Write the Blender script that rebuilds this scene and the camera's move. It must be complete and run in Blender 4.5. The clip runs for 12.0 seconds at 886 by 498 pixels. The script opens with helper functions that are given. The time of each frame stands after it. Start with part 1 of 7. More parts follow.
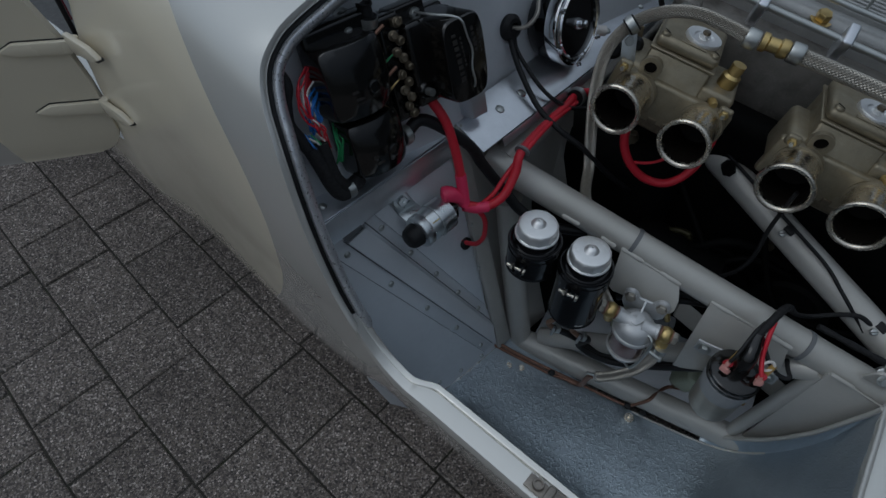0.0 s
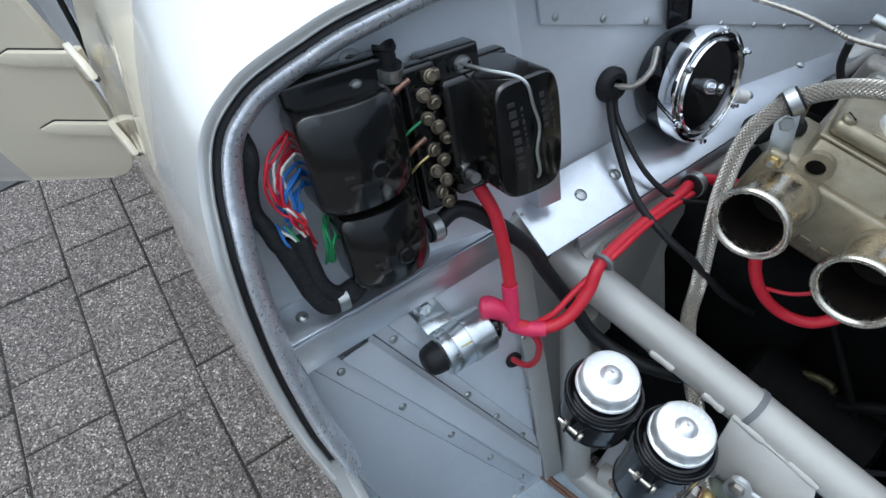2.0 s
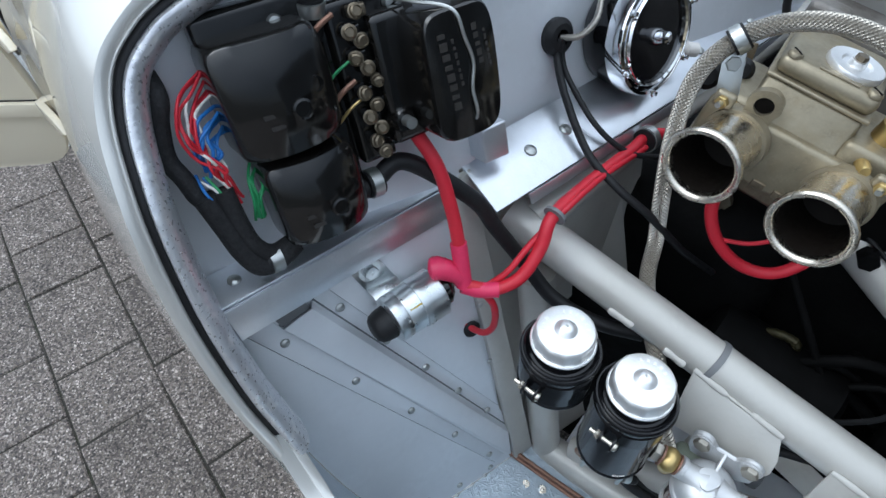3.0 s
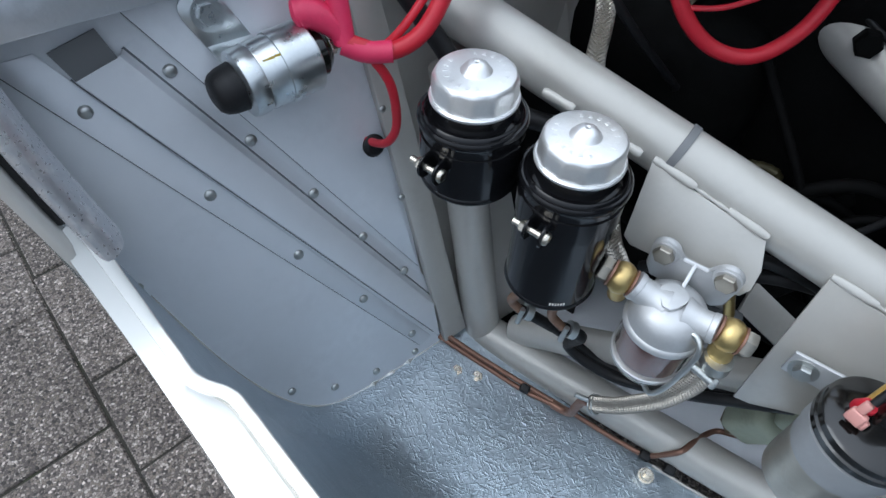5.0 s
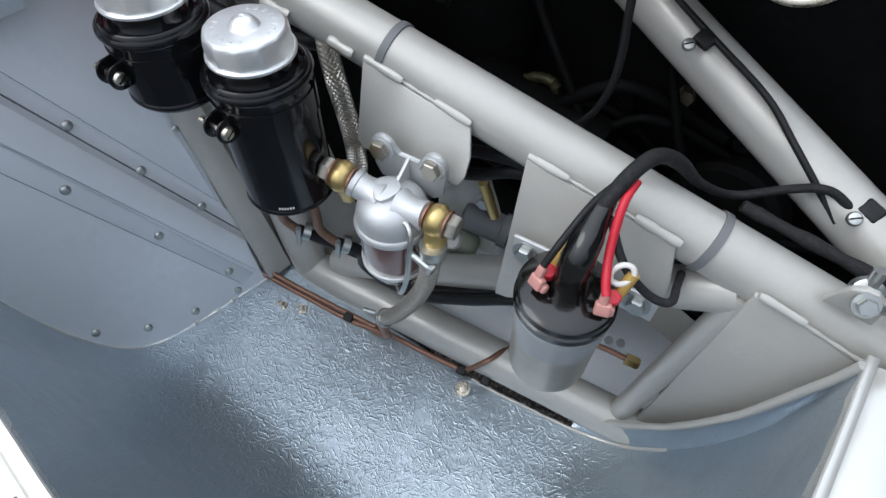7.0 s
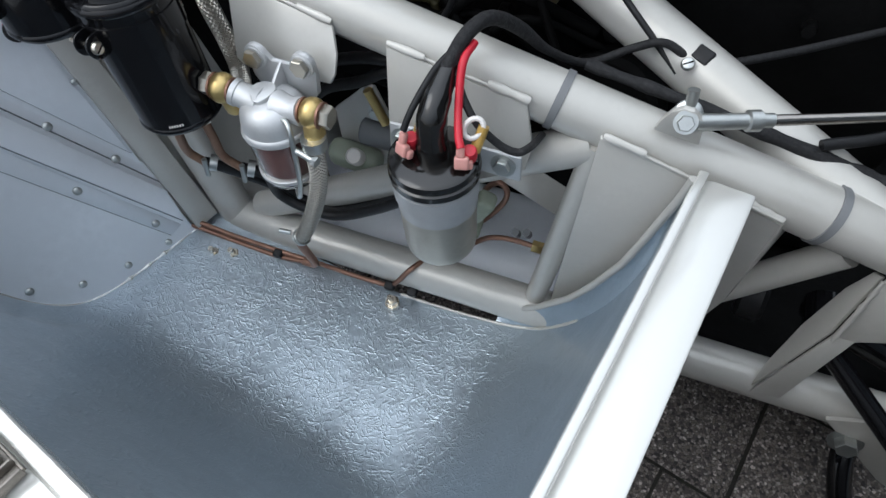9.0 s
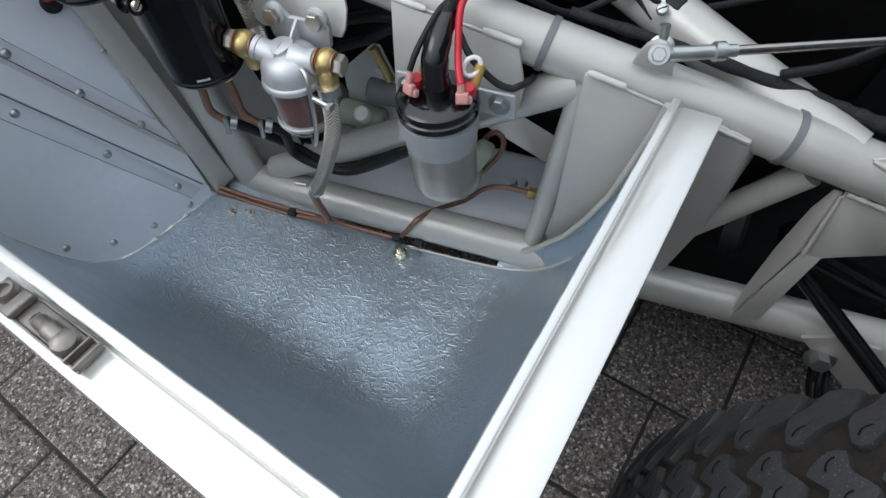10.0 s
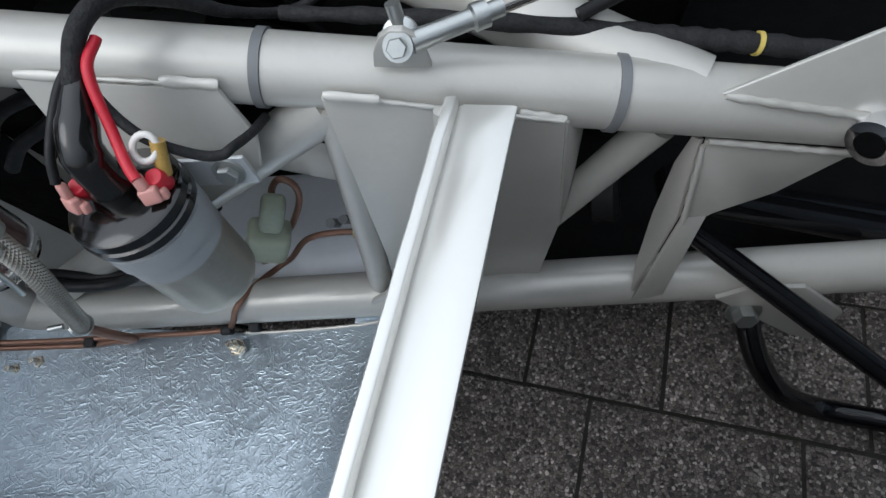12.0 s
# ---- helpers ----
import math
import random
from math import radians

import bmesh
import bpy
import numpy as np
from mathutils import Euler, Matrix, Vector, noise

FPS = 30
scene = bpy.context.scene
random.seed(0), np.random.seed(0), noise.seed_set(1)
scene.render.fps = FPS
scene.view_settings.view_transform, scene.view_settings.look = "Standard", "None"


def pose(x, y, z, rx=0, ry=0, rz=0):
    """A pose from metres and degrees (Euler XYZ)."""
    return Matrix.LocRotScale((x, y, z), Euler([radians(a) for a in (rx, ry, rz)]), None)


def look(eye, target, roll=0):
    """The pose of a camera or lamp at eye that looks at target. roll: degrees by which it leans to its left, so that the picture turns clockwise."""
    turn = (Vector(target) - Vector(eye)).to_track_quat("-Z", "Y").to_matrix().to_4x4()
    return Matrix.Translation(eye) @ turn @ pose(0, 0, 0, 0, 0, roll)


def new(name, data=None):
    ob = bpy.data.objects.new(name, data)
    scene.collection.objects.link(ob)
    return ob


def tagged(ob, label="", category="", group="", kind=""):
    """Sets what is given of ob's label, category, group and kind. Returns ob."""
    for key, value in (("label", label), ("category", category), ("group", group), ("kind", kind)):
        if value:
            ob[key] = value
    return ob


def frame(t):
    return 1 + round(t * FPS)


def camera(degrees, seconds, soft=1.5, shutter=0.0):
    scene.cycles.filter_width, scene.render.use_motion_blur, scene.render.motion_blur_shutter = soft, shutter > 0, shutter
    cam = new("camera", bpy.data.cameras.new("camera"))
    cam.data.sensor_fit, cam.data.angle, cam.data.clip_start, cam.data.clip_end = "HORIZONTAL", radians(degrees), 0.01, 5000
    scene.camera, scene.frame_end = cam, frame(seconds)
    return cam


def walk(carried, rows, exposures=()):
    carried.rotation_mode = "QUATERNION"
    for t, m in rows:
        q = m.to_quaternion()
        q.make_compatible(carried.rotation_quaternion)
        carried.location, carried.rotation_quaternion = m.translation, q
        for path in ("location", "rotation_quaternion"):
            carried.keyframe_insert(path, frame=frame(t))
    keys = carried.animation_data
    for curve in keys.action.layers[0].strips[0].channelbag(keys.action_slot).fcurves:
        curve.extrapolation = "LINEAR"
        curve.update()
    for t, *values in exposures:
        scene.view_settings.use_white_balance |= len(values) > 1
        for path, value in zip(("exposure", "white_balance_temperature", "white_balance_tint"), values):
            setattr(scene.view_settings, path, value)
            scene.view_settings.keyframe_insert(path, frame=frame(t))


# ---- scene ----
cam = camera(75.1, 12.0)
PATH = [
    (0, (0.056, -0.037, 1.001), (-0.553, 1.058, -0.557), 1.2),
    (0.5, (-0.011, 0.047, 0.946), (-0.73, 1.071, -0.614), 0.1),
    (1, (-0.032, 0.09, 0.942), (-0.842, 1.052, -0.613), -1.2),
    (1.5, (-0.031, 0.105, 0.934), (-0.889, 1.049, -0.607), -1.3),
    (2, (-0.01, 0.15, 0.921), (-0.887, 1.095, -0.608), -1.5),
    (2.5, (0.009, 0.17, 0.909), (-0.856, 1.136, -0.614), -1.7),
    (3, (0.018, 0.156, 0.88), (-0.809, 1.158, -0.64), -1.4),
    (5, (0.079, 0.165, 0.692), (-0.639, 1.198, -0.863), 1.4),
    (5.5, (0.124, 0.183, 0.683), (-0.569, 1.215, -0.884), 1.7),
    (6, (0.166, 0.198, 0.678), (-0.504, 1.231, -0.898), 1.5),
    (6.5, (0.207, 0.21, 0.672), (-0.443, 1.242, -0.913), 0.6),
    (7, (0.24, 0.216, 0.668), (-0.39, 1.25, -0.924), -0.3),
    (7.5, (0.272, 0.22, 0.664), (-0.339, 1.255, -0.934), -1.4),
    (9.5, (0.345, 0.146, 0.645), (-0.213, 1.193, -0.965), -6.7),
    (10, (0.355, 0.112, 0.654), (-0.204, 1.156, -0.958), -7.3),
    (10.5, (0.368, 0.086, 0.671), (-0.192, 1.12, -0.946), -8.1),
    (11, (0.4, 0.118, 0.662), (-0.171, 1.133, -0.964), -10.9),
    (11.5, (0.416, 0.171, 0.636), (-0.122, 1.166, -1.013), -15.9),
    (12, (0.41, 0.258, 0.586), (0.044, 1.233, -1.121), -20.5),
]
EXPOSURES = [(0.0, -1.95, 5600, 6), (0.2, -1.45, 5600, 6), (0.5, -0.64, 5600, 6), (0.9, -0.08, 5600, 6), (2.0, -0.03, 5600, 6), (3.0, 0.0, 5600, 6), (5.5, -0.10, 5680, 8), (7.5, -0.07, 5950, 9), (9.5, -0.14, 5900, 8), (10.5, -0.30, 5950, 8), (12.0, -0.30, 5900, 8)]
walk(cam, [(t, look(eye, target, roll)) for t, eye, target, roll in PATH], EXPOSURES)

# world, sky and sun: bright overcast
world = bpy.data.worlds.new("overcast_sky")
scene.world = world
world.use_nodes = True
wt = world.node_tree
sky = wt.nodes.new("ShaderNodeTexSky")
sky.sky_type, sky.sun_disc = "NISHITA", False
sky.sun_elevation, sky.sun_rotation = radians(50), radians(215)
sky.air_density, sky.dust_density = 1.0, 4.0
# overcast veil: three to five times brighter overhead than near the horizon
veil = wt.nodes.new("ShaderNodeValToRGB")
for k, (pos, col) in enumerate(((0.0, (0.12, 0.125, 0.13)), (0.2, (0.33, 0.34, 0.355)), (0.5, (0.72, 0.74, 0.76)), (0.8, (1.03, 1.05, 1.07)), (1.0, (1.45, 1.46, 1.47)))):
    el = veil.color_ramp.elements[k] if k < 2 else veil.color_ramp.elements.new(pos)
    el.position, el.color = pos, (*col, 1)
height = wt.nodes.new("ShaderNodeVectorMath")            # the bright side of the sky lies behind the car
height.operation = "DOT_PRODUCT"
height.inputs[1].default_value = (-0.22, -0.04, 0.97)
wt.links.new(wt.nodes.new("ShaderNodeTexCoord").outputs["Generated"], height.inputs[0])
wt.links.new(height.outputs["Value"], veil.inputs[0])
bright = wt.nodes.new("ShaderNodeVectorMath")
bright.operation = "SCALE"
bright.inputs[3].default_value = 12.5
wt.links.new(veil.outputs[0], bright.inputs[0])
mixw = wt.nodes.new("ShaderNodeMix")
mixw.data_type = "RGBA"
mixw.inputs[0].default_value = 0.75
wt.links.new(bright.outputs[0], mixw.inputs[7])
wt.links.new(sky.outputs[0], mixw.inputs[6])
wt.links.new(mixw.outputs[2], wt.nodes["Background"].inputs[0])
wt.nodes["Background"].inputs[1].default_value = 0.15
sun = new("sun", bpy.data.lights.new("sun", "SUN"))
sun.data.energy, sun.data.angle, sun.data.color = 0.8, radians(35), (1.0, 0.97, 0.92)
sun.matrix_world = look((-3.2, -2.2, 5), (0, 0, 0))

# ---------------------------------------------------------------- materials


def material(name, colour, rough=0.5, metal=0.0, vary=0.12, scale=40.0, bump=0.0, bump_scale=200.0, coat=0.0, stain=0.0, stain_colour=(0.1, 0.08, 0.06), rand=0.0, spec=0.5, flake=0.0):
    """Principled surface with colour variation at two scales, fine relief and optional stains."""
    m = bpy.data.materials.new(name)
    m.use_nodes = True
    nt = m.node_tree
    b = nt.nodes["Principled BSDF"]
    N, L = nt.nodes.new, nt.links.new
    co = N("ShaderNodeTexCoord").outputs["Object"]

    def tex(s, detail=4.0):
        n = N("ShaderNodeTexNoise")
        n.inputs["Scale"].default_value, n.inputs["Detail"].default_value = s, detail
        L(co, n.inputs["Vector"])
        return n.outputs["Fac"]

    def mix(a, c, fac, mode="MIX"):
        n = N("ShaderNodeMix")
        n.data_type, n.blend_type = "RGBA", mode
        for sock, v in ((n.inputs[6], a), (n.inputs[7], c), (n.inputs[0], fac)):
            if hasattr(v, "links"):
                L(v, sock)
            else:
                sock.default_value = v
        return n.outputs[2]

    def ramp(src, lo, hi, a, c):
        n = N("ShaderNodeMapRange")
        n.inputs[1].default_value, n.inputs[2].default_value, n.inputs[3].default_value, n.inputs[4].default_value = lo, hi, a, c
        L(src, n.inputs[0])
        return n.outputs[0]

    col = (*colour, 1)
    dark = (*[c * (1 - vary) for c in colour], 1)
    lite = (*[min(1, c * (1 + vary)) for c in colour], 1)
    c1 = mix(dark, lite, ramp(tex(scale), 0.3, 0.7, 0, 1))
    c2 = mix(c1, col, ramp(tex(scale * 7), 0.35, 0.65, 0, 1))
    if stain:
        c2 = mix(c2, (*stain_colour, 1), ramp(tex(scale * 0.6, 8), 0.52, 0.7, 0, stain))
    if rand:
        info = N("ShaderNodeObjectInfo").outputs["Random"]
        hsv = N("ShaderNodeHueSaturation")
        L(ramp(info, 0, 1, 1 - rand, 1 + rand), hsv.inputs["Value"])
        L(c2, hsv.inputs["Color"])
        c2 = hsv.outputs[0]
    L(c2, b.inputs["Base Color"])
    L(ramp(tex(scale * 2.3), 0.3, 0.7, rough * 0.85, min(1, rough * 1.2)), b.inputs["Roughness"])
    b.inputs["Metallic"].default_value = metal
    b.inputs["Specular IOR Level"].default_value = spec
    b.inputs["Coat Weight"].default_value = coat
    b.inputs["Coat Roughness"].default_value = 0.03
    if bump:
        bp = N("ShaderNodeBump")
        bp.inputs["Strength"].default_value, bp.inputs["Distance"].default_value = bump, 0.002
        L(tex(bump_scale, 3), bp.inputs["Height"])
        L(bp.outputs[0], b.inputs["Normal"])
    return m


CREAM = material("cream_paint", (0.76, 0.695, 0.545), 0.28, 0, 0.02, 8, coat=0.9)
SILVER = material("silver_frame_paint", (0.495, 0.482, 0.445), 0.34, 0.2, 0.06, 30, 0.06, 300, coat=0.3, stain=0.10, stain_colour=(0.36, 0.34, 0.27))
BODY = material("silver_body_paint", (0.76, 0.75, 0.705), 0.22, 0.5, 0.015, 12, coat=0.9)


def roundel(name, origin, axis):
    """Silver body paint with a painted cream disc, laid out along axis and upwards from origin."""
    m = material(name, (0.76, 0.75, 0.705), 0.22, 0.5, 0.015, 12, coat=0.9)
    nt = m.node_tree
    N, L = nt.nodes.new, nt.links.new
    b = nt.nodes["Principled BSDF"]
    off = N("ShaderNodeVectorMath")
    off.operation = "SUBTRACT"
    off.inputs[1].default_value = origin
    L(N("ShaderNodeTexCoord").outputs["Object"], off.inputs[0])
    along = N("ShaderNodeVectorMath")
    along.operation = "DOT_PRODUCT"
    along.inputs[1].default_value = axis
    L(off.outputs[0], along.inputs[0])
    sep = N("ShaderNodeSeparateXYZ")
    L(off.outputs[0], sep.inputs[0])

    def calc(op, a, c):
        n = N("ShaderNodeMath")
        n.operation = op
        for k, v in enumerate((a, c)):
            if hasattr(v, "links"):
                L(v, n.inputs[k])
            else:
                n.inputs[k].default_value = v
        return n.outputs[0]

    up = calc("MAXIMUM", calc("MULTIPLY", sep.outputs[2], 1.4), calc("MULTIPLY", sep.outputs[2], 0.9))
    down = calc("MINIMUM", calc("MULTIPLY", sep.outputs[2], 0.9), 0.0)
    tall = calc("ADD", calc("MAXIMUM", up, 0.0), down)
    reach = calc("SQRT", calc("ADD", calc("MULTIPLY", along.outputs["Value"], along.outputs["Value"]), calc("MULTIPLY", tall, tall)), 0.0)
    mask = N("ShaderNodeMapRange")
    mask.inputs[1].default_value, mask.inputs[2].default_value, mask.inputs[3].default_value, mask.inputs[4].default_value = 0.2735, 0.2745, 1.0, 0.0
    L(reach, mask.inputs[0])
    colour = N("ShaderNodeMix")
    colour.data_type = "RGBA"
    L(mask.outputs[0], colour.inputs[0])
    L(b.inputs["Base Color"].links[0].from_socket, colour.inputs[6])
    colour.inputs[7].default_value = (0.76, 0.695, 0.545, 1)
    L(colour.outputs[2], b.inputs["Base Color"])
    L(calc("MULTIPLY", calc("SUBTRACT", 1.0, mask.outputs[0]), 0.5), b.inputs["Metallic"])
    return m


FLANKPAINT = roundel("silver_flank_paint_with_cream_disc", (-0.558, 0.0, 0.55), (1, 0, 0))
DOORPAINT = roundel("silver_door_paint_with_cream_disc", (-0.664 + 0.106 * 0.741, 0.302 + 0.106 * 0.671, 0.55), (0.741, 0.671, 0))
PANEL = material("grey_blue_panel_paint", (0.74, 0.765, 0.80), 0.42, 0.35, 0.05, 18, 0.05, 400, coat=0.2)


def hammered(name, colour):
    """Metallic lacquer over chopped glass matting: short raised dabs in several directions."""
    m = material(name, colour, 0.33, 0.75, 0.10, 14, coat=0.35)
    nt = m.node_tree
    N, L = nt.nodes.new, nt.links.new
    co = N("ShaderNodeTexCoord").outputs["Object"]

    def strands(turn, stretch):
        mp = N("ShaderNodeMapping")
        mp.vector_type = "TEXTURE"
        mp.inputs["Rotation"].default_value = (0, 0, radians(turn))
        mp.inputs["Scale"].default_value = [1 / k for k in stretch]
        L(co, mp.inputs["Vector"])
        n = N("ShaderNodeTexNoise")
        n.inputs["Scale"].default_value, n.inputs["Detail"].default_value, n.inputs["Distortion"].default_value = 1.0, 1.0, 0.5
        L(mp.outputs[0], n.inputs["Vector"])
        ridge = N("ShaderNodeMapRange")
        ridge.interpolation_type = "SMOOTHSTEP"
        ridge.inputs["From Min"].default_value, ridge.inputs["From Max"].default_value = 0.54, 0.74
        L(n.outputs["Fac"], ridge.inputs["Value"])
        return ridge.outputs[0]

    total = None
    for turn, stretch in ((12, (110, 440, 130)), (50, (125, 500, 130)), (105, (110, 460, 130)), (150, (125, 520, 130))):
        patch, where = N("ShaderNodeTexNoise"), N("ShaderNodeMapRange")
        patch.inputs["Scale"].default_value, patch.inputs["Detail"].default_value = 38.0 + turn * 0.2, 1.0
        L(co, patch.inputs["Vector"])
        where.inputs[1].default_value, where.inputs[2].default_value, where.inputs[3].default_value, where.inputs[4].default_value = 0.40, 0.50, 0.0, 1.0
        L(patch.outputs["Fac"], where.inputs[0])
        f_, sum_ = N("ShaderNodeMath"), N("ShaderNodeMath")
        f_.operation, sum_.operation = "MULTIPLY", "ADD"
        L(strands(turn, stretch), f_.inputs[0])
        L(where.outputs[0], f_.inputs[1])
        L(f_.outputs[0], sum_.inputs[0])
        if total is not None:
            L(total, sum_.inputs[1])
        total = sum_.outputs[0]
    lumps, sunk = N("ShaderNodeTexNoise"), N("ShaderNodeMath")
    lumps.inputs["Scale"].default_value, lumps.inputs["Detail"].default_value = 95.0, 3.0
    sunk.operation = "MULTIPLY_ADD"
    sunk.inputs[1].default_value = 2.4
    L(co, lumps.inputs["Vector"])
    L(lumps.outputs["Fac"], sunk.inputs[0])
    L(total, sunk.inputs[2])
    total = sunk.outputs[0]
    bp = N("ShaderNodeBump")
    bp.inputs["Strength"].default_value, bp.inputs["Distance"].default_value = 0.42, 0.0007
    L(total, bp.inputs["Height"])
    L(bp.outputs[0], nt.nodes["Principled BSDF"].inputs["Normal"])
    return m


SHELL = hammered("hammered_silver_lacquer", (0.45, 0.515, 0.57))

ALU = material("brushed_aluminium", (0.71, 0.735, 0.775), 0.33, 0.9, 0.06, 60, 0.08, 500)
ALUCAST = material("cast_aluminium", (0.60, 0.605, 0.605), 0.46, 0.6, 0.06, 60, 0.06, 350)
CAPMETAL = material("polished_cap_aluminium", (0.88, 0.88, 0.87), 0.36, 0.8, 0.05, 90, 0.08, 600)
CHROME = material("chrome", (0.85, 0.86, 0.88), 0.06, 1.0, 0.02, 60)
ZINC = material("zinc_plated_steel", (0.50, 0.515, 0.50), 0.34, 0.9, 0.10, 70, 0.05, 300)
BRASS = material("brass", (0.60, 0.45, 0.19), 0.33, 0.9, 0.15, 90, 0.05, 300)
COPPER = material("copper_pipe", (0.27, 0.15, 0.105), 0.42, 0.6, 0.15, 70)
BLACK = material("black_bakelite", (0.006, 0.0057, 0.0054), 0.12, 0, 0.3, 60, 0.05, 90, spec=0.65, stain=0.3, stain_colour=(0.024, 0.021, 0.018))
BLACKPAINT = material("black_gloss_paint", (0.006, 0.006, 0.007), 0.10, 0, 0.3, 60, 0.06, 70, spec=0.36)
WORN = material("worn_raised_bakelite", (0.030, 0.027, 0.024), 0.5, 0, 0.4, 300)
RUBBER = material("black_rubber", (0.010, 0.010, 0.011), 0.5, 0, 0.2, 90, 0.1, 600, spec=0.35)
TAPE = material("black_cloth_tape", (0.011, 0.011, 0.012), 0.75, 0, 0.25, 150, 0.4, 700)
RED = material("red_cable", (0.56, 0.018, 0.036), 0.42, 0, 0.08, 90)
PINK = material("red_heat_shrink", (0.68, 0.035, 0.11), 0.4, 0, 0.1, 80)
BLUE = material("blue_wire", (0.03, 0.16, 0.48), 0.4, 0, 0.08, 90)
GREEN = material("green_wire", (0.04, 0.28, 0.10), 0.4, 0, 0.08, 90)
WHITE = material("white_wire", (0.75, 0.72, 0.68), 0.4, 0, 0.06, 90)
GOLDCARB = material("aged_carburettor_alloy", (0.30, 0.262, 0.185), 0.42, 0.65, 0.22, 70, 0.09, 300, stain=0.35, stain_colour=(0.2, 0.15, 0.07))
NICKEL = material("satin_nickel", (0.66, 0.61, 0.52), 0.26, 1.0, 0.08, 60)
# black of the oily engine; also paints the shade of bay depths and recesses
ENGINE_SHADE = material("oily_engine_and_shade_black", (0.005, 0.005, 0.005), 0.6, 0, 0.4, 30, 0.3, 150, spec=0.06)
TREAD = material("tyre_rubber", (0.021, 0.0205, 0.0205), 0.6, 0, 0.25, 60, 0.25, 500, stain=0.25, stain_colour=(0.06, 0.058, 0.055))


def speckled(name, base, grains, cell, rough, bump, rand):
    """Washed concrete: stones of several greys set in a darker matrix."""
    m = bpy.data.materials.new(name)
    m.use_nodes = True
    nt = m.node_tree
    N, L = nt.nodes.new, nt.links.new
    b = nt.nodes["Principled BSDF"]
    geo = N("ShaderNodeNewGeometry").outputs["Position"]
    vor = N("ShaderNodeTexVoronoi")
    vor.inputs["Scale"].default_value = cell
    vor.inputs["Randomness"].default_value = 1.0
    L(geo, vor.inputs["Vector"])
    edge = N("ShaderNodeTexVoronoi")
    edge.feature = "DISTANCE_TO_EDGE"
    edge.inputs["Scale"].default_value = cell
    L(geo, edge.inputs["Vector"])
    sep = N("ShaderNodeSeparateColor")
    L(vor.outputs["Color"], sep.inputs[0])
    ramp = N("ShaderNodeValToRGB")
    ramp.color_ramp.interpolation = "CONSTANT"
    for k, (pos, col) in enumerate(grains):
        el = ramp.color_ramp.elements[k] if k < 2 else ramp.color_ramp.elements.new(pos)
        el.position, el.color = pos, (*col, 1)
    L(sep.outputs[0], ramp.inputs[0])
    big = N("ShaderNodeTexNoise")
    big.inputs["Scale"].default_value, big.inputs["Detail"].default_value = 9.0, 5.0
    L(geo, big.inputs["Vector"])
    mr = N("ShaderNodeMapRange")
    mr.inputs[1].default_value, mr.inputs[2].default_value, mr.inputs[3].default_value, mr.inputs[4].default_value = 0.0, 0.10, 0.0, 1.0
    L(edge.outputs["Distance"], mr.inputs[0])
    mix = N("ShaderNodeMix")
    mix.data_type = "RGBA"
    mix.inputs[6].default_value = (*base, 1)
    L(mr.outputs[0], mix.inputs[0])
    L(ramp.outputs[0], mix.inputs[7])
    hsv = N("ShaderNodeHueSaturation")
    info = N("ShaderNodeObjectInfo").outputs["Random"]
    ma = N("ShaderNodeMath")
    ma.operation = "MULTIPLY_ADD"
    ma.inputs[1].default_value, ma.inputs[2].default_value = rand * 2, 1 - rand
    L(info, ma.inputs[0])
    mb = N("ShaderNodeMath")
    mb.operation = "MULTIPLY_ADD"
    mb.inputs[1].default_value, mb.inputs[2].default_value = 0.7, 0.65
    L(big.outputs["Fac"], mb.inputs[0])
    mc_ = N("ShaderNodeMath")
    mc_.operation = "MULTIPLY"
    L(ma.outputs[0], mc_.inputs[0])
    L(mb.outputs[0], mc_.inputs[1])
    L(mc_.outputs[0], hsv.inputs["Value"])
    L(mix.outputs[2], hsv.inputs["Color"])
    L(hsv.outputs[0], b.inputs["Base Color"])
    b.inputs["Roughness"].default_value = rough
    bp = N("ShaderNodeBump")
    bp.inputs["Strength"].default_value, bp.inputs["Distance"].default_value = bump, 0.0012
    L(mr.outputs[0], bp.inputs["Height"])
    L(bp.outputs[0], b.inputs["Normal"])
    return m


PAVER = speckled("washed_concrete", (0.055, 0.047, 0.042), [(0.0, (0.275, 0.238, 0.212)), (0.28, (0.130, 0.112, 0.101)), (0.55, (0.210, 0.178, 0.152)), (0.74, (0.440, 0.388, 0.348)), (0.86, (0.062, 0.055, 0.053)), (0.96, (0.640, 0.565, 0.515))], 330.0, 0.85, 0.8, 0.12)
# brown grime of the tyre grooves, darkened too for shade between the lugs
GRIME_SHADE = material("groove_grime_and_shade", (0.020, 0.0165, 0.0125), 0.8, 0, 0.3, 60, 0.3, 400, spec=0.2)

JOINT = material("mossy_joint_sand", (0.036, 0.033, 0.027), 0.95, 0, 0.35, 40, 0.6, 300, stain=0.5, stain_colour=(0.030, 0.042, 0.012))
ASPHALT = material("grey_asphalt", (0.09, 0.09, 0.09), 0.9, 0, 0.15, 30, 0.4, 300)
GREY = material("grey_satin_panel", (0.17, 0.175, 0.18), 0.5, 0, 0.05, 20)
RUST = material("fine_rust_pipe", (0.25, 0.15, 0.10), 0.5, 0.4, 0.2, 60)
BRAID = material("braided_steel", (0.40, 0.375, 0.33), 0.34, 0.8, 0.2, 300)
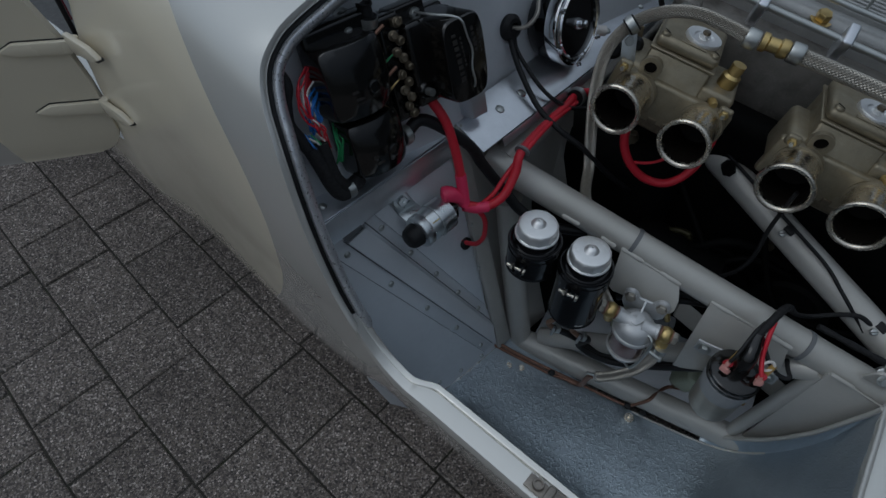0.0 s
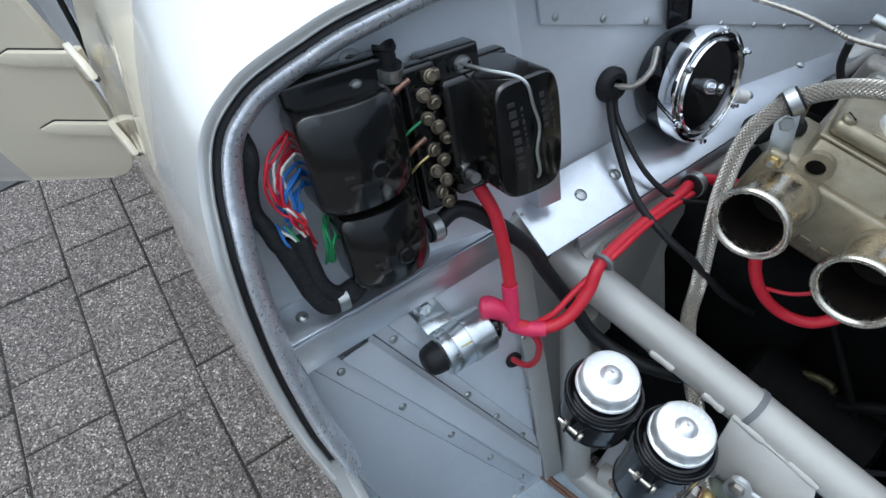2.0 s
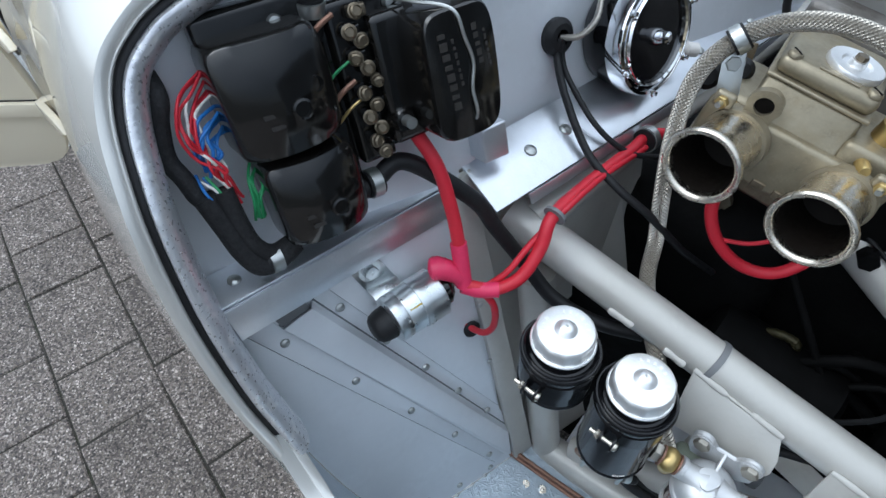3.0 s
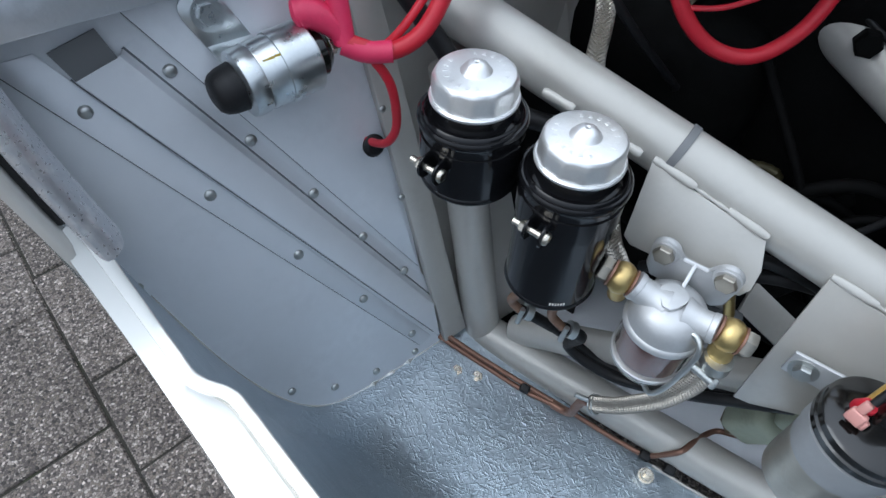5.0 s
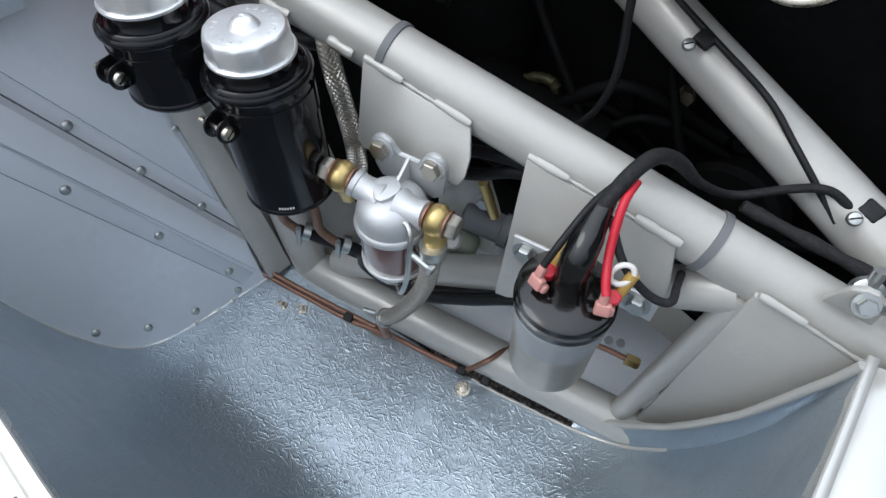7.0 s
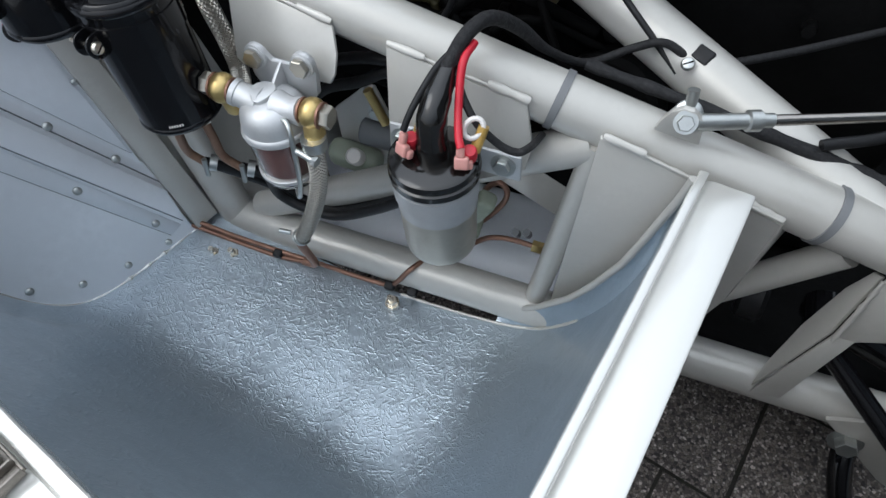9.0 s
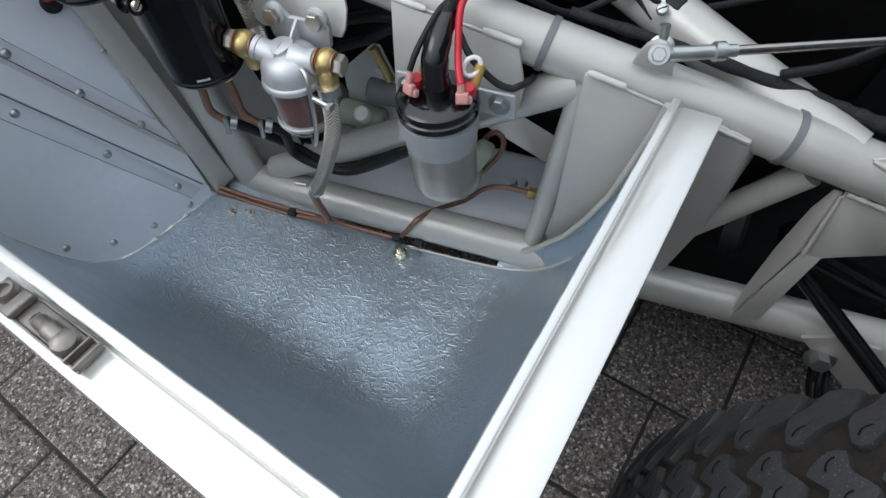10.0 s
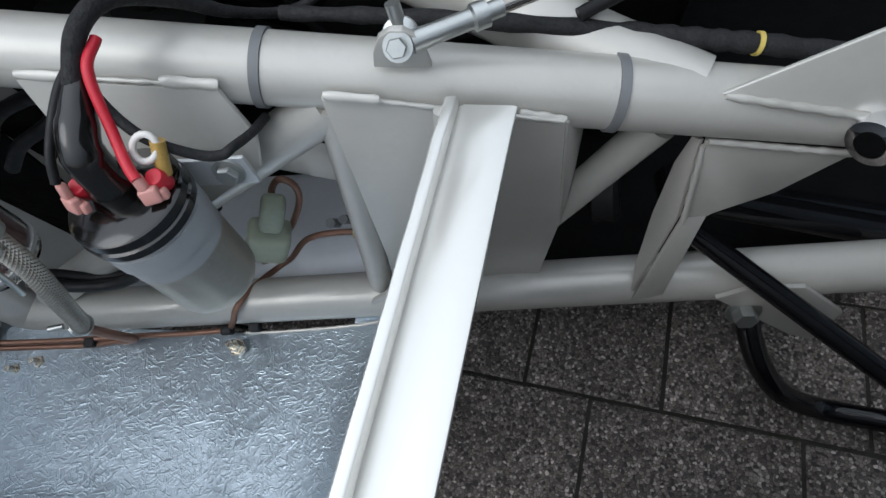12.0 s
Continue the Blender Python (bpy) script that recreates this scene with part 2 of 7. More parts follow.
# light grit on the tyre rubber
nt_ = TREAD.node_tree
grit = nt_.nodes.new("ShaderNodeTexVoronoi")
grit.inputs["Scale"].default_value = 520.0
nt_.links.new(nt_.nodes.new("ShaderNodeTexCoord").outputs["Object"], grit.inputs["Vector"])
grit_ramp = nt_.nodes.new("ShaderNodeMapRange")
grit_ramp.inputs[1].default_value, grit_ramp.inputs[2].default_value, grit_ramp.inputs[3].default_value, grit_ramp.inputs[4].default_value = 0.05, 0.13, 0.8, 0.0
nt_.links.new(grit.outputs["Distance"], grit_ramp.inputs[0])
grit_mix = nt_.nodes.new("ShaderNodeMix")
grit_mix.data_type = "RGBA"
grit_mix.inputs[7].default_value = (0.23, 0.22, 0.205, 1)
tb_ = nt_.nodes["Principled BSDF"]
nt_.links.new(tb_.inputs["Base Color"].links[0].from_socket, grit_mix.inputs[6])
nt_.links.new(grit_ramp.outputs[0], grit_mix.inputs[0])
nt_.links.new(grit_mix.outputs[2], tb_.inputs["Base Color"])

# ---------------------------------------------------------------- mesh helpers
WORLD = {}


def thing(name, at, label, category, group="", kind=""):
    ob = new(name)
    ob.location = at
    ob.empty_display_size = 0.02
    WORLD[ob] = Matrix.Translation(at)
    return tagged(ob, label, category, group, kind)


def mesh_object(name, bm, material_used, smooth=True):
    me = bpy.data.meshes.new(name)
    bmesh.ops.recalc_face_normals(bm, faces=bm.faces[:])
    bm.to_mesh(me)
    bm.free()
    if smooth:
        me.shade_smooth()
        me.set_sharp_from_angle(angle=radians(38))
    me.materials.append(material_used)
    return new(name, me)


def part(name, bm, material_used, parent=None, label="", smooth=True):
    """One mesh object, in world coordinates, under a thing or under a part."""
    ob = mesh_object(name, bm, material_used, smooth)
    WORLD[ob] = Matrix.Identity(4)
    if parent is not None:
        ob.parent = parent
        ob.matrix_parent_inverse = WORLD[parent].inverted()
    if label:
        ob["label"] = label
    return ob


def single(name, bm, material_used, label, category, group="", kind="", smooth=True):
    return tagged(part(name, bm, material_used, None, "", smooth), label, category, group, kind)


def V(*a):
    return Vector(a)


def frame_of(axis):
    """Turn matrix whose z runs along axis."""
    return Vector(axis).normalized().to_track_quat("Z", "Y").to_matrix().to_4x4()


def glide(pts, n=8):
    """Catmull-Rom through the points."""
    p = [Vector(q) for q in pts]
    p = [p[0] * 2 - p[1]] + p + [p[-1] * 2 - p[-2]]
    out = []
    for i in range(1, len(p) - 2):
        for k in range(n):
            t = k / n
            a, b, c, d = p[i - 1], p[i], p[i + 1], p[i + 2]
            out.append(0.5 * ((2 * b) + (c - a) * t + (2 * a - 5 * b + 4 * c - d) * t * t + (3 * b - a - 3 * c + d) * t ** 3))
    return out + [p[-2]]


def sweep(bm, pts, r, seg=12, cap=True):
    """A round tube along points; r is one radius or one for each point."""
    pts = [Vector(q) for q in pts]
    rs = r if hasattr(r, "__len__") else [r] * len(pts)
    rings, up = [], None
    for i, p in enumerate(pts):
        d = (pts[min(i + 1, len(pts) - 1)] - pts[max(i - 1, 0)]).normalized()
        if up is None:
            up = d.orthogonal().normalized()
        up = (up - d * up.dot(d)).normalized()
        side = d.cross(up)
        rings.append([bm.verts.new(p + rs[i] * (math.cos(2 * math.pi * k / seg) * up + math.sin(2 * math.pi * k / seg) * side)) for k in range(seg)])
    for a, b in zip(rings, rings[1:]):
        for k in range(seg):
            bm.faces.new((a[k], a[(k + 1) % seg], b[(k + 1) % seg], b[k]))
    if cap:
        bm.faces.new(rings[0][::-1])
        bm.faces.new(rings[-1])
    return bm


def hose(pts, r, seg=12, n=8):
    return sweep(bmesh.new(), glide(pts, n), r, seg)


def braided(pts, r, strands=18, relief=0.0013):
    """A hose of woven wire: a diamond weave raised on the surface."""
    line = glide(pts, 24)
    step = 2 * math.pi * r / strands
    even, left = [line[0]], 0.0
    for a, b in zip(line, line[1:]):
        d = (b - a).length
        while left + d >= step:
            a = a.lerp(b, (step - left) / d)
            even.append(a.copy())
            d = (b - a).length
            left = 0.0
        left += d
    bm = sweep(bmesh.new(), even, r, strands)
    bm.verts.ensure_lookup_table()
    for i, p in enumerate(even):
        for k in range(strands):
            if (i + k) % 2:
                v = bm.verts[i * strands + k]
                v.co = p + (v.co - p) * (1 - relief / r)
    high, low = [], []
    bm.faces.ensure_lookup_table()
    for i in range(len(even) - 1):
        for k in range(strands):
            (low if (i + k) % 2 else high).append(bm.faces[i * strands + k])
    bmesh.ops.triangulate(bm, faces=high, quad_method="FIXED")
    bmesh.ops.triangulate(bm, faces=low, quad_method="ALTERNATE")
    return bm


def rod(a, b, r, seg=20):
    return sweep(bmesh.new(), [a, b], r, seg)


def lathe(profile, at, axis, seg=40, bm=None, closed=True):
    """Turned body: profile of (radius, height) along axis from at."""
    bm = bm or bmesh.new()
    m = Matrix.Translation(at) @ frame_of(axis)
    rings = []
    for r, h in profile:
        if r <= 1e-6:
            rings.append([bm.verts.new(m @ V(0, 0, h))])
        else:
            rings.append([bm.verts.new(m @ V(r * math.cos(2 * math.pi * k / seg), r * math.sin(2 * math.pi * k / seg), h)) for k in range(seg)])
    for a, b in zip(rings, rings[1:]):
        for k in range(seg):
            q = [a[k % len(a)], a[(k + 1) % len(a)], b[(k + 1) % len(b)], b[k % len(b)]]
            q = list(dict.fromkeys(q))
            if len(q) > 2:
                bm.faces.new(q)
    for ring, flip in ((rings[0], True), (rings[-1], False)):
        if closed and len(ring) > 2:
            bm.faces.new(ring[::-1] if flip else ring)
    return bm


def slab(poly, thick, bevel=0.0, bm=None):
    """A flat plate from a loop of corners, thickened along its normal (centred)."""
    bm = bm or bmesh.new()
    pts = [Vector(p) for p in poly]
    nrm = Vector((0, 0, 0))
    for i in range(len(pts)):
        nrm += (pts[i] - pts[0]).cross(pts[(i + 1) % len(pts)] - pts[0])
    nrm.normalize()
    top = [bm.verts.new(p + nrm * thick / 2) for p in pts]
    bot = [bm.verts.new(p - nrm * thick / 2) for p in pts]
    faces = [bm.faces.new(top), bm.faces.new(bot[::-1])]
    for i in range(len(pts)):
        j = (i + 1) % len(pts)
        faces.append(bm.faces.new((top[i], bot[i], bot[j], top[j])))
    if bevel:
        edges = list({e for f in faces for e in f.edges})
        bmesh.ops.bevel(bm, geom=edges, offset=bevel, segments=2, profile=0.5, affect="EDGES")
    return bm


def block(at, size, turn=None, bevel=0.003, bm=None, seg=3):
    """A rounded box; turn is a 4x4 turn matrix."""
    bm = bm or bmesh.new()
    m = Matrix.Translation(at) @ (turn or Matrix.Identity(4)) @ Matrix.Diagonal((*size, 1))
    res = bmesh.ops.create_cube(bm, size=1, matrix=m)
    if bevel:
        edges = list({e for v in res["verts"] for e in v.link_edges})
        bmesh.ops.bevel(bm, geom=edges, offset=bevel, segments=seg, profile=0.5, affect="EDGES")
    return bm


def hexagon(at, axis, r, h, bm=None):
    return lathe([(r * 0.93, 0), (r, h * 0.12), (r, h * 0.85), (r * 0.9, h)], at, axis, 6, bm)


def dome(at, axis, r, bm=None, seg=10, k=0.55):
    return lathe([(r, 0), (r * 0.92, r * k * 0.5), (r * 0.6, r * k * 0.9), (0, r * k)], at, axis, seg, bm)


# ---------------------------------------------------------------- layout numbers
NB = V(0.911, -0.302, 0.281).normalized()        # normal of the inclined bulkhead


def B(y, z, h=0.0):
    """A point on the bulkhead at (y, z), h proud of it."""
    return V(-0.1468 + 0.331 * (y - 0.3447) - 0.3085 * (z - 0.2822), y, z) + NB * h


TB = Matrix((V(0.3142, 0.9493, 0.0), NB.cross(V(0.3142, 0.9493, 0.0)), NB)).transposed().to_4x4()   # across, up, out of the bulkhead


def upper(x):
    """Axis of the upper chassis tube."""
    return V(x, 0.485, 0.453 - 0.236 * x)


def lower(x):
    return V(x, 0.450 + 0.035 * (x + 0.06), 0.166 - 0.022 * (x + 0.06))


def rail_x(y):
    """Inner line of the front rail of the body opening."""
    return 0.313 + 0.053 * (y - 0.133) / 0.327


def sill_in(x):
    """Inner line of the outer sill."""
    return 0.197 - 0.195 * (x + 0.01)


def sill_out(x):
    return 0.164 - 0.203 * x


def sill_rise(x):
    """The sill climbs towards the rear edge of the opening."""
    k = max(0.0, -0.112 - x) / 0.08
    return 0.062 * k * k


def side_y(x):
    """Widest line of the body side."""
    if x > -0.2:
        return 0.158 - 0.2 * x
    k = min(1.0, (-0.2 - x) / 0.44)
    return 0.198 + 0.10 * (k * k * (3 - 2 * k) * 0.6 + k * 0.4)

# ---------------------------------------------------------------- ground and pavement
BDIR, ADIR = V(0.9777, -0.2102, 0), V(0.2102, 0.9777, 0)
bm = bmesh.new()
bmesh.ops.create_grid(bm, x_segments=2, y_segments=2, size=120, matrix=Matrix.Translation((0, 0, -0.003)))
ground = single("ground", bm, JOINT, "dark sand bed with moss under the paving", "ground", kind="structure", smooth=False)
bm = slab([(-1.43, -30, 0.001), (-1.43, 30, 0.001), (-60, 30, 0.001), (-60, -30, 0.001)], 0.006)
road = single("road", bm, ASPHALT, "plain grey asphalt beyond the edge of the paving", "road", kind="structure", smooth=False)

# ---------------------------------------------------------------- car body
body = thing("sports_car", (-0.3, 0.25, 0.13), "glossy silver sports car with a cream disc and open engine bay", "car")

# cross-section of the flank at the door gap: inset from the widest line, and height
FLANK = [(0.24, 0.108), (0.15, 0.118), (0.105, 0.15), (0.068, 0.195), (0.040, 0.24), (0.024, 0.275), (0.014, 0.31), (0.006, 0.35), (0.0015, 0.395), (0.0, 0.44), (0.003, 0.52), (0.009, 0.59), (0.020, 0.64), (0.036, 0.68), (0.058, 0.711), (0.085, 0.733), (0.12, 0.748), (0.17, 0.760), (0.25, 0.772), (0.4, 0.785), (0.62, 0.79)]
# the edge of the bonnet opening, as (y, z) on the bulkhead and the height proud of it
RIM = [(0.2185, 0.425, 0.056), (0.2165, 0.452, 0.056), (0.2150, 0.50, 0.060), (0.2175, 0.56, 0.062), (0.2225, 0.605, 0.061), (0.2285, 0.640, 0.058), (0.2345, 0.664, 0.052), (0.2410, 0.685, 0.045), (0.2500, 0.7045, 0.039), (0.2611, 0.7195, 0.036), (0.2764, 0.7311, 0.034), (0.2920, 0.7395, 0.034), (0.3200, 0.7485, 0.034), (0.3600, 0.758, 0.034), (0.46, 0.770, 0.034), (0.62, 0.780, 0.034)]


def resample(pts, n):
    """n + 1 points at even steps along a polyline of pairs."""
    p = [Vector((0, *q)) for q in pts]
    p = glide(p, 8)
    d = [0.0]
    for u, w in zip(p, p[1:]):
        d.append(d[-1] + (w - u).length)
    return [Vector((0, float(np.interp(d[-1] * i / n, d, [q.y for q in p])), float(np.interp(d[-1] * i / n, d, [q.z for q in p])))) for i in range(n + 1)]


NS = 44
rear_section = resample([(side_y(-0.665) + d, z + (0.015 if z > 0.65 else 0)) for d, z in FLANK if z >= 0.44], NS)
front_section = resample([(y, z) for y, z, h in RIM[1:]], NS)
front_edge = [B(p.y, p.z, float(np.interp(p.z, [z for y, z, h in RIM], [h for y, z, h in RIM]))) for p in front_section]
low_i = [i for i, (d, z) in enumerate(FLANK) if z <= 0.44]


def swell(k):
    return 0.6 * k * k * (3 - 2 * k) + 0.4 * k


bm = bmesh.new()
COLS = 36
grid = []
for c in range(COLS + 1):
    k = c / COLS
    col = []
    x0 = -0.665 + (front_edge[0].x + 0.665) * k
    y0 = rear_section[0].y + (front_edge[0].y - rear_section[0].y) * swell(k)
    for i in low_i[:-1]:
        d, z = FLANK[i]
        col.append(bm.verts.new((x0, y0 + d, z)))
    for s_ in range(NS + 1):
        r, f_ = rear_section[s_], front_edge[s_]
        m = swell(k)
        col.append(bm.verts.new((-0.665 + (f_.x + 0.665) * k, r.y + (f_.y - r.y) * m, r.z + (f_.z - r.z) * m)))
    grid.append(col)
for a_, b_ in zip(grid, grid[1:]):
    for i in range(len(a_) - 1):
        bm.faces.new((a_[i], a_[i + 1], b_[i + 1], b_[i]))
# the lower flank runs forward below the sill, and to the rear under the door
front_cols = [grid[-1][:len(low_i)]]
x_start, y_start, z_start = front_edge[0]
for x in (-0.175, -0.16, -0.14, -0.12, -0.1, -0.05, 0.0, 0.05, 0.1, 0.15, 0.2, 0.25, 0.285, 0.308):
    col = []
    w = min(1, (x - x_start) / 0.10)
    y0 = y_start + (sill_out(x) + 0.002 - y_start) * w if w < 1 else sill_out(x) + 0.002
    for i in low_i:
        d, z = FLANK[i]
        ztop = 0.392 + sill_rise(x) * 0.95
        zz = z if z < 0.2 else 0.2 + (z - 0.2) * (ztop - 0.2) / 0.24
        bulge = 0.004 * math.sin(math.pi * min(1, max(0, (zz - 0.2) / 0.2))) * w
        col.append(bm.verts.new((x, y0 + d + bulge, zz)))
    front_cols.append(col)
for a_, b_ in zip(front_cols, front_cols[1:]):
    for i in range(len(a_) - 1):
        bm.faces.new((a_[i], a_[i + 1], b_[i + 1], b_[i]))
rear_cols = [grid[0][:len(low_i)]]
for x in (-0.75, -0.9, -1.2, -1.7):
    rear_cols.append([bm.verts.new((x, rear_section[0].y + FLANK[i][0] + 0.2 * (-0.665 - x), min(0.415, FLANK[i][1]))) for i in low_i])
for a_, b_ in zip(rear_cols, rear_cols[1:]):
    for i in range(len(a_) - 1):
        bm.faces.new((a_[i], a_[i + 1], b_[i + 1], b_[i]))
part("flank", bm, FLANKPAINT, body, "glossy silver flank and scuttle with a cream painted disc")

# edge of the opening: inward return, black rubber seal and bare aluminium lip
def rim_line(inset, h, lean=1.0):
    """Line inset along the bulkhead from the body edge; h is the rise above that edge where lean is 1, above the bulkhead where it is 0."""
    pts = []
    for j, (y, z, rise) in enumerate(RIM):
        t = V(0, RIM[min(j + 1, len(RIM) - 1)][0] - RIM[max(j - 1, 0)][0], RIM[min(j + 1, len(RIM) - 1)][1] - RIM[max(j - 1, 0)][1]).normalized()
        q = V(0, y, z) + V(0, t.z, -t.y) * inset
        pts.append(B(q.y, q.z, h + rise * lean))
    return pts


def glide_values(values, n):
    return [a + (b - a) * i / n for a, b in zip(values, values[1:]) for i in range(n)] + [values[-1]]


def ribbon(lines, n=6):
    """A skin through several lines of equal length."""
    bm = bmesh.new()
    L = [[bm.verts.new(p) for p in glide(l, n)] for l in lines]
    for a, b in zip(L, L[1:]):
        for i in range(len(a) - 1):
            bm.faces.new((a[i], a[i + 1], b[i + 1], b[i]))
    return bm


part("opening_return", ribbon([rim_line(a, h) for a, h in ((0.0, 0.0), (0.0026, 0.0004), (0.0055, -0.0004), (0.0074, -0.0024), (0.0082, -0.005), (0.0084, -0.022))]), BODY, body, "silver return edge of the bonnet opening")
SEAL = [rim_line(a, h)[1:] for a, h in ((0.0076, -0.0080), (0.0080, -0.0055), (0.0090, -0.0044), (0.0110, -0.0034), (0.0118, -0.0036), (0.0122, -0.008))]
part("rubber_seal", ribbon(SEAL), RUBBER, body, "flat black rubber edge seal")
RIMALU = material("scuffed_aluminium_lip", (0.70, 0.715, 0.745), 0.30, 0.7, 0.10, 160, 0.30, 220, stain=0.8, stain_colour=(0.95, 0.95, 0.95))
part("opening_lip", ribbon([rim_line(a, h) for a, h in ((0.0118, -0.014), (0.0121, -0.0010), (0.0128, 0.0010), (0.0144, 0.0018), (0.0170, 0.0012), (0.0200, -0.0014), (0.0228, -0.0060), (0.0246, -0.012), (0.0252, -0.030))]), RIMALU, body, "bare wrinkled aluminium lip of the opening")

# sill flange with its jog, and its raised inner lip
SILLX = [-0.192, -0.182, -0.170, -0.155, -0.138, -0.115, -0.105, -0.095, -0.08, -0.05, 0.0, 0.05, 0.1, 0.15, 0.2, 0.25, 0.29, 0.313]


def ease(k):
    k = min(1.0, max(0.0, k))
    return k * k * (3 - 2 * k)


def jog(x):
    """Before the jog the flange is narrow."""
    k = min(1, max(0, (-0.08 - x) / 0.035))
    k = k * k * (3 - 2 * k)
    return 0.012 * k


def sill_line(f, z):
    return [V(x, sill_out(x) + (sill_in(x) - jog(x) - sill_out(x)) * f, z + sill_rise(x) - 0.007 * ease((x - 0.20) / 0.11)) for x in SILLX]


part("sill", ribbon([sill_line(0.0, 0.388), sill_line(0.01, 0.395), sill_line(0.06, 0.4005), sill_line(0.5, 0.402), sill_line(0.75, 0.4016), sill_line(0.80, 0.3998), sill_line(0.94, 0.3980)], 4), BODY, body, "silver sill flange of the bonnet opening")

# front rail
RY = [0.125, 0.16, 0.2, 0.25, 0.3, 0.35, 0.4, 0.44, 0.458]


def rail_line(d, z):
    """d metres forward of the rail's inner line."""
    return [V(rail_x(y) + d + (0.002 - 0.08 * max(0.0, d - 0.006)) * (1 - (y - 0.125) / 0.33), y - 0.02 * d / 0.035 * 0.3, z - 0.014 * max(0.0, (y - 0.16) / 0.3) - 0.05 * max(0.0, y - 0.43)) for y in RY]


part("front_rail", ribbon([rail_line(0.0010, 0.3915), rail_line(0.0040, 0.3925), rail_line(0.0062, 0.3941), rail_line(0.0305, 0.3945), rail_line(0.0319, 0.3940), rail_line(0.0322, 0.3930), rail_line(0.0318, 0.3905), rail_line(0.0290, 0.3900)], 4), BODY, body, "silver front rail of the body opening")


def flange_z(x, y):
    return 0.4062 + sill_rise(x) - 0.007 * ease((x - 0.20) / 0.11) - 0.014 * max(0.0, (y - 0.16) / 0.3) - 0.05 * max(0.0, y - 0.43)


def rail_at(y, d):
    return (rail_x(y) + 0.002 * (1 - (y - 0.125) / 0.33) + d, y)


def sill_at(x, d):
    return (x, sill_in(x) - jog(x) + d)


# flat raised flange round the opening: rounded inner corner, square outer corner, one step down to the sill and rail
F_IN, F_OUT = 0.0014, -0.0062
R_IN, R_OUT = -0.0026, 0.0034
band = [(sill_at(x, F_IN), sill_at(x, F_OUT)) for x in glide_values(SILLX[:-2], 4)]
knee_in, knee_out = (0.3112, sill_in(0.3112) + F_IN), (0.3172, sill_in(0.3172) + F_OUT)
start_in, end_in = sill_at(0.292, F_IN), rail_at(0.160, R_IN)
start_out, end_out = sill_at(0.292, F_OUT), rail_at(0.160, R_OUT)
for i in range(17):
    u = i / 16
    inner = [(1 - u) ** 2 * a + 2 * u * (1 - u) * k + u * u * b for a, k, b in zip(start_in, knee_in, end_in)]
    s = min(1.0, 2 * u) if u <= 0.5 else 2 * u - 1
    a, b = (start_out, knee_out) if u <= 0.5 else (knee_out, end_out)
    band.append((inner, [p + (q - p) * s for p, q in zip(a, b)]))
band += [(rail_at(y, R_IN), rail_at(y, R_OUT)) for y in glide_values(RY[2:], 4)]
bm = bmesh.new()
rows = []
for k, (p, q) in enumerate(band):
    p, q = V(p[0], p[1], 0), V(q[0], q[1], 0)
    side = (p - q).normalized()
    p = p + side * 0.0002 * math.sin(k * 1.7) * math.sin(k * 0.6)
    z = flange_z((p.x + q.x) / 2, (p.y + q.y) / 2)
    rows.append([bm.verts.new(c + V(0, 0, z + dz)) for c, dz in ((p, -0.014), (p, -0.0008), (p - side * 0.0008, 0.0), (q + side * 0.0012, 0.0), (q + side * 0.0003, -0.0006), (q, -0.0016), (q - side * 0.0004, -0.012))])
for a, b in zip(rows, rows[1:]):
    for i in range(6):
        bm.faces.new((a[i], a[i + 1], b[i + 1], b[i]))
bmesh.ops.recalc_face_normals(bm, faces=bm.faces[:])
part("opening_flange", bm, BODY, body, "raised pale silver flange with a rounded inner corner")
bm = slab([(0.316, 0.100, 0.388), (0.352, 0.118, 0.388), (0.352, 0.132, 0.388), (0.315, 0.138, 0.388)], 0.010, 0.003)
part("corner", bm, BODY, body)

# inner shell: dished tray of hammered lacquer between bulkhead, lower tube, sill and rail
bm = bmesh.new()
NU, NV = 60, 40


def shell_point(u, v):
    x = 0.0
    for _ in range(4):
        ys = sill_in(x) - jog(x) + 0.001
        y = ys + (0.436 - ys) * v
        floor_z = min(0.161, max(0.130, 0.156 - 0.145 * (x + 0.05)))
        back = max(0.0, 1 - u) ** 3
        zf = floor_z + 0.009 * back * max(0.0, 1 - u) ** 3 + (0.398 - floor_z) * max(0.0, 1 - v / (0.62 + 0.16 * back)) ** (3.4 + 1.6 * back) + 0.006 * v ** 3
        xb = B(y, zf, 0.0).x - 0.012
        x = xb + (rail_x(y) - 0.001 - xb) * u
    start = 0.56 + 0.13 * (1 - v)
    front = max(0.0, (u - start) / (1 - start))
    wall = 1 - math.sqrt(max(0.0, 1 - front ** (2.2 + 1.1 * v * v)))
    top = 0.393 - 0.014 * max(0.0, (y - 0.16) / 0.3)
    zr = floor_z + (top - floor_z) * wall
    soft = 0.030
    meet = max(0.0, soft - abs(zf - zr)) / soft
    return V(x, y + 0.010 * v ** 4 * front, max(zf, zr) + meet * meet * soft * 0.25 * (1 - max(u ** 8, (1 - v) ** 8)))


g = [[bm.verts.new(shell_point(u / NU, v / NV)) for v in range(NV + 1)] for u in range(NU + 1)]
for a, b in zip(g, g[1:]):
    for i in range(NV):
        bm.faces.new((a[i], a[i + 1], b[i + 1], b[i]))
part("inner_shell", bm, SHELL, body, "hammered silver-grey lacquered tray inside the flank")
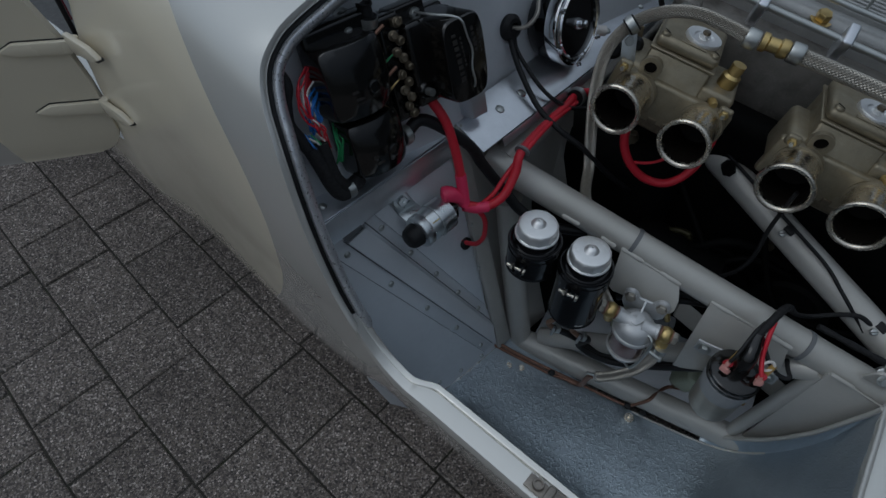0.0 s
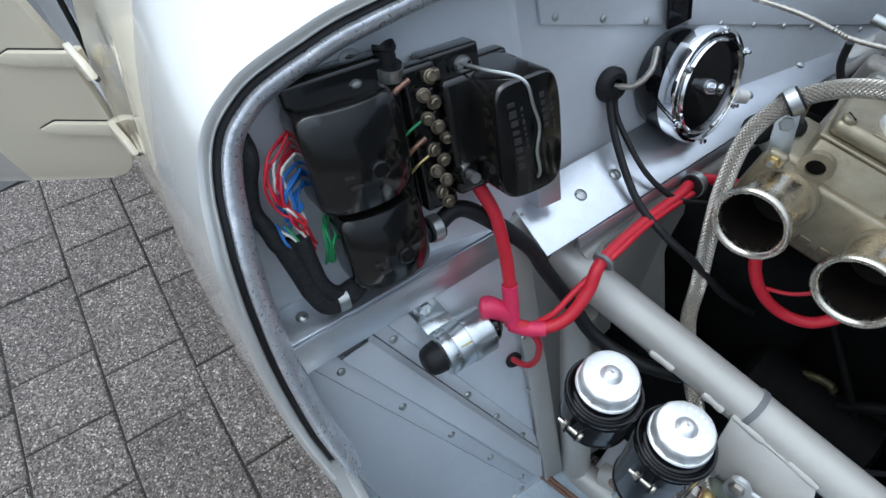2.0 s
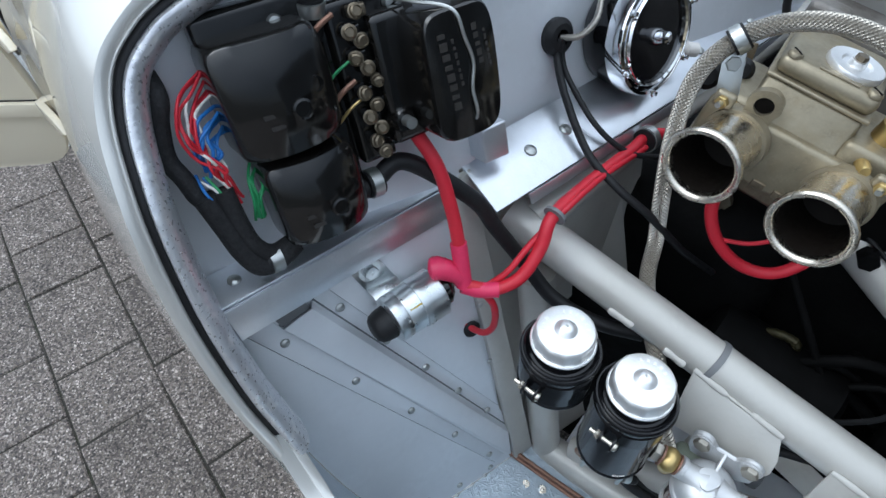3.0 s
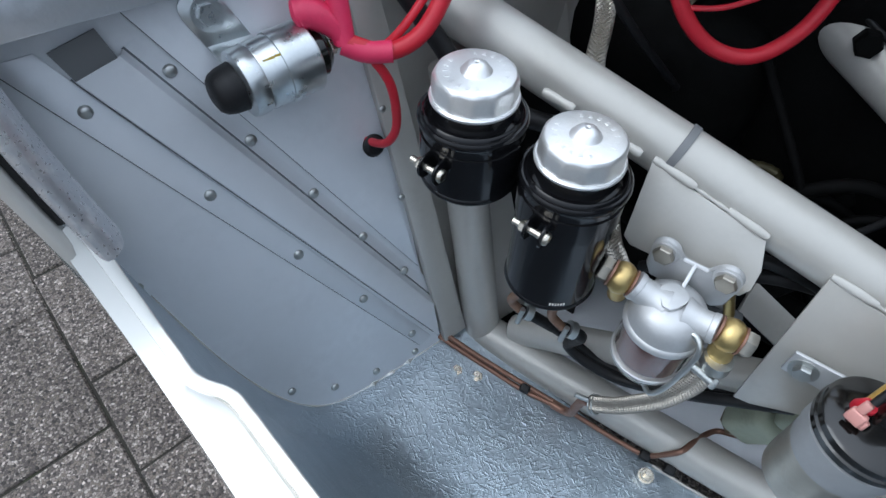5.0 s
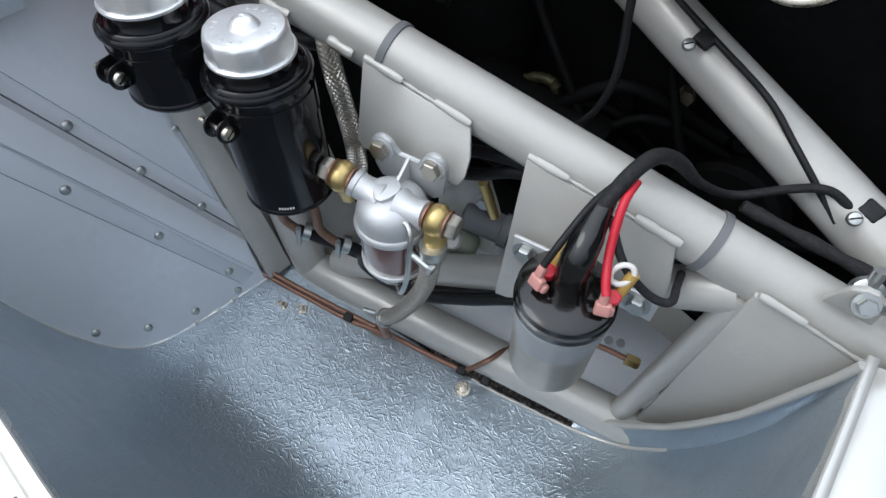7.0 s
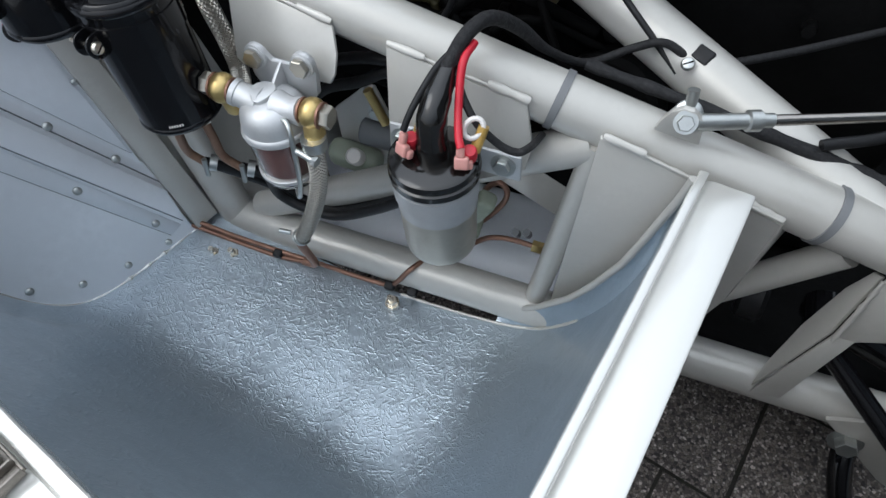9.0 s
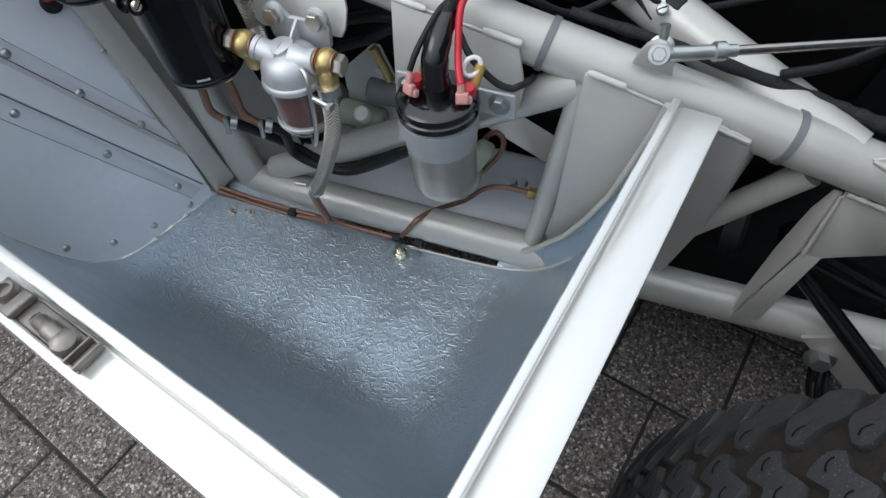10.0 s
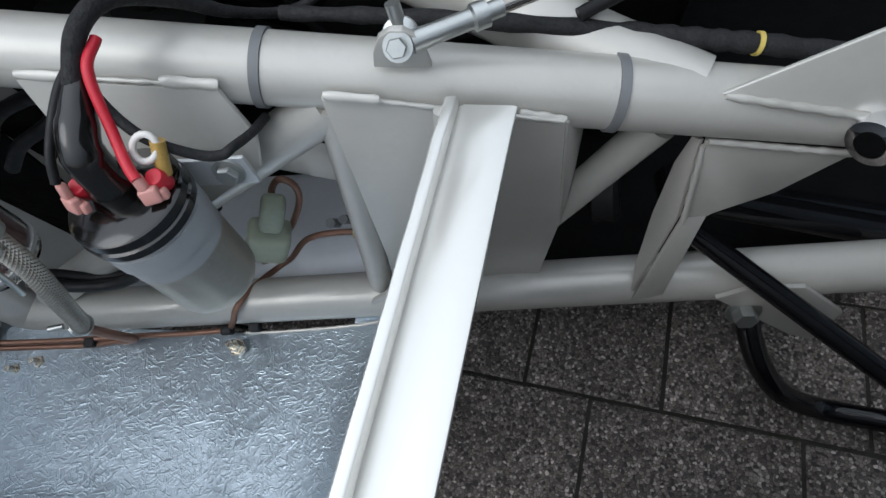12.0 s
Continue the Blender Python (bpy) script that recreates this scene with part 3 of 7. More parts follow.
# rolled edge of the tray along the frame
lip = [shell_point(0.50 + 0.40 * i / 24, 1.0) + V(0, -0.0006, 0.0004) for i in range(25)]
part("tray_lip", sweep(bmesh.new(), lip, [0.0016 + 0.0003 * math.sin(i * 2.3) for i in range(25)], 8), SILVER, body, "rolled pale edge of the lacquered tray")

# upturned flange of the tray beside the bracing plate, rising to the end of the front rail
UPX, UPZ = (0.236, 0.247, 0.28, 0.305, 0.321, 0.338, 0.348, 0.356, 0.366), (0.140, 0.155, 0.183, 0.213, 0.243, 0.284, 0.324, 0.358, 0.388)
foot = [shell_point(0.73 + 0.27 * i / 30, 1.0) for i in range(31)]
bm = bmesh.new()
rows = []
for p in foot:
    top = V(p.x, 0.4505, max(p.z + 0.004, float(np.interp(p.x, UPX, UPZ))))
    rows.append([bm.verts.new(p + (top - p) * k + V(0, 0.0014 * math.sin(math.pi * k), 0)) for k in (0.0, 0.08, 0.2, 0.4, 0.6, 0.8, 1.0)] + [bm.verts.new(top + V(0, 0.002, -0.001))])
for a, b in zip(rows, rows[1:]):
    for i in range(7):
        bm.faces.new((a[i], a[i + 1], b[i + 1], b[i]))
part("tray_flange", bm, SHELL, body, "upturned lacquered flange of the tray")
edge_run = [V(p.x, 0.4490, max(p.z + 0.004, float(np.interp(p.x, UPX, UPZ)))) for p in foot[2:]]
part("flange_edge", sweep(bmesh.new(), edge_run, 0.0030, 12), SILVER, body, "rolled silver edge of the tray flange")

# catch on the sill
TARNISH = material("tarnished_steel", (0.27, 0.245, 0.215), 0.42, 0.75, 0.25, 90, 0.1, 300, stain=0.4, stain_colour=(0.09, 0.075, 0.06))
catch = part("catch", slab([(0.046, 0.1765, 0.4040), (0.043, 0.1615, 0.4040), (0.1275, 0.1450, 0.4036), (0.1295, 0.1605, 0.4036)], 0.0024, 0.0007), TARNISH, body, "dull steel bonnet catch plate")
across = pose(0, 0, 0, 0, 0, -11)
for name, u, w, h in (("rear_rib", 0.0700, 0.0085, 0.0050), ("inner_rib", 0.1215, 0.0016, 0.0045), ("end_rib", 0.1285, 0.0016, 0.0040)):
    part(name, block((u, 0.1665 - 0.19 * (u - 0.06) - 0.0005, 0.4052 + h / 2), (w, 0.0165, h), across, min(w, h) * 0.3), TARNISH, catch)
for v, name in ((0.0080, "inner_edge"), (-0.0080, "outer_edge")):
    part(name, block((0.100, 0.1590 + v, 0.4056), (0.060, 0.0014, 0.0020), across, 0.0005), TARNISH, catch)
part("bolt_head", lathe([(0.0062, 0), (0.0064, 0.004), (0.0056, 0.0056), (0.0040, 0.0056), (0.0036, 0.0030), (0, 0.003)], (0.0565, 0.1675, 0.4050), (0, 0, 1), 20), TARNISH, catch)
part("pin", sweep(bmesh.new(), glide([(0.0905, 0.1600, 0.4085), (0.096, 0.1590, 0.4115), (0.104, 0.1575, 0.4115), (0.111, 0.1560, 0.4095)], 5), [0.0036] * 3 + [0.0046] * 6 + [0.0054] * 7, 16), TARNISH, catch)
part("pin_tip", lathe([(0, -0.004), (0.0030, -0.0032), (0.0040, 0.0), (0.0034, 0.0022), (0, 0.003)], (0.0905, 0.1600, 0.4105), (-0.6, 0.1, 0.8), 16), CHROME, catch, "bright worn tip")
part("ball", lathe([(0, -0.005), (0.005, -0.004), (0.0074, 0), (0.0062, 0.0045), (0.003, 0.0066), (0, 0.0068)], (0.1135, 0.1552, 0.4085), (0.2, 0, 1), 20), TARNISH, catch)

# door jamb behind the gap
JAMB = material("silver_jamb_paint", (0.50, 0.53, 0.60), 0.35, 0.4, 0.06, 20, coat=0.3)
TRIM = material("dark_red_trim", (0.18, 0.01, 0.03), 0.6, 0, 0.15, 60)
part("door_jamb", slab([(-0.672, 0.318, 0.60), (-0.672, 0.318, 0.80), (-0.80, 0.40, 0.80), (-0.80, 0.40, 0.60)], 0.004), JAMB, body, "silver painted door jamb")
part("jamb_seal", sweep(bmesh.new(), [(-0.676, 0.312, 0.43), (-0.676, 0.312, 0.80)], 0.0032, 10), RUBBER, body)
part("interior_trim", slab([(-0.74, 0.352, 0.58), (-0.74, 0.352, 0.82), (-0.95, 0.46, 0.82), (-0.95, 0.46, 0.58)], 0.01), TRIM, body, "dark red interior trim behind the jamb")

# ---------------------------------------------------------------- door, standing ajar
DU = V(-0.741, -0.671, 0)
DN = V(0.671, -0.741, 0)


def DP(s, z, h=0.0):
    return V(-0.664, 0.302, z) + DU * s + DN * h


out = [DP(0.045, 0.695), DP(0.030, 0.655), DP(0.014, 0.60), DP(0.006, 0.54), DP(0.004, 0.50)] + [DP(0.040 - 0.038 * math.cos(a), 0.468 - 0.042 * math.sin(a)) for a in [radians(10 + 16 * i) for i in range(6)]] + [DP(0.10, 0.424), DP(0.30, 0.422), DP(0.78, 0.43), DP(0.84, 0.46), DP(0.86, 0.52), DP(0.86, 0.64), DP(0.60, 0.66), DP(0.25, 0.69)]
door = part("car_door", slab(out, 0.012, 0.003), DOORPAINT, body, "silver door with cream disc, standing ajar on strap hinges")
for zc, zs in ((0.505, 0.505), (0.602, 0.5955)):
    strap = slab([DP(0.004, zs + 0.009, 0.009), DP(0.068, zs + 0.011, 0.009), DP(0.089, zs + 0.001, 0.008), DP(0.068, zs - 0.006, 0.009), DP(0.004, zs - 0.009, 0.009)], 0.009, 0.0025)
    part("hinge", strap, CREAM, door, "cream painted pointed strap hinge")
    part("hinge_knuckle", lathe([(0.0040, -0.0125), (0.0062, -0.011), (0.0062, 0.011), (0.0040, 0.0125)], DP(-0.002, zs, 0.008), (0, 0, 1), 16), CREAM, door)
    part("hinge_leaf", slab([V(-0.662, 0.293, zc + 0.012), V(-0.618, 0.289, zc + 0.008), V(-0.600, 0.288, zc - 0.003), V(-0.618, 0.289, zc - 0.012), V(-0.662, 0.293, zc - 0.012)], 0.008, 0.002), CREAM, door)
    part("hinge_gasket", slab([DP(0.002, zs + 0.0100, 0.0065), DP(0.0685, zs + 0.0121, 0.0065), DP(0.0905, zs + 0.001, 0.0065), DP(0.002, zs + 0.0075, 0.0065)], 0.002), RUBBER, door, "thin black hinge gasket")
    part("leaf_gasket", slab([V(-0.664, 0.2955, zc - 0.0125), V(-0.664, 0.2955, zc - 0.0155), V(-0.616, 0.2925, zc - 0.0155), V(-0.597, 0.2905, zc - 0.004), V(-0.602, 0.2915, zc - 0.002), V(-0.618, 0.2925, zc - 0.0115)], 0.002), RUBBER, door)

# ---------------------------------------------------------------- bulkhead
bulk = thing("bulkhead", B(0.32, 0.17), "grey-blue painted aluminium bulkhead with rivets and a pressed stiffener", "bulkhead")
edge = [B(0.222, 0.44), B(0.220, 0.36), B(0.216, 0.29), B(0.225, 0.230), B(0.250, 0.185), B(0.28, 0.160), B(0.32, 0.150), B(0.35, 0.150), B(0.38, 0.155), B(0.408, 0.165), B(0.412, 0.25), B(0.426, 0.40), B(0.442, 0.56)]
top = [B(0.47, 0.565), B(0.47, 0.770), B(0.38, 0.760), B(0.338, 0.750), B(0.312, 0.738), B(0.290, 0.724), B(0.274, 0.708), B(0.264, 0.690), B(0.256, 0.665), B(0.248, 0.635), B(0.237, 0.60), B(0.228, 0.555)]
part("bulkhead_panel", slab(edge + top, 0.003), PANEL, bulk)
# pressed diagonal stiffener: flat crest, sharp lower edge, soft slope above, open at its upper end
STIFF_LOW, STIFF_CREST = ((0.2665, 0.503), (0.4065, 0.192)), ((0.2912, 0.508), (0.4120, 0.2290))
bm = bmesh.new()
rows = []
for i in range(13):
    k = i / 12
    low = [a + (b - a) * k for a, b in zip(*STIFF_LOW)]
    crest = [a + (b - a) * k for a, b in zip(*STIFF_CREST)]
    line = [B(*low, 0.0), B(low[0] + 0.0004, low[1], 0.0085), B(low[0] + 0.0012, low[1], 0.0095), B(*crest, 0.0095)]
    line += [B(crest[0] + 0.92 * d, crest[1] + 0.39 * d, h) for d, h in ((0.0012, 0.0090), (0.0028, 0.0060), (0.0044, 0.0032), (0.0062, 0.0020), (0.016, 0.0014))]
    rows.append([bm.verts.new(p) for p in line])
for a, b in zip(rows, rows[1:]):
    for i in range(len(a) - 1):
        bm.faces.new((a[i], a[i + 1], b[i + 1], b[i]))
part("stiffener", bm, PANEL, bulk, "pressed diagonal stiffening strip")
# thin dark grey beads paint shade into the panel joints and folds
SEAM_SHADE = material("panel_joint_shade", (0.130, 0.143, 0.155), 0.7, 0, 0.2, 80)
for a, b, h, r, lab in (((0.3030, 0.530), (0.4125, 0.2762), 0.0030, 0.00045, "painted shade line at the cover panel joint"), ((0.2365, 0.520), (0.3880, 0.1864), 0.0022, 0.00045, "painted shade line at the lower flange joint"), ((0.2962, 0.5105), (0.4170, 0.2315), 0.0018, 0.0010, "painted shade line along the fold above the stiffener"), ((0.2658, 0.5030), (0.4058, 0.1920), 0.0010, 0.0009, "painted shade line along the fold below the stiffener")):
    part("joint_line", rod(B(*a, h), B(*b, h), r, 8), SEAM_SHADE, bulk, lab)
part("cover_panel", slab([B(0.303, 0.53, 0.003), B(0.424, 0.53, 0.003), B(0.419, 0.45, 0.003), B(0.415, 0.35, 0.003), B(0.4125, 0.276, 0.003)], 0.0016, 0.0004), PANEL, bulk, "upper riveted cover panel")
part("lower_panel", slab([B(0.2365, 0.52, 0.0020), B(0.258, 0.52, 0.0020), B(0.402, 0.190, 0.0020), B(0.388, 0.186, 0.0020)], 0.0014, 0.0004), PANEL, bulk, "riveted flange of the lower panel")
part("edge_strip", slab([B(0.4275, 0.55, 0.004), B(0.450, 0.56, 0.004), B(0.4365, 0.18, 0.006), B(0.411, 0.178, 0.006)], 0.008, 0.002), SILVER, bulk, "silver edge strip beside the frame")
joint = []
for i in range(60):
    v, u = 0.03 + 0.90 * i / 59, 0.03
    for _ in range(6):
        p = shell_point(u, v)
        u -= (p.x - B(p.y, p.z, 0.0016).x) / 0.45
    joint.append(p + V(0, 0, 0.0004))
part("sealant", sweep(bmesh.new(), joint, [0.0009 + (0.0022 * max(0.0, math.sin(k * 1.15)) ** 3 if 33 < k < 47 else 0.0003 * math.sin(k * 0.8)) for k in range(60)], 8), BODY, bulk, "pale sealant bead along the panel edge")
rm = lathe([(0.0042, 0), (0.0040, 0.001), (0.0026, 0.0021), (0, 0.0025)], (0, 0, 0), (0, 0, 1), 10)
rivet_mesh = bpy.data.meshes.new("rivet")
rm.to_mesh(rivet_mesh)
rm.free()
rivet_mesh.shade_smooth()
rivet_mesh.materials.append(ZINC)


def rivet(at, normal, parent, size=1.0):
    ob = new("rivet", rivet_mesh)
    ob.parent = parent
    ob.matrix_parent_inverse = WORLD[parent].inverted()
    ob.matrix_basis = Matrix.Translation(at) @ frame_of(normal) @ Matrix.Diagonal((size, size, size, 1))
    return ob


for y, z in ((0.2629, 0.4857), (0.2955, 0.413), (0.3272, 0.3416), (0.3574, 0.2727), (0.3851, 0.2062)):
    rivet(B(y, z, 0.0026), NB, bulk, 1.0)
for y, z in ((0.3116, 0.492), (0.334, 0.4368), (0.3563, 0.383), (0.3775, 0.3298), (0.3991, 0.279)):
    rivet(B(y, z, 0.0024 if z > 0.3 else 0.0036), NB, bulk, 1.0)
for y, z in ((0.2305, 0.458), (0.2301, 0.4161), (0.2284, 0.3731), (0.2285, 0.3316), (0.2333, 0.291), (0.2444, 0.2514), (0.2704, 0.2204), (0.3021, 0.1974), (0.3406, 0.1865), (0.3816, 0.1816)):
    rivet(B(y, z, 0.0016), NB, bulk, 0.92)
for y, z in ((0.424, 0.4246), (0.4165, 0.3506)):
    rivet(B(y, z, 0.0085), NB, bulk, 0.7)

part("footwell_face", slab([B(0.405, 0.14, -0.012), B(0.62, 0.14, -0.012), B(0.62, 0.52, -0.012), B(0.44, 0.56, -0.012)], 0.003), SILVER, bulk, "silver footwell face beside the frame post")
# added near-black floor pan darkens the gap that would show lit paving
part("floor_pan", slab([(-0.75, 0.46, 0.125), (-0.09, 0.38, 0.125), (-0.06, 1.15, 0.125), (-0.75, 1.15, 0.125)], 0.003), ENGINE_SHADE, bulk, "near-black floor pan added for shade behind the bulkhead")
# angled shelf of folded aluminium
SHELF_A, SHELF_B, SHELF_BACK, SHELF_DROP = V(-0.2275, 0.2354, 0.5713), V(-0.1954, 0.4451, 0.5518), V(-0.036, 0.012, -0.004), V(0.007, 0, -0.0265)


def S(k, back=0.0, drop=0.0):
    """A point of the shelf: k along its front edge, back towards the bulkhead, drop down its face."""
    return SHELF_A.lerp(SHELF_B, k) + SHELF_BACK * back + SHELF_DROP * drop


part("shelf_face", slab([S(-0.03), S(1), S(1, 0, 1), S(-0.03, 0, 1)], 0.0026, 0.0008), ALU, bulk, "folded aluminium shelf face")
part("shelf_top", slab([S(-0.03, 0.05), S(1, 0.05), S(1, 1), S(-0.03, 1)], 0.0026, 0.0008), ALU, bulk, "aluminium shelf top")
for k, back, size in ((0.045, 0.55, 1.2), (0.42, 0.6, 1.0), (0.80, 0.55, 1.7), (0.965, 0.62, 1.0)):
    rivet(S(k, back) + V(0, 0, 0.0012), V(0.1, 0.05, 1), bulk, size)
# no recess is cut: a grey patch paints the shade of the opening
part("notch", slab([B(0.2635, 0.5185, 0.0040), B(0.2675, 0.5015, 0.0040), B(0.2915, 0.5060, 0.0040), B(0.2890, 0.5235, 0.0040)], 0.002), GREY, bulk, "grey patch painting the shade in the stiffener's open end")

# ---------------------------------------------------------------- firewall behind the horn
fire = thing("firewall", (-0.19, 0.6, 0.53), "grey-blue painted firewall with riveted strips and an aluminium ledge", "firewall")


def FW(y, z, h=0.0):
    return V(-0.205 + 0.30 * (y - 0.587) - 0.30 * (z - 0.612), y, z) + NB * h


part("firewall_panel", slab([FW(0.468, 0.50), FW(1.25, 0.50), FW(1.25, 0.785), FW(0.468, 0.785)], 0.003), PANEL, fire)
part("post", slab([FW(0.466, 0.56, 0.02), FW(0.466, 0.78, 0.02), FW(0.487, 0.78, 0.02), FW(0.487, 0.56, 0.02)], 0.02, 0.003), PANEL, fire, "box post of the firewall")
part("strip", slab([FW(0.522, 0.6835, 0.004), FW(0.522, 0.76, 0.004), FW(1.1, 0.76, 0.004), FW(1.1, 0.52, 0.004)], 0.003, 0.0005), PANEL, fire, "riveted upper strip")
for i in range(10):
    y = 0.535 + 0.047 * i
    rivet(FW(y, 0.686 - 0.31 * (y - 0.535), 0.006), NB, fire, 0.8)


def LG(y, a, dz=0.0):
    """Ledge: a runs from 0 at the wall to 1 at the free edge."""
    return V(-0.1537 + 0.19 * (y - 0.433) - 0.058 * (1 - a), y, 0.5455 - 0.030 * (y - 0.433) + 0.020 * (1 - a) + dz)


part("ledge", slab([LG(0.433, 1), LG(0.96, 1), LG(0.96, 0), LG(0.448, 0)], 0.002, 0.0005), ALU, fire, "bright aluminium ledge")
part("ledge_fold", slab([LG(0.470, 1, -0.002), LG(0.96, 1, -0.002), LG(0.96, 1, -0.012) + V(0.004, 0, 0), LG(0.470, 1, -0.012) + V(0.004, 0, 0)], 0.002, 0.0005), ALU, fire)
for y in (0.505, 0.55, 0.66, 0.76, 0.86):
    part("ledge_bolt", dome(LG(y, 0.5, 0.0012), (0.3, 0, 0.95), 0.0062, k=0.42), ZINC, fire)
part("footwell_side", slab([(-0.135, 0.50, 0.515), (-0.125, 0.66, 0.515), (-0.10, 0.66, 0.36), (-0.115, 0.50, 0.36)], 0.003), SILVER, fire, "light grey footwell panel")

# ---------------------------------------------------------------- chassis frame
chassis = thing("chassis_frame", (0.25, 0.47, 0.13), "silver-grey painted tubular steel chassis frame with welded brackets", "car chassis")
part("upper_tube", sweep(bmesh.new(), [upper(-0.17), upper(0.60)], 0.0195, 32), SILVER, chassis)
part("lower_tube", sweep(bmesh.new(), [lower(-0.065), lower(0.3), lower(0.66)], 0.0195, 32), SILVER, chassis)
INNER = [V(-0.16, 0.826, 0.521), V(0.218, 0.630, 0.4145), V(0.49, 0.489, 0.338)]
part("inner_tube", sweep(bmesh.new(), INNER, 0.0205, 28), SILVER, chassis)
part("diagonal_tube", rod((-0.035, 0.462, 0.183), (0.297, 0.478, 0.368), 0.0150), SILVER, chassis)
part("upright_tube", rod((0.299, 0.473, 0.372), (0.271, 0.463, 0.168), 0.0098), SILVER, chassis)
part("rear_upright", rod((-0.066, 0.450, 0.165), (-0.128, 0.470, 0.450), 0.0185, 28), SILVER, chassis)
part("front_diagonal", rod((0.395, 0.492, 0.20), (0.475, 0.490, 0.315), 0.0115), SILVER, chassis)
part("cross_tube", sweep(bmesh.new(), [(-0.150, 0.487, 0.492), (-0.120, 0.66, 0.508), (-0.05, 1.05, 0.52)], 0.0185, 28), SILVER, chassis)


def tab(name, corners, t=0.003, lab=""):
    return part(name, slab(corners, t, 0.0007), SILVER, chassis, lab)


def bead(a, b, n=7, r=0.0021, seed=1):
    """A smooth low weld pad under paint, swelling slowly along its run."""
    rnd = random.Random(seed)
    a, b = Vector(a), Vector(b)
    steps = n * 2
    wide = r > 0.0022
    rs = [r * (1 + (0.10 if wide else 0.22) * math.sin(i * (0.8 if wide else 1.7) + seed) + rnd.uniform(-0.05, 0.05)) * (0.75 if i in (0, steps) else 1.0) for i in range(steps + 1)]
    bm = sweep(bmesh.new(), [a.lerp(b, i / steps) for i in range(steps + 1)], rs, 12)
    flat = V(0, -0.75, 0.66)
    for v in bm.verts:
        q = v.co - a
        v.co -= flat * (q.dot(flat) * (0.5 if wide else 0.2))
    return part("weld", bm, SILVER, chassis)


tab("filter_bracket", [(0.030, 0.4640, 0.4470), (0.110, 0.4640, 0.4265), (0.1165, 0.4530, 0.4125), (0.1170, 0.4450, 0.4015), (0.113, 0.4430, 0.3945), (0.040, 0.4420, 0.3935), (0.034, 0.4430, 0.398)], 0.003, "welded bracket plate for the fuel filter")
bead((0.030, 0.4645, 0.4485), (0.060, 0.4645, 0.4415), 5, 0.0026, seed=2)
bead((0.030, 0.4655, 0.4475), (0.110, 0.4655, 0.4270), 12, 0.0013, seed=21)
bead((0.083, 0.4645, 0.4355), (0.110, 0.4645, 0.4285), 5, 0.0026, seed=3)
tab("coil_bracket", [(0.150, 0.4640, 0.4195), (0.250, 0.4640, 0.3985), (0.257, 0.4600, 0.3680), (0.257, 0.4470, 0.3570), (0.217, 0.4430, 0.3350), (0.160, 0.4405, 0.3020), (0.1495, 0.4410, 0.2990)], 0.003, "welded bracket plate for the coil")
bead((0.150, 0.4645, 0.4215), (0.178, 0.4645, 0.4160), 5, 0.0026, seed=4)
bead((0.150, 0.4655, 0.4205), (0.250, 0.4655, 0.3990), 14, 0.0013, seed=22)
bead((0.222, 0.4645, 0.4070), (0.252, 0.4645, 0.4005), 6, 0.0030, seed=5)
bead((-0.052, 0.4640, 0.4640), (-0.028, 0.4640, 0.4600), 5, 0.0030, seed=12)
bead((0.002, 0.4640, 0.4530), (0.022, 0.4640, 0.4480), 5, 0.0030, seed=13)
tab("brace_plate", [(0.300, 0.464, 0.3865), (0.322, 0.464, 0.3815), (0.421, 0.464, 0.3515), (0.416, 0.466, 0.25), (0.390, 0.470, 0.128), (0.286, 0.463, 0.163)], 0.004, "large welded bracing plate")
tab("brace_flange", [(0.421, 0.464, 0.3515), (0.434, 0.488, 0.345), (0.424, 0.492, 0.245), (0.416, 0.466, 0.25)], 0.003)
bead((0.302, 0.4620, 0.3890), (0.330, 0.4620, 0.3825), 5, 0.0024, seed=6)
bead((0.302, 0.4635, 0.3875), (0.420, 0.4635, 0.3535), 16, 0.0013, seed=23)
bead((0.398, 0.4630, 0.3630), (0.421, 0.4630, 0.3550), 4, seed=7)
tab("wishbone_plate", [(0.4965, 0.472, 0.3195), (0.578, 0.472, 0.2985), (0.545, 0.470, 0.266), (0.527, 0.4685, 0.259), (0.517, 0.467, 0.2565), (0.5085, 0.4645, 0.2525), (0.494, 0.4640, 0.2520)], 0.003, "welded suspension bracket plate")
tab("wishbone_leg", [(0.494, 0.464, 0.2525), (0.5085, 0.4645, 0.2530), (0.4920, 0.450, 0.166), (0.4700, 0.450, 0.159)], 0.003, "lower leg of the suspension bracket")
tab("wishbone_gusset", [(0.4955, 0.474, 0.317), (0.4930, 0.466, 0.252), (0.4700, 0.452, 0.161), (0.4725, 0.464, 0.190), (0.4810, 0.480, 0.235), (0.4880, 0.484, 0.285), (0.4930, 0.481, 0.312)], 0.003)
bead((0.497, 0.4690, 0.3205), (0.577, 0.4695, 0.3000), 12, 0.0020, seed=8)
bead((0.4955, 0.470, 0.316), (0.4925, 0.4625, 0.25), 8, 0.0018, seed=9)
tab("front_gusset", [(0.498, 0.474, 0.352), (0.64, 0.46, 0.315), (0.70, 0.47, 0.40), (0.60, 0.49, 0.385)], 0.003, "triangular front gusset")
bead((0.50, 0.472, 0.3515), (0.59, 0.464, 0.329), 12, 0.0022, seed=10)
tab("foot_plate", [(0.531, 0.450, 0.157), (0.553, 0.450, 0.174), (0.589, 0.450, 0.172), (0.628, 0.448, 0.129), (0.622, 0.445, 0.078), (0.600, 0.445, 0.093)], 0.004, "lower suspension foot plate")
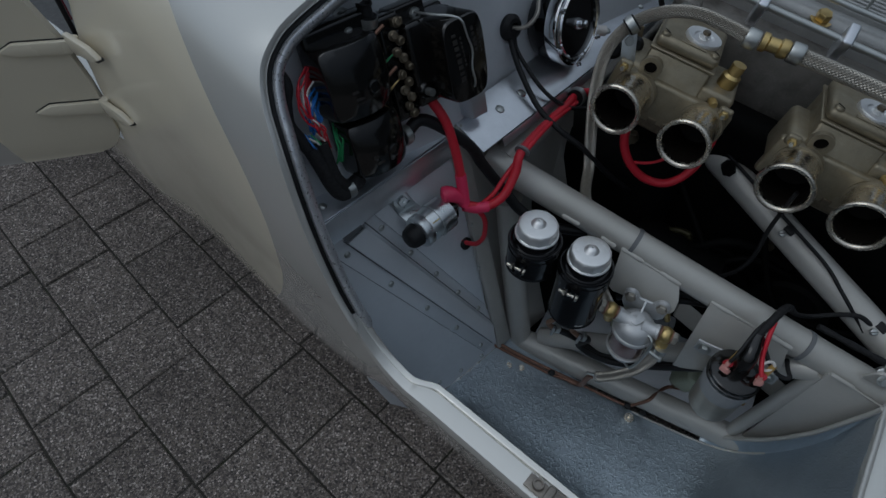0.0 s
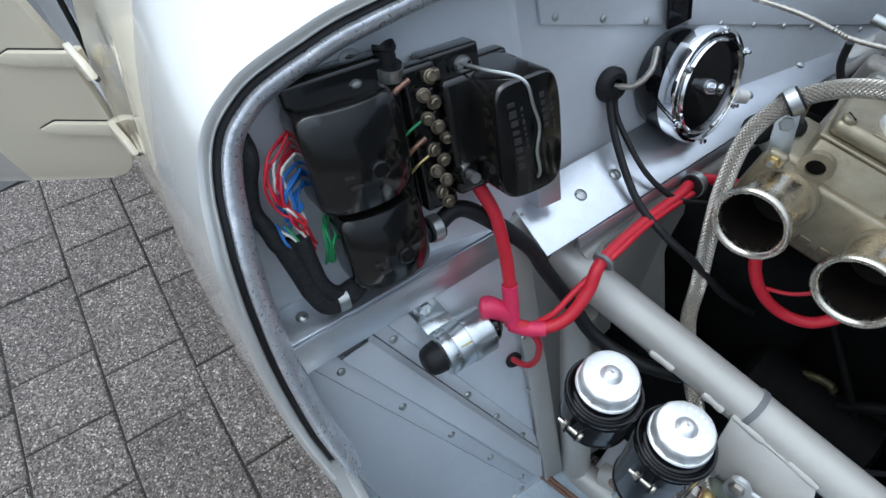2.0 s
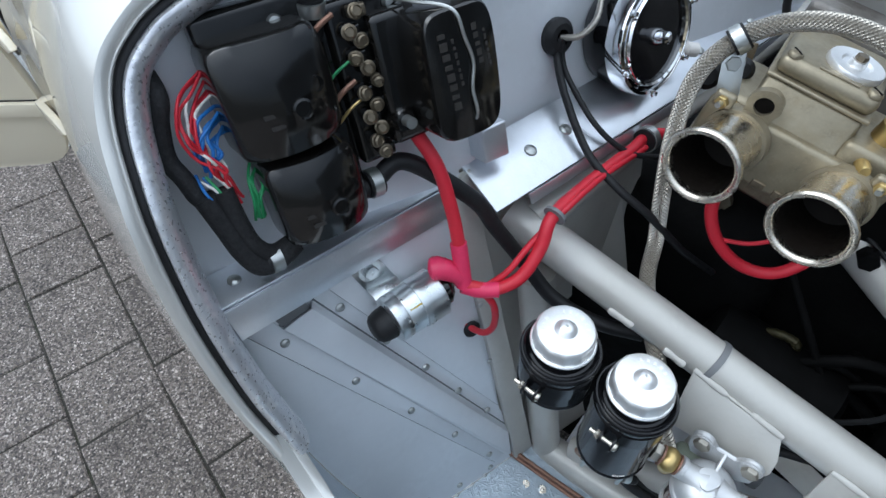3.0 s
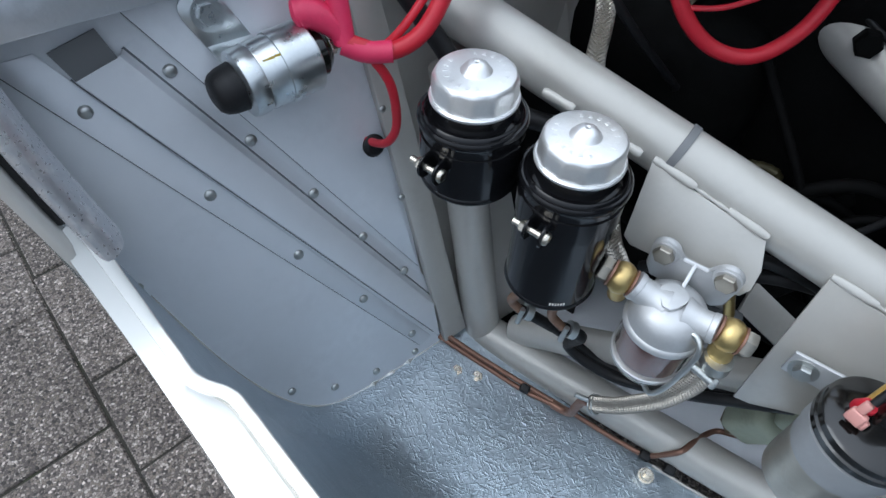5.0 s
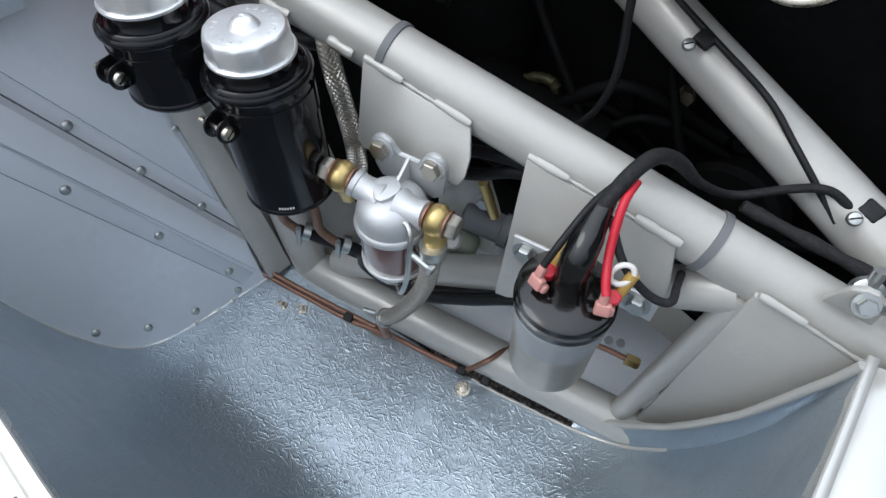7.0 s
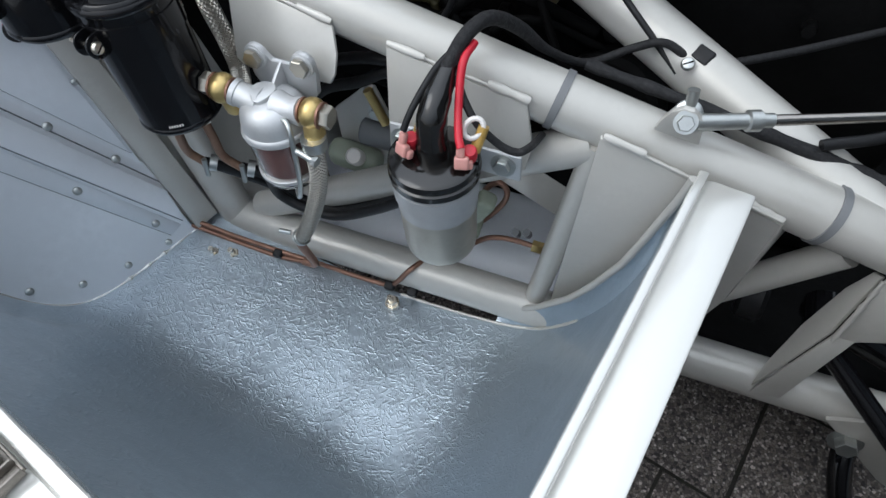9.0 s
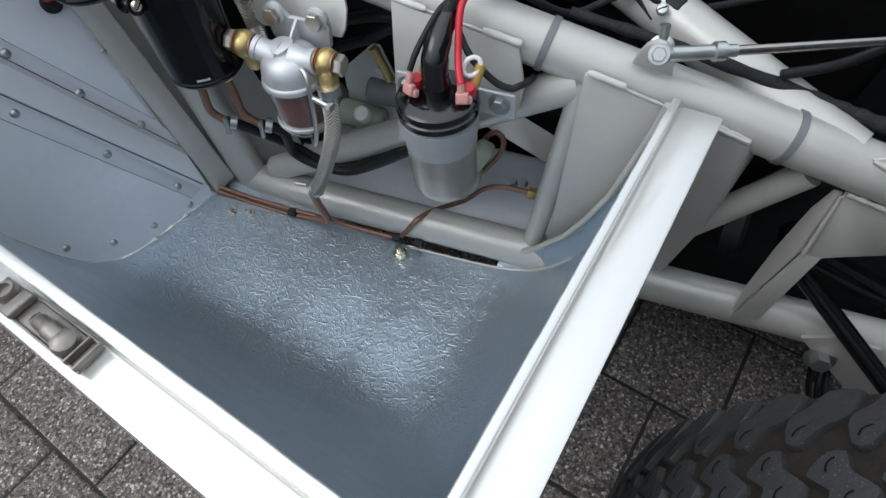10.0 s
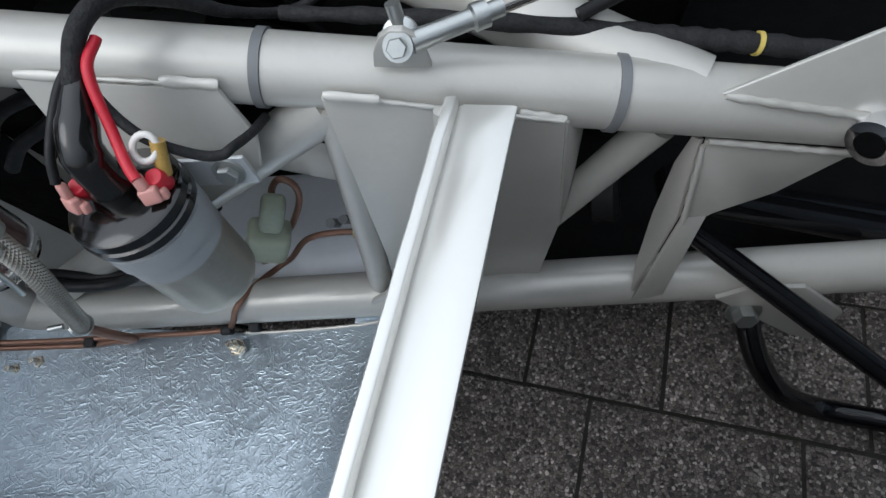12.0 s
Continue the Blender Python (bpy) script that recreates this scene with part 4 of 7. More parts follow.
tab("rod_lug", [(0.330, 0.471, 0.397), (0.3325, 0.470, 0.406), (0.337, 0.470, 0.414), (0.343, 0.470, 0.4175), (0.349, 0.470, 0.417), (0.355, 0.470, 0.412), (0.357, 0.471, 0.404), (0.358, 0.472, 0.392)], 0.004, "welded lug for the stay rod")
# added dark sheet stands for the shade behind the rear post
tab("inner_web", [(-0.19, 0.535, 0.15), (0.0, 0.535, 0.14), (0.0, 0.535, 0.42), (-0.16, 0.535, 0.45)], 0.003, "near-black sheet painting the shade behind the frame post").data.materials[0] = ENGINE_SHADE
tab("floor_panel", [(-0.05, 0.45, 0.150), (0.30, 0.47, 0.138), (0.30, 0.60, 0.150), (-0.05, 0.60, 0.155)], 0.002, "light blue-grey floor panel behind the lower tube").data.materials[0] = PANEL
tab("channel", [(0.13, 0.53, 0.285), (0.315, 0.53, 0.195), (0.315, 0.55, 0.215), (0.13, 0.55, 0.305)], 0.006, "grey channel behind the coil")
for i, x in enumerate((0.039, 0.266, 0.447)):
    c = upper(x)
    ax = (upper(1) - upper(0)).normalized()
    tie = lathe([(0.0198, -0.0028), (0.0208, -0.0026), (0.0208, 0.0026), (0.0198, 0.0028)], c, ax + V(-0.12, 0, 0.0), 36)
    tagged(part("pipe_band", tie, GREY, None), "grey metal band clipped round the frame tube", "cable tie", "bands on the frame tube")

# ---------------------------------------------------------------- unseen front clip, added to shade the wheel; tipped forward on nose hinges
tip = radians(57)
along, outward, hinge = V(-math.cos(tip), 0, math.sin(tip)), V(math.sin(tip), 0, math.cos(tip)), V(1.32, 0.83, 0.33)
bonnet = thing("sky_block_bonnet", hinge, "unseen silver one-piece bonnet, added to block sky over the wheel", "bonnet")


def sky_block_point(s, w, inset):
    rise = 0.17 * math.sin(math.pi * 0.75 * min(1.0, s + 0.12)) - 0.28 * abs(w) ** 4 - inset
    return hinge + along * (0.80 * s) + V(0, (0.79 - inset) * w, 0) + outward * rise


def sky_block_skin(inset):
    bm = bmesh.new()
    net = [[bm.verts.new(sky_block_point(s / 24, w / 20, inset)) for w in range(-20, 21)] for s in range(25)]
    for a, b in zip(net, net[1:]):
        for i in range(40):
            bm.faces.new((a[i], a[i + 1], b[i + 1], b[i]))
    return bm


part("outer_skin", sky_block_skin(0.0), BODY, bonnet)
part("inner_skin", sky_block_skin(0.004), SHELL, bonnet, "lacquered underside of the added sky-blocking bonnet")
for y in (0.45, 1.21):
    part("hinge", rod(V(1.32, y, 0.15), V(1.32, y, 0.36), 0.014, 12), SILVER, bonnet)

# ================================================================ electrical boxes on the bulkhead
def on_bulk(y, z, h, w, tall, deep, bevel, bm=None, seg=4):
    return block(B(y, z, h), (w, tall, deep), TB, bevel, bm, seg)


def bolt(parent, at, axis, r=0.006, h=0.004, mat=ZINC, washer=True, name="bolt"):
    bm = lathe([(r * 1.5, 0), (r * 1.5, 0.0012)], at, axis, 16) if washer else bmesh.new()
    hexagon(Vector(at) + Vector(axis).normalized() * 0.001, axis, r, h, bm)
    return part(name, bm, mat, parent)


def screw(parent, at, axis, r=0.005, mat=ZINC, name="screw"):
    bm = lathe([(r, 0), (r, r * 0.3), (r * 0.8, r * 0.6), (r * 0.35, r * 0.7), (0, r * 0.7)], at, axis, 16)
    ob = part(name, bm, mat, parent)
    # near-black bar on the head paints the shade of an uncut slot
    m = Matrix.Translation(Vector(at) + Vector(axis).normalized() * r * 0.7) @ frame_of(axis)
    b2 = bmesh.new()
    bmesh.ops.create_cube(b2, size=1, matrix=m @ pose(0, 0, 0, 0, 0, 30) @ Matrix.Diagonal((r * 1.5, r * 0.22, r * 0.1, 1)))
    part("slot", b2, ENGINE_SHADE, ob)
    return ob


def moulded(centre, w, tall, deep, belly, power=9.0, n=64):
    """Moulded cover standing on the bulkhead: rounded rectangle with a bellied face."""
    bm = bmesh.new()
    rings = []
    for scale, h in ((1.02, 0.0), (1.0, deep * 0.5), (0.990, deep - 0.0036), (0.976, deep - 0.0012), (0.950, deep), (0.80, deep), (0.6, deep), (0.35, deep), (0.12, deep)):
        ring = []
        for k in range(n):
            a = 2 * math.pi * k / n
            c, s_ = math.cos(a), math.sin(a)
            f_ = (abs(c) ** power + abs(s_) ** power) ** (-1 / power)
            u, v = c * f_ * scale, s_ * f_ * scale
            lift = belly * (1 - u * u) + 0.55 * belly * (1 - v * v) if h > deep * 0.6 else 0.0
            ring.append(bm.verts.new(centre + TB.to_3x3() @ V(u * w / 2, v * tall / 2, h + lift)))
        rings.append(ring)
    for a, b in zip(rings, rings[1:]):
        for k in range(n):
            bm.faces.new((a[k], a[(k + 1) % n], b[(k + 1) % n], b[k]))
    bm.faces.new(rings[-1])
    bm.faces.new(rings[0][::-1])
    return bm


def relay(name, y, z, w, tall, deep, lab):
    t = thing(name, B(y, z), lab, "relay box", "black relay boxes on the bulkhead")
    part("base", on_bulk(y + 0.006, z + 0.006, 0.010, w * 1.10, tall * 1.18, 0.020, 0.004), BLACK, t)
    part("cover", moulded(B(y, z, 0.012), w, tall, deep - 0.011, 0.0115), BLACK, t, "glossy black bellied moulded cover")
    def face(dy, dz):
        return deep + 0.001 + 0.0115 * (1 - (2 * dy / w) ** 2) + 0.0063 * (1 - (2 * dz / tall) ** 2)

    bm = lathe([(0.0062, 0), (0.0062, 0.003), (0.0048, 0.0036), (0.0048, 0.002), (0, 0.002)], B(y + 0.006, z - tall * 0.10, face(0.010, tall * 0.1) - 0.0005), NB, 20)
    part("boss", bm, BLACK, t)
    part("mould_ring", lathe([(0.0048, 0), (0.0046, 0.0012), (0.0040, 0.0012), (0.0038, 0)], B(y + 0.019, z + tall * 0.03, face(0.021, 0) - 0.0004), NB, 20), BLACK, t)
    for i in range(2):
        part("moulded_mark", on_bulk(y - 0.010, z - 0.006 - 0.007 * i, face(0.010, 0.01) - 0.0002, 0.011 - 0.003 * i, 0.0025, 0.001, 0), WORN, t)
    return t


relay_a = relay("relay_box", 0.330, 0.675, 0.067, 0.070, 0.038, "larger glossy black bakelite relay box on the bulkhead")
relay("relay_box", 0.328, 0.608, 0.061, 0.060, 0.036, "smaller glossy black bakelite relay box above the shelf")
screw(relay_a, B(0.3482, 0.7068, 0.0195), NB, 0.005)
part("washer", lathe([(0.0095, 0), (0.0095, 0.0014), (0.004, 0.0014)], B(0.3546, 0.7157, 0.0018), NB, 24), ZINC, relay_a)
screw(relay_a, B(0.3546, 0.7157, 0.0030), NB, 0.0064)

reg = thing("voltage_regulator", B(0.42, 0.66), "glossy black voltage regulator with wire clip and screw terminals", "voltage regulator")
part("base_plate", on_bulk(0.408, 0.654, 0.010, 0.092, 0.096, 0.016, 0.004), BLACK, reg)
part("regulator_cover", moulded(B(0.4315, 0.658, 0.012), 0.051, 0.084, 0.056, 0.004, 5.0), BLACK, reg, "tall glossy black moulded cover")
for col, (yy, ww, gap, n) in enumerate(((0.4200, 0.0052, 0.0060, 8), (0.4262, 0.0016, 0.0042, 7), (0.4420, 0.0036, 0.0050, 5), (0.4485, 0.0016, 0.0040, 6))):
    for i in range(n):
        zz = 0.684 - 0.004 * (col % 2) - gap * i
        face_h = 0.0680 + 0.004 * (1 - ((yy - 0.4315) / 0.0255) ** 2) + 0.0022 * (1 - ((zz - 0.658) / 0.042) ** 2)
        part("moulded_mark", on_bulk(yy, zz, face_h, ww, gap * (0.45 + 0.18 * ((i * 5 + col) % 3)), 0.0008, 0), WORN, reg)
clip = [B(0.4135, 0.7038, 0.030), B(0.4199, 0.7015, 0.050), B(0.4285, 0.6990, 0.066), B(0.4326, 0.6940, 0.0735), B(0.4336, 0.681, 0.0750), B(0.4356, 0.6656, 0.0755), B(0.4311, 0.6499, 0.0755), B(0.4305, 0.6318, 0.0745), B(0.430, 0.616, 0.05)]
part("wire_clip", sweep(bmesh.new(), glide(clip, 5), 0.0012, 8), ZINC, reg, "bent steel wire clip")
part("screw_tab", on_bulk(0.412, 0.6985, 0.011, 0.044, 0.026, 0.018, 0.003), BLACK, reg)
part("coil_housing", on_bulk(0.421, 0.657, 0.024, 0.062, 0.086, 0.026, 0.005), BLACK, reg)
screw(reg, B(0.419, 0.699, 0.0205), NB, 0.0066)
part("terminal_strip", on_bulk(0.383, 0.658, 0.018, 0.026, 0.108, 0.014, 0.004), BLACK, reg)
TERM = material("tarnished_terminal_brass", (0.21, 0.175, 0.125), 0.42, 0.85, 0.35, 200)
trnd = random.Random(21)
for yv, z in ((0.391, 0.702), (0.384, 0.692), (0.389, 0.686), (0.383, 0.677), (0.388, 0.669), (0.392, 0.661), (0.380, 0.655), (0.386, 0.646), (0.379, 0.639), (0.384, 0.630), (0.377, 0.623), (0.381, 0.614)):
    t_ = part("terminal", on_bulk(yv + 0.002, z, 0.028, 0.011, 0.0075, 0.008, 0.0015), TERM if z > 0.70 else BLACK, reg)
    ax = (NB + V(trnd.uniform(-0.35, 0.35), trnd.uniform(-0.35, 0.35), trnd.uniform(-0.35, 0.35))).normalized()
    part("terminal_screw", lathe([(0.0048, 0), (0.0050, 0.0022), (0.0040, 0.0026), (0.0040, 0.0046), (0.0030, 0.0056), (0.0026, 0.0046), (0, 0.0046)], B(yv, z, 0.030), ax, 14), TERM, t_)
part("foot", block(V(-0.190, 0.466, 0.583), (0.024, 0.030, 0.028), TB, 0.002), ALU, reg, "grey spacer foot under the regulator")
part("stud_boot", lathe([(0.011, -0.004), (0.011, 0.006), (0.007, 0.012), (0, 0.012)], B(0.398, 0.632, 0.028), NB, 18), BLACK, reg)
part("stud", lathe([(0.004, 0), (0.004, 0.010), (0, 0.010)], B(0.398, 0.632, 0.038), NB, 12), ZINC, reg)
for i, (zz, c, dy) in enumerate(((0.70, COPPER, 0.0), (0.672, GREEN, 0.003), (0.660, COPPER, 0.0), (0.648, BRASS, 0.004))):
    tagged(part("lead_wire", hose([B(0.350, zz - 0.012, 0.018), B(0.358, zz - 0.008, 0.026), B(0.368, zz, 0.030), B(0.378, zz + 0.004, 0.030)], 0.0018 if c is COPPER else 0.0010, 8), c), "short wire lead to the terminal strip", "wire", "leads of the terminal strip")

# wire bundles left of the relays
rnd = random.Random(4)


def loop_wire(pts, r, mat, lab, grp, jitter=0.0):
    q = [B(y + rnd.uniform(-jitter, jitter), z + rnd.uniform(-jitter, jitter), h + rnd.uniform(-jitter, jitter)) for y, z, h in pts]
    return tagged(part("wire", hose(q, r, 8), mat), lab, "wire", grp)


for i in range(8):
    k = i * 0.0022
    loop_wire([(0.301, 0.696 - k, 0.018), (0.288, 0.691 - k, 0.026), (0.277 + k * 0.45, 0.681 - k, 0.031), (0.2745 + k * 0.6, 0.668 - k, 0.033), (0.2770 + k * 0.5, 0.655 - k * 0.8, 0.034), (0.2825, 0.640 - k * 0.3, 0.033), (0.2850, 0.623 - k * 0.3, 0.028)], 0.00095, WHITE if i in (3, 7) else RED, "thin red wire looping from the relay box", "red wires of the relay box", 0.0026)
for i in range(6):
    k = i * 0.0030
    loop_wire([(0.301, 0.674 - k, 0.018), (0.2885, 0.6725 - k, 0.029), (0.281 + k * 0.4, 0.664 - k, 0.032), (0.2785, 0.654 - k * 0.6, 0.030), (0.2785, 0.643 - k * 0.3, 0.026)], 0.00115, BLUE, "thin blue wire looping from the relay box", "blue wires of the relay box", 0.0024)
for i in range(5):
    loop_wire([(0.302, 0.636 - 0.003 * i, 0.018), (0.2945 + 0.0014 * i, 0.630 - 0.002 * i, 0.029), (0.2905 + 0.0014 * i, 0.617, 0.031), (0.2885 + 0.001 * i, 0.603, 0.026)], 0.001, GREEN, "thin green wire beside the smaller relay", "green wires", 0.0016)
for i, c in enumerate((GREEN, BLUE, WHITE, GREEN, BLUE, WHITE)):
    loop_wire([(0.266 + 0.0022 * i, 0.642, 0.026), (0.270 + 0.0022 * i, 0.629, 0.032), (0.274 + 0.0016 * i, 0.615, 0.028)], 0.001, c, "short coloured wire leaving the taped harness", "harness wires", 0.0022)
harness = thing("wiring_harness", B(0.270, 0.60, 0.02), "black cloth-taped wiring harness along the opening edge", "wiring harness")
part("trunk", hose([rim_line(0.0190, 0.006, 0.0)[9]] + rim_line(0.0285, 0.023, 0.0)[8:5:-1] + [B(0.2640, 0.643, 0.026), B(0.2655, 0.630, 0.028), B(0.2720, 0.6255, 0.030)], 0.0056, 14), TAPE, harness)
part("branch", hose([B(0.268, 0.630, 0.028), B(0.2700, 0.606, 0.030), B(0.2715, 0.587, 0.031), B(0.2770, 0.5735, 0.031), B(0.290, 0.573, 0.030), B(0.302, 0.576, 0.026)], 0.0076, 14), TAPE, harness)
part("branch", hose([B(0.279, 0.631, 0.031), B(0.2776, 0.6065, 0.032), B(0.2785, 0.590, 0.032), B(0.286, 0.578, 0.030), B(0.300, 0.577, 0.026)], 0.0062, 12), TAPE, harness)


def pclip(at, axis, r, lab="steel pipe clip with black rubber lining"):
    t = thing("pipe_clip", at, lab, "pipe clip", "rubber-lined pipe clips")
    ax = Vector(axis).normalized()
    part("lining", lathe([(r, -0.006), (r + 0.0018, -0.006), (r + 0.0018, 0.006), (r, 0.006)], at, ax, 24), RUBBER, t)
    part("band", lathe([(r + 0.0018, -0.0042), (r + 0.003, -0.004), (r + 0.003, 0.004), (r + 0.0018, 0.0042)], at, ax, 24), ZINC, t)
    return t


pclip(B(0.2855, 0.573, 0.030), (0.25, 0.95, -0.1), 0.0062)
pclip(B(0.368, 0.590, 0.020), (0.25, 0.95, -0.1), 0.008)
tagged(part("cable", hose([B(0.340, 0.583, 0.022), B(0.368, 0.590, 0.020), B(0.395, 0.596, 0.022), V(-0.170, 0.422, 0.560), V(-0.156, 0.436, 0.525), V(-0.130, 0.448, 0.485), V(-0.100, 0.452, 0.455), V(-0.06, 0.462, 0.440), V(-0.02, 0.48, 0.435)], 0.0068, 14), RUBBER), "thick black cable running from the relay clip down past the reservoirs", "cable")
tagged(part("pipe_elbow", hose([B(0.362, 0.680, 0.013), B(0.370, 0.698, 0.016), B(0.372, 0.712, 0.018), B(0.3725, 0.7225, 0.018), B(0.3725, 0.7235, 0.018)], [0.006] * 24 + [0.0078] * 9, 14), RUBBER), "black rubber conduit end above the relay box", "conduit")
pclip(B(0.3715, 0.7085, 0.0175), (0, 0.1, 1), 0.0064)

# ---------------------------------------------------------------- starter solenoid
PLATED = material("bright_zinc_plate", (0.66, 0.69, 0.70), 0.30, 1.0, 0.10, 60, 0.03, 200)
sol = thing("starter_solenoid", B(0.345, 0.50), "zinc-plated starter solenoid with black push button", "starter solenoid")
sa, sd = V(-0.1791, 0.3346, 0.4902), V(0.246, 0.968, 0.042).normalized()
part("can", lathe([(0.017, -0.008), (0.0198, -0.0066), (0.0205, -0.004), (0.0205, 0.003), (0.0198, 0.0040), (0.0205, 0.0052), (0.0205, 0.037), (0.0196, 0.0400), (0.013, 0.0405)], sa, sd, 40), PLATED, sol, "ribbed zinc-plated can")
part("band", lathe([(0.0202, 0.017), (0.0216, 0.0175), (0.0221, 0.021), (0.0216, 0.0245), (0.0216, 0.0385), (0.0202, 0.039)], sa, sd, 40), PLATED, sol)
part("push_button", lathe([(0, -0.0245), (0.0060, -0.0243), (0.0095, -0.0232), (0.0122, -0.0205), (0.0137, -0.0160), (0.0143, -0.0110), (0.0148, -0.0060)], sa, sd, 30), RUBBER, sol, "black rubber push button")
part("insulator", lathe([(0.0155, 0.0395), (0.0155, 0.046), (0.011, 0.051), (0.006, 0.052)], sa, sd, 24), BLACK, sol)
part("terminal_stud", lathe([(0.0035, 0.05), (0.0035, 0.066), (0, 0.066)], sa, sd, 12), BRASS, sol)
hexn = hexagon(sa + sd * 0.053, sd, 0.0065, 0.005)
part("terminal_nut", hexn, NICKEL, sol)
lug_c = V(-0.2145, 0.341, 0.517)
lug_u, lug_v = V(0.3142, 0.9493, 0.0), V(0.36, 0.22, -0.90).normalized()
lug = slab([lug_c + 0.0135 * (lug_u * math.cos(radians(a)) - lug_v * math.sin(radians(a))) for a in range(0, 181, 20)] + [lug_c - lug_u * 0.0125 + lug_v * 0.020, lug_c + lug_u * 0.0155 + lug_v * 0.024], 0.0026, 0.0008)
part("lug", lug, PLATED, sol, "rounded plated mounting lug")
fold = lug_c + lug_v * 0.022
part("lug_fold", slab([fold - lug_u * 0.0125 - lug_v * 0.003, fold + lug_u * 0.0155 - lug_v * 0.002, fold + lug_u * 0.0155 + lug_v * 0.006 + NB * 0.012, fold - lug_u * 0.0125 + lug_v * 0.006 + NB * 0.012], 0.0024, 0.0007), PLATED, sol)
bolt(sol, V(-0.2125, 0.341, 0.517), NB, 0.0065, 0.005, PLATED)
STICKER = material("yellow_sticker", (0.62, 0.48, 0.12), 0.5, 0, 0.1, 200)
for i in range(3):
    part("sticker_mark", block(sa + sd * (0.010 + 0.004 * i) + V(0.012, -0.004, 0.0158), (0.007, 0.002, 0.0006), TB, 0), STICKER, sol)

red = thing("battery_cable", (-0.15, 0.387, 0.50), "thick red battery cable with pink heat-shrink joints", "battery cable")
part("drop", hose([B(0.402, 0.628, 0.030), V(-0.2035, 0.3990, 0.6210), V(-0.187, 0.4010, 0.598), V(-0.173, 0.3985, 0.566), V(-0.162, 0.394, 0.535), V(-0.153, 0.388, 0.503)], 0.0054, 14), RED, red)
part("joint", hose([V(-0.163, 0.3945, 0.537), V(-0.157, 0.391, 0.518), V(-0.151, 0.387, 0.499)], [0.0068] * 17, 14, 8), PINK, red, "pink heat-shrink joint")
part("boot", hose([V(-0.176, 0.372, 0.515), V(-0.168, 0.378, 0.517), V(-0.158, 0.385, 0.510), V(-0.151, 0.388, 0.500)], [0.0030, 0.0062, 0.0088, 0.0098, 0.0104, 0.0098, 0.0104, 0.0100, 0.0094, 0.0098, 0.0090, 0.0094, 0.0086, 0.0088, 0.0080, 0.0082, 0.0075, 0.0076, 0.0070, 0.0070, 0.0066, 0.0066, 0.0064, 0.0064, 0.0062], 12), PINK, red, "wrinkled pink terminal boot")
part("joint", hose([V(-0.152, 0.386, 0.499), V(-0.140, 0.394, 0.494), V(-0.128, 0.404, 0.494)], [0.0068] * 17, 14, 8), PINK, red, "pink heat-shrink joint")
part("run", hose([V(-0.150, 0.387, 0.500), V(-0.132, 0.402, 0.493), V(-0.118, 0.420, 0.502), V(-0.114, 0.441, 0.524), V(-0.117, 0.460, 0.543), V(-0.115, 0.52, 0.538), V(-0.108, 0.58, 0.534), V(-0.104, 0.625, 0.528), V(-0.07, 0.66, 0.515)], 0.0056, 14), RED, red)
part("lead", hose([V(-0.142, 0.395, 0.494), V(-0.131, 0.403, 0.470), V(-0.131, 0.407, 0.435), V(-0.139, 0.405, 0.416), V(-0.155, 0.406, 0.407), V(-0.170, 0.408, 0.405)], 0.0032, 10), RED, red, "thin red lead to the grommet")
part("lead", hose([V(-0.143, 0.398, 0.488), V(-0.136, 0.408, 0.494), V(-0.128, 0.418, 0.506), V(-0.122, 0.44, 0.525), V(-0.112, 0.47, 0.545), V(-0.109, 0.53, 0.540), V(-0.100, 0.60, 0.530)], 0.0028, 10), RED, red)
part("grommet", lathe([(0.0085, 0), (0.009, 0.003), (0.006, 0.006), (0.003, 0.006)], B(0.410, 0.400, 0.004), NB, 20), RUBBER, red)
tagged(part("cable_tie", lathe([(0.0088, -0.0016), (0.0098, -0.0014), (0.0098, 0.0014), (0.0088, 0.0016)], (-0.116, 0.461, 0.5435), (0.02, 0.9, 0.25), 20), GREY), "grey cable tie round the red cable", "cable tie")
pclip(V(-0.105, 0.612, 0.530), (0.1, 0.95, -0.12), 0.0095)
tagged(part("starter_cable", hose([V(-0.022, 0.585, 0.560), V(-0.024, 0.575, 0.522), V(-0.008, 0.572, 0.490), V(0.018, 0.580, 0.466), V(0.046, 0.592, 0.462), V(0.066, 0.612, 0.478), V(0.074, 0.635, 0.505), V(0.072, 0.660, 0.540)], 0.0056, 14), RED), "thick red cable hanging below the air trumpets", "battery cable")
tagged(part("starter_lead", hose([V(-0.006, 0.574, 0.489), V(0.02, 0.580, 0.496), V(0.05, 0.60, 0.512)], 0.002, 8), RED), "thin red lead below the air trumpets", "wire")

# ---------------------------------------------------------------- horn
horn = thing("horn", (-0.16, 0.64, 0.56), "chrome-rimmed black disc horn on the firewall", "horn")
hc, HN = V(-0.1354, 0.6485, 0.608), V(0.945, -0.19, 0.265).normalized()
part("horn_body", lathe([(0.034, -0.055), (0.045, -0.045), (0.049, -0.028), (0.049, -0.006)], hc, HN, 48), BLACKPAINT, horn)
part("horn_rim", lathe([(0.0500, -0.016), (0.0526, -0.014), (0.0530, -0.001), (0.0515, 0.0022), (0.0485, 0.0030), (0.0474, 0.0012), (0.0474, -0.004)], hc, HN, 64, closed=False), CHROME, horn, "chrome rim")
part("groove", lathe([(0.0476, -0.003), (0.0438, -0.003)], hc, HN, 48, closed=False), BLACKPAINT, horn)
part("inner_ring", lathe([(0.0446, -0.004), (0.0442, 0.0026), (0.0425, 0.0050), (0.0406, 0.0036), (0.0400, -0.003)], hc, HN, 64, closed=False), CHROME, horn, "chrome inner ring")
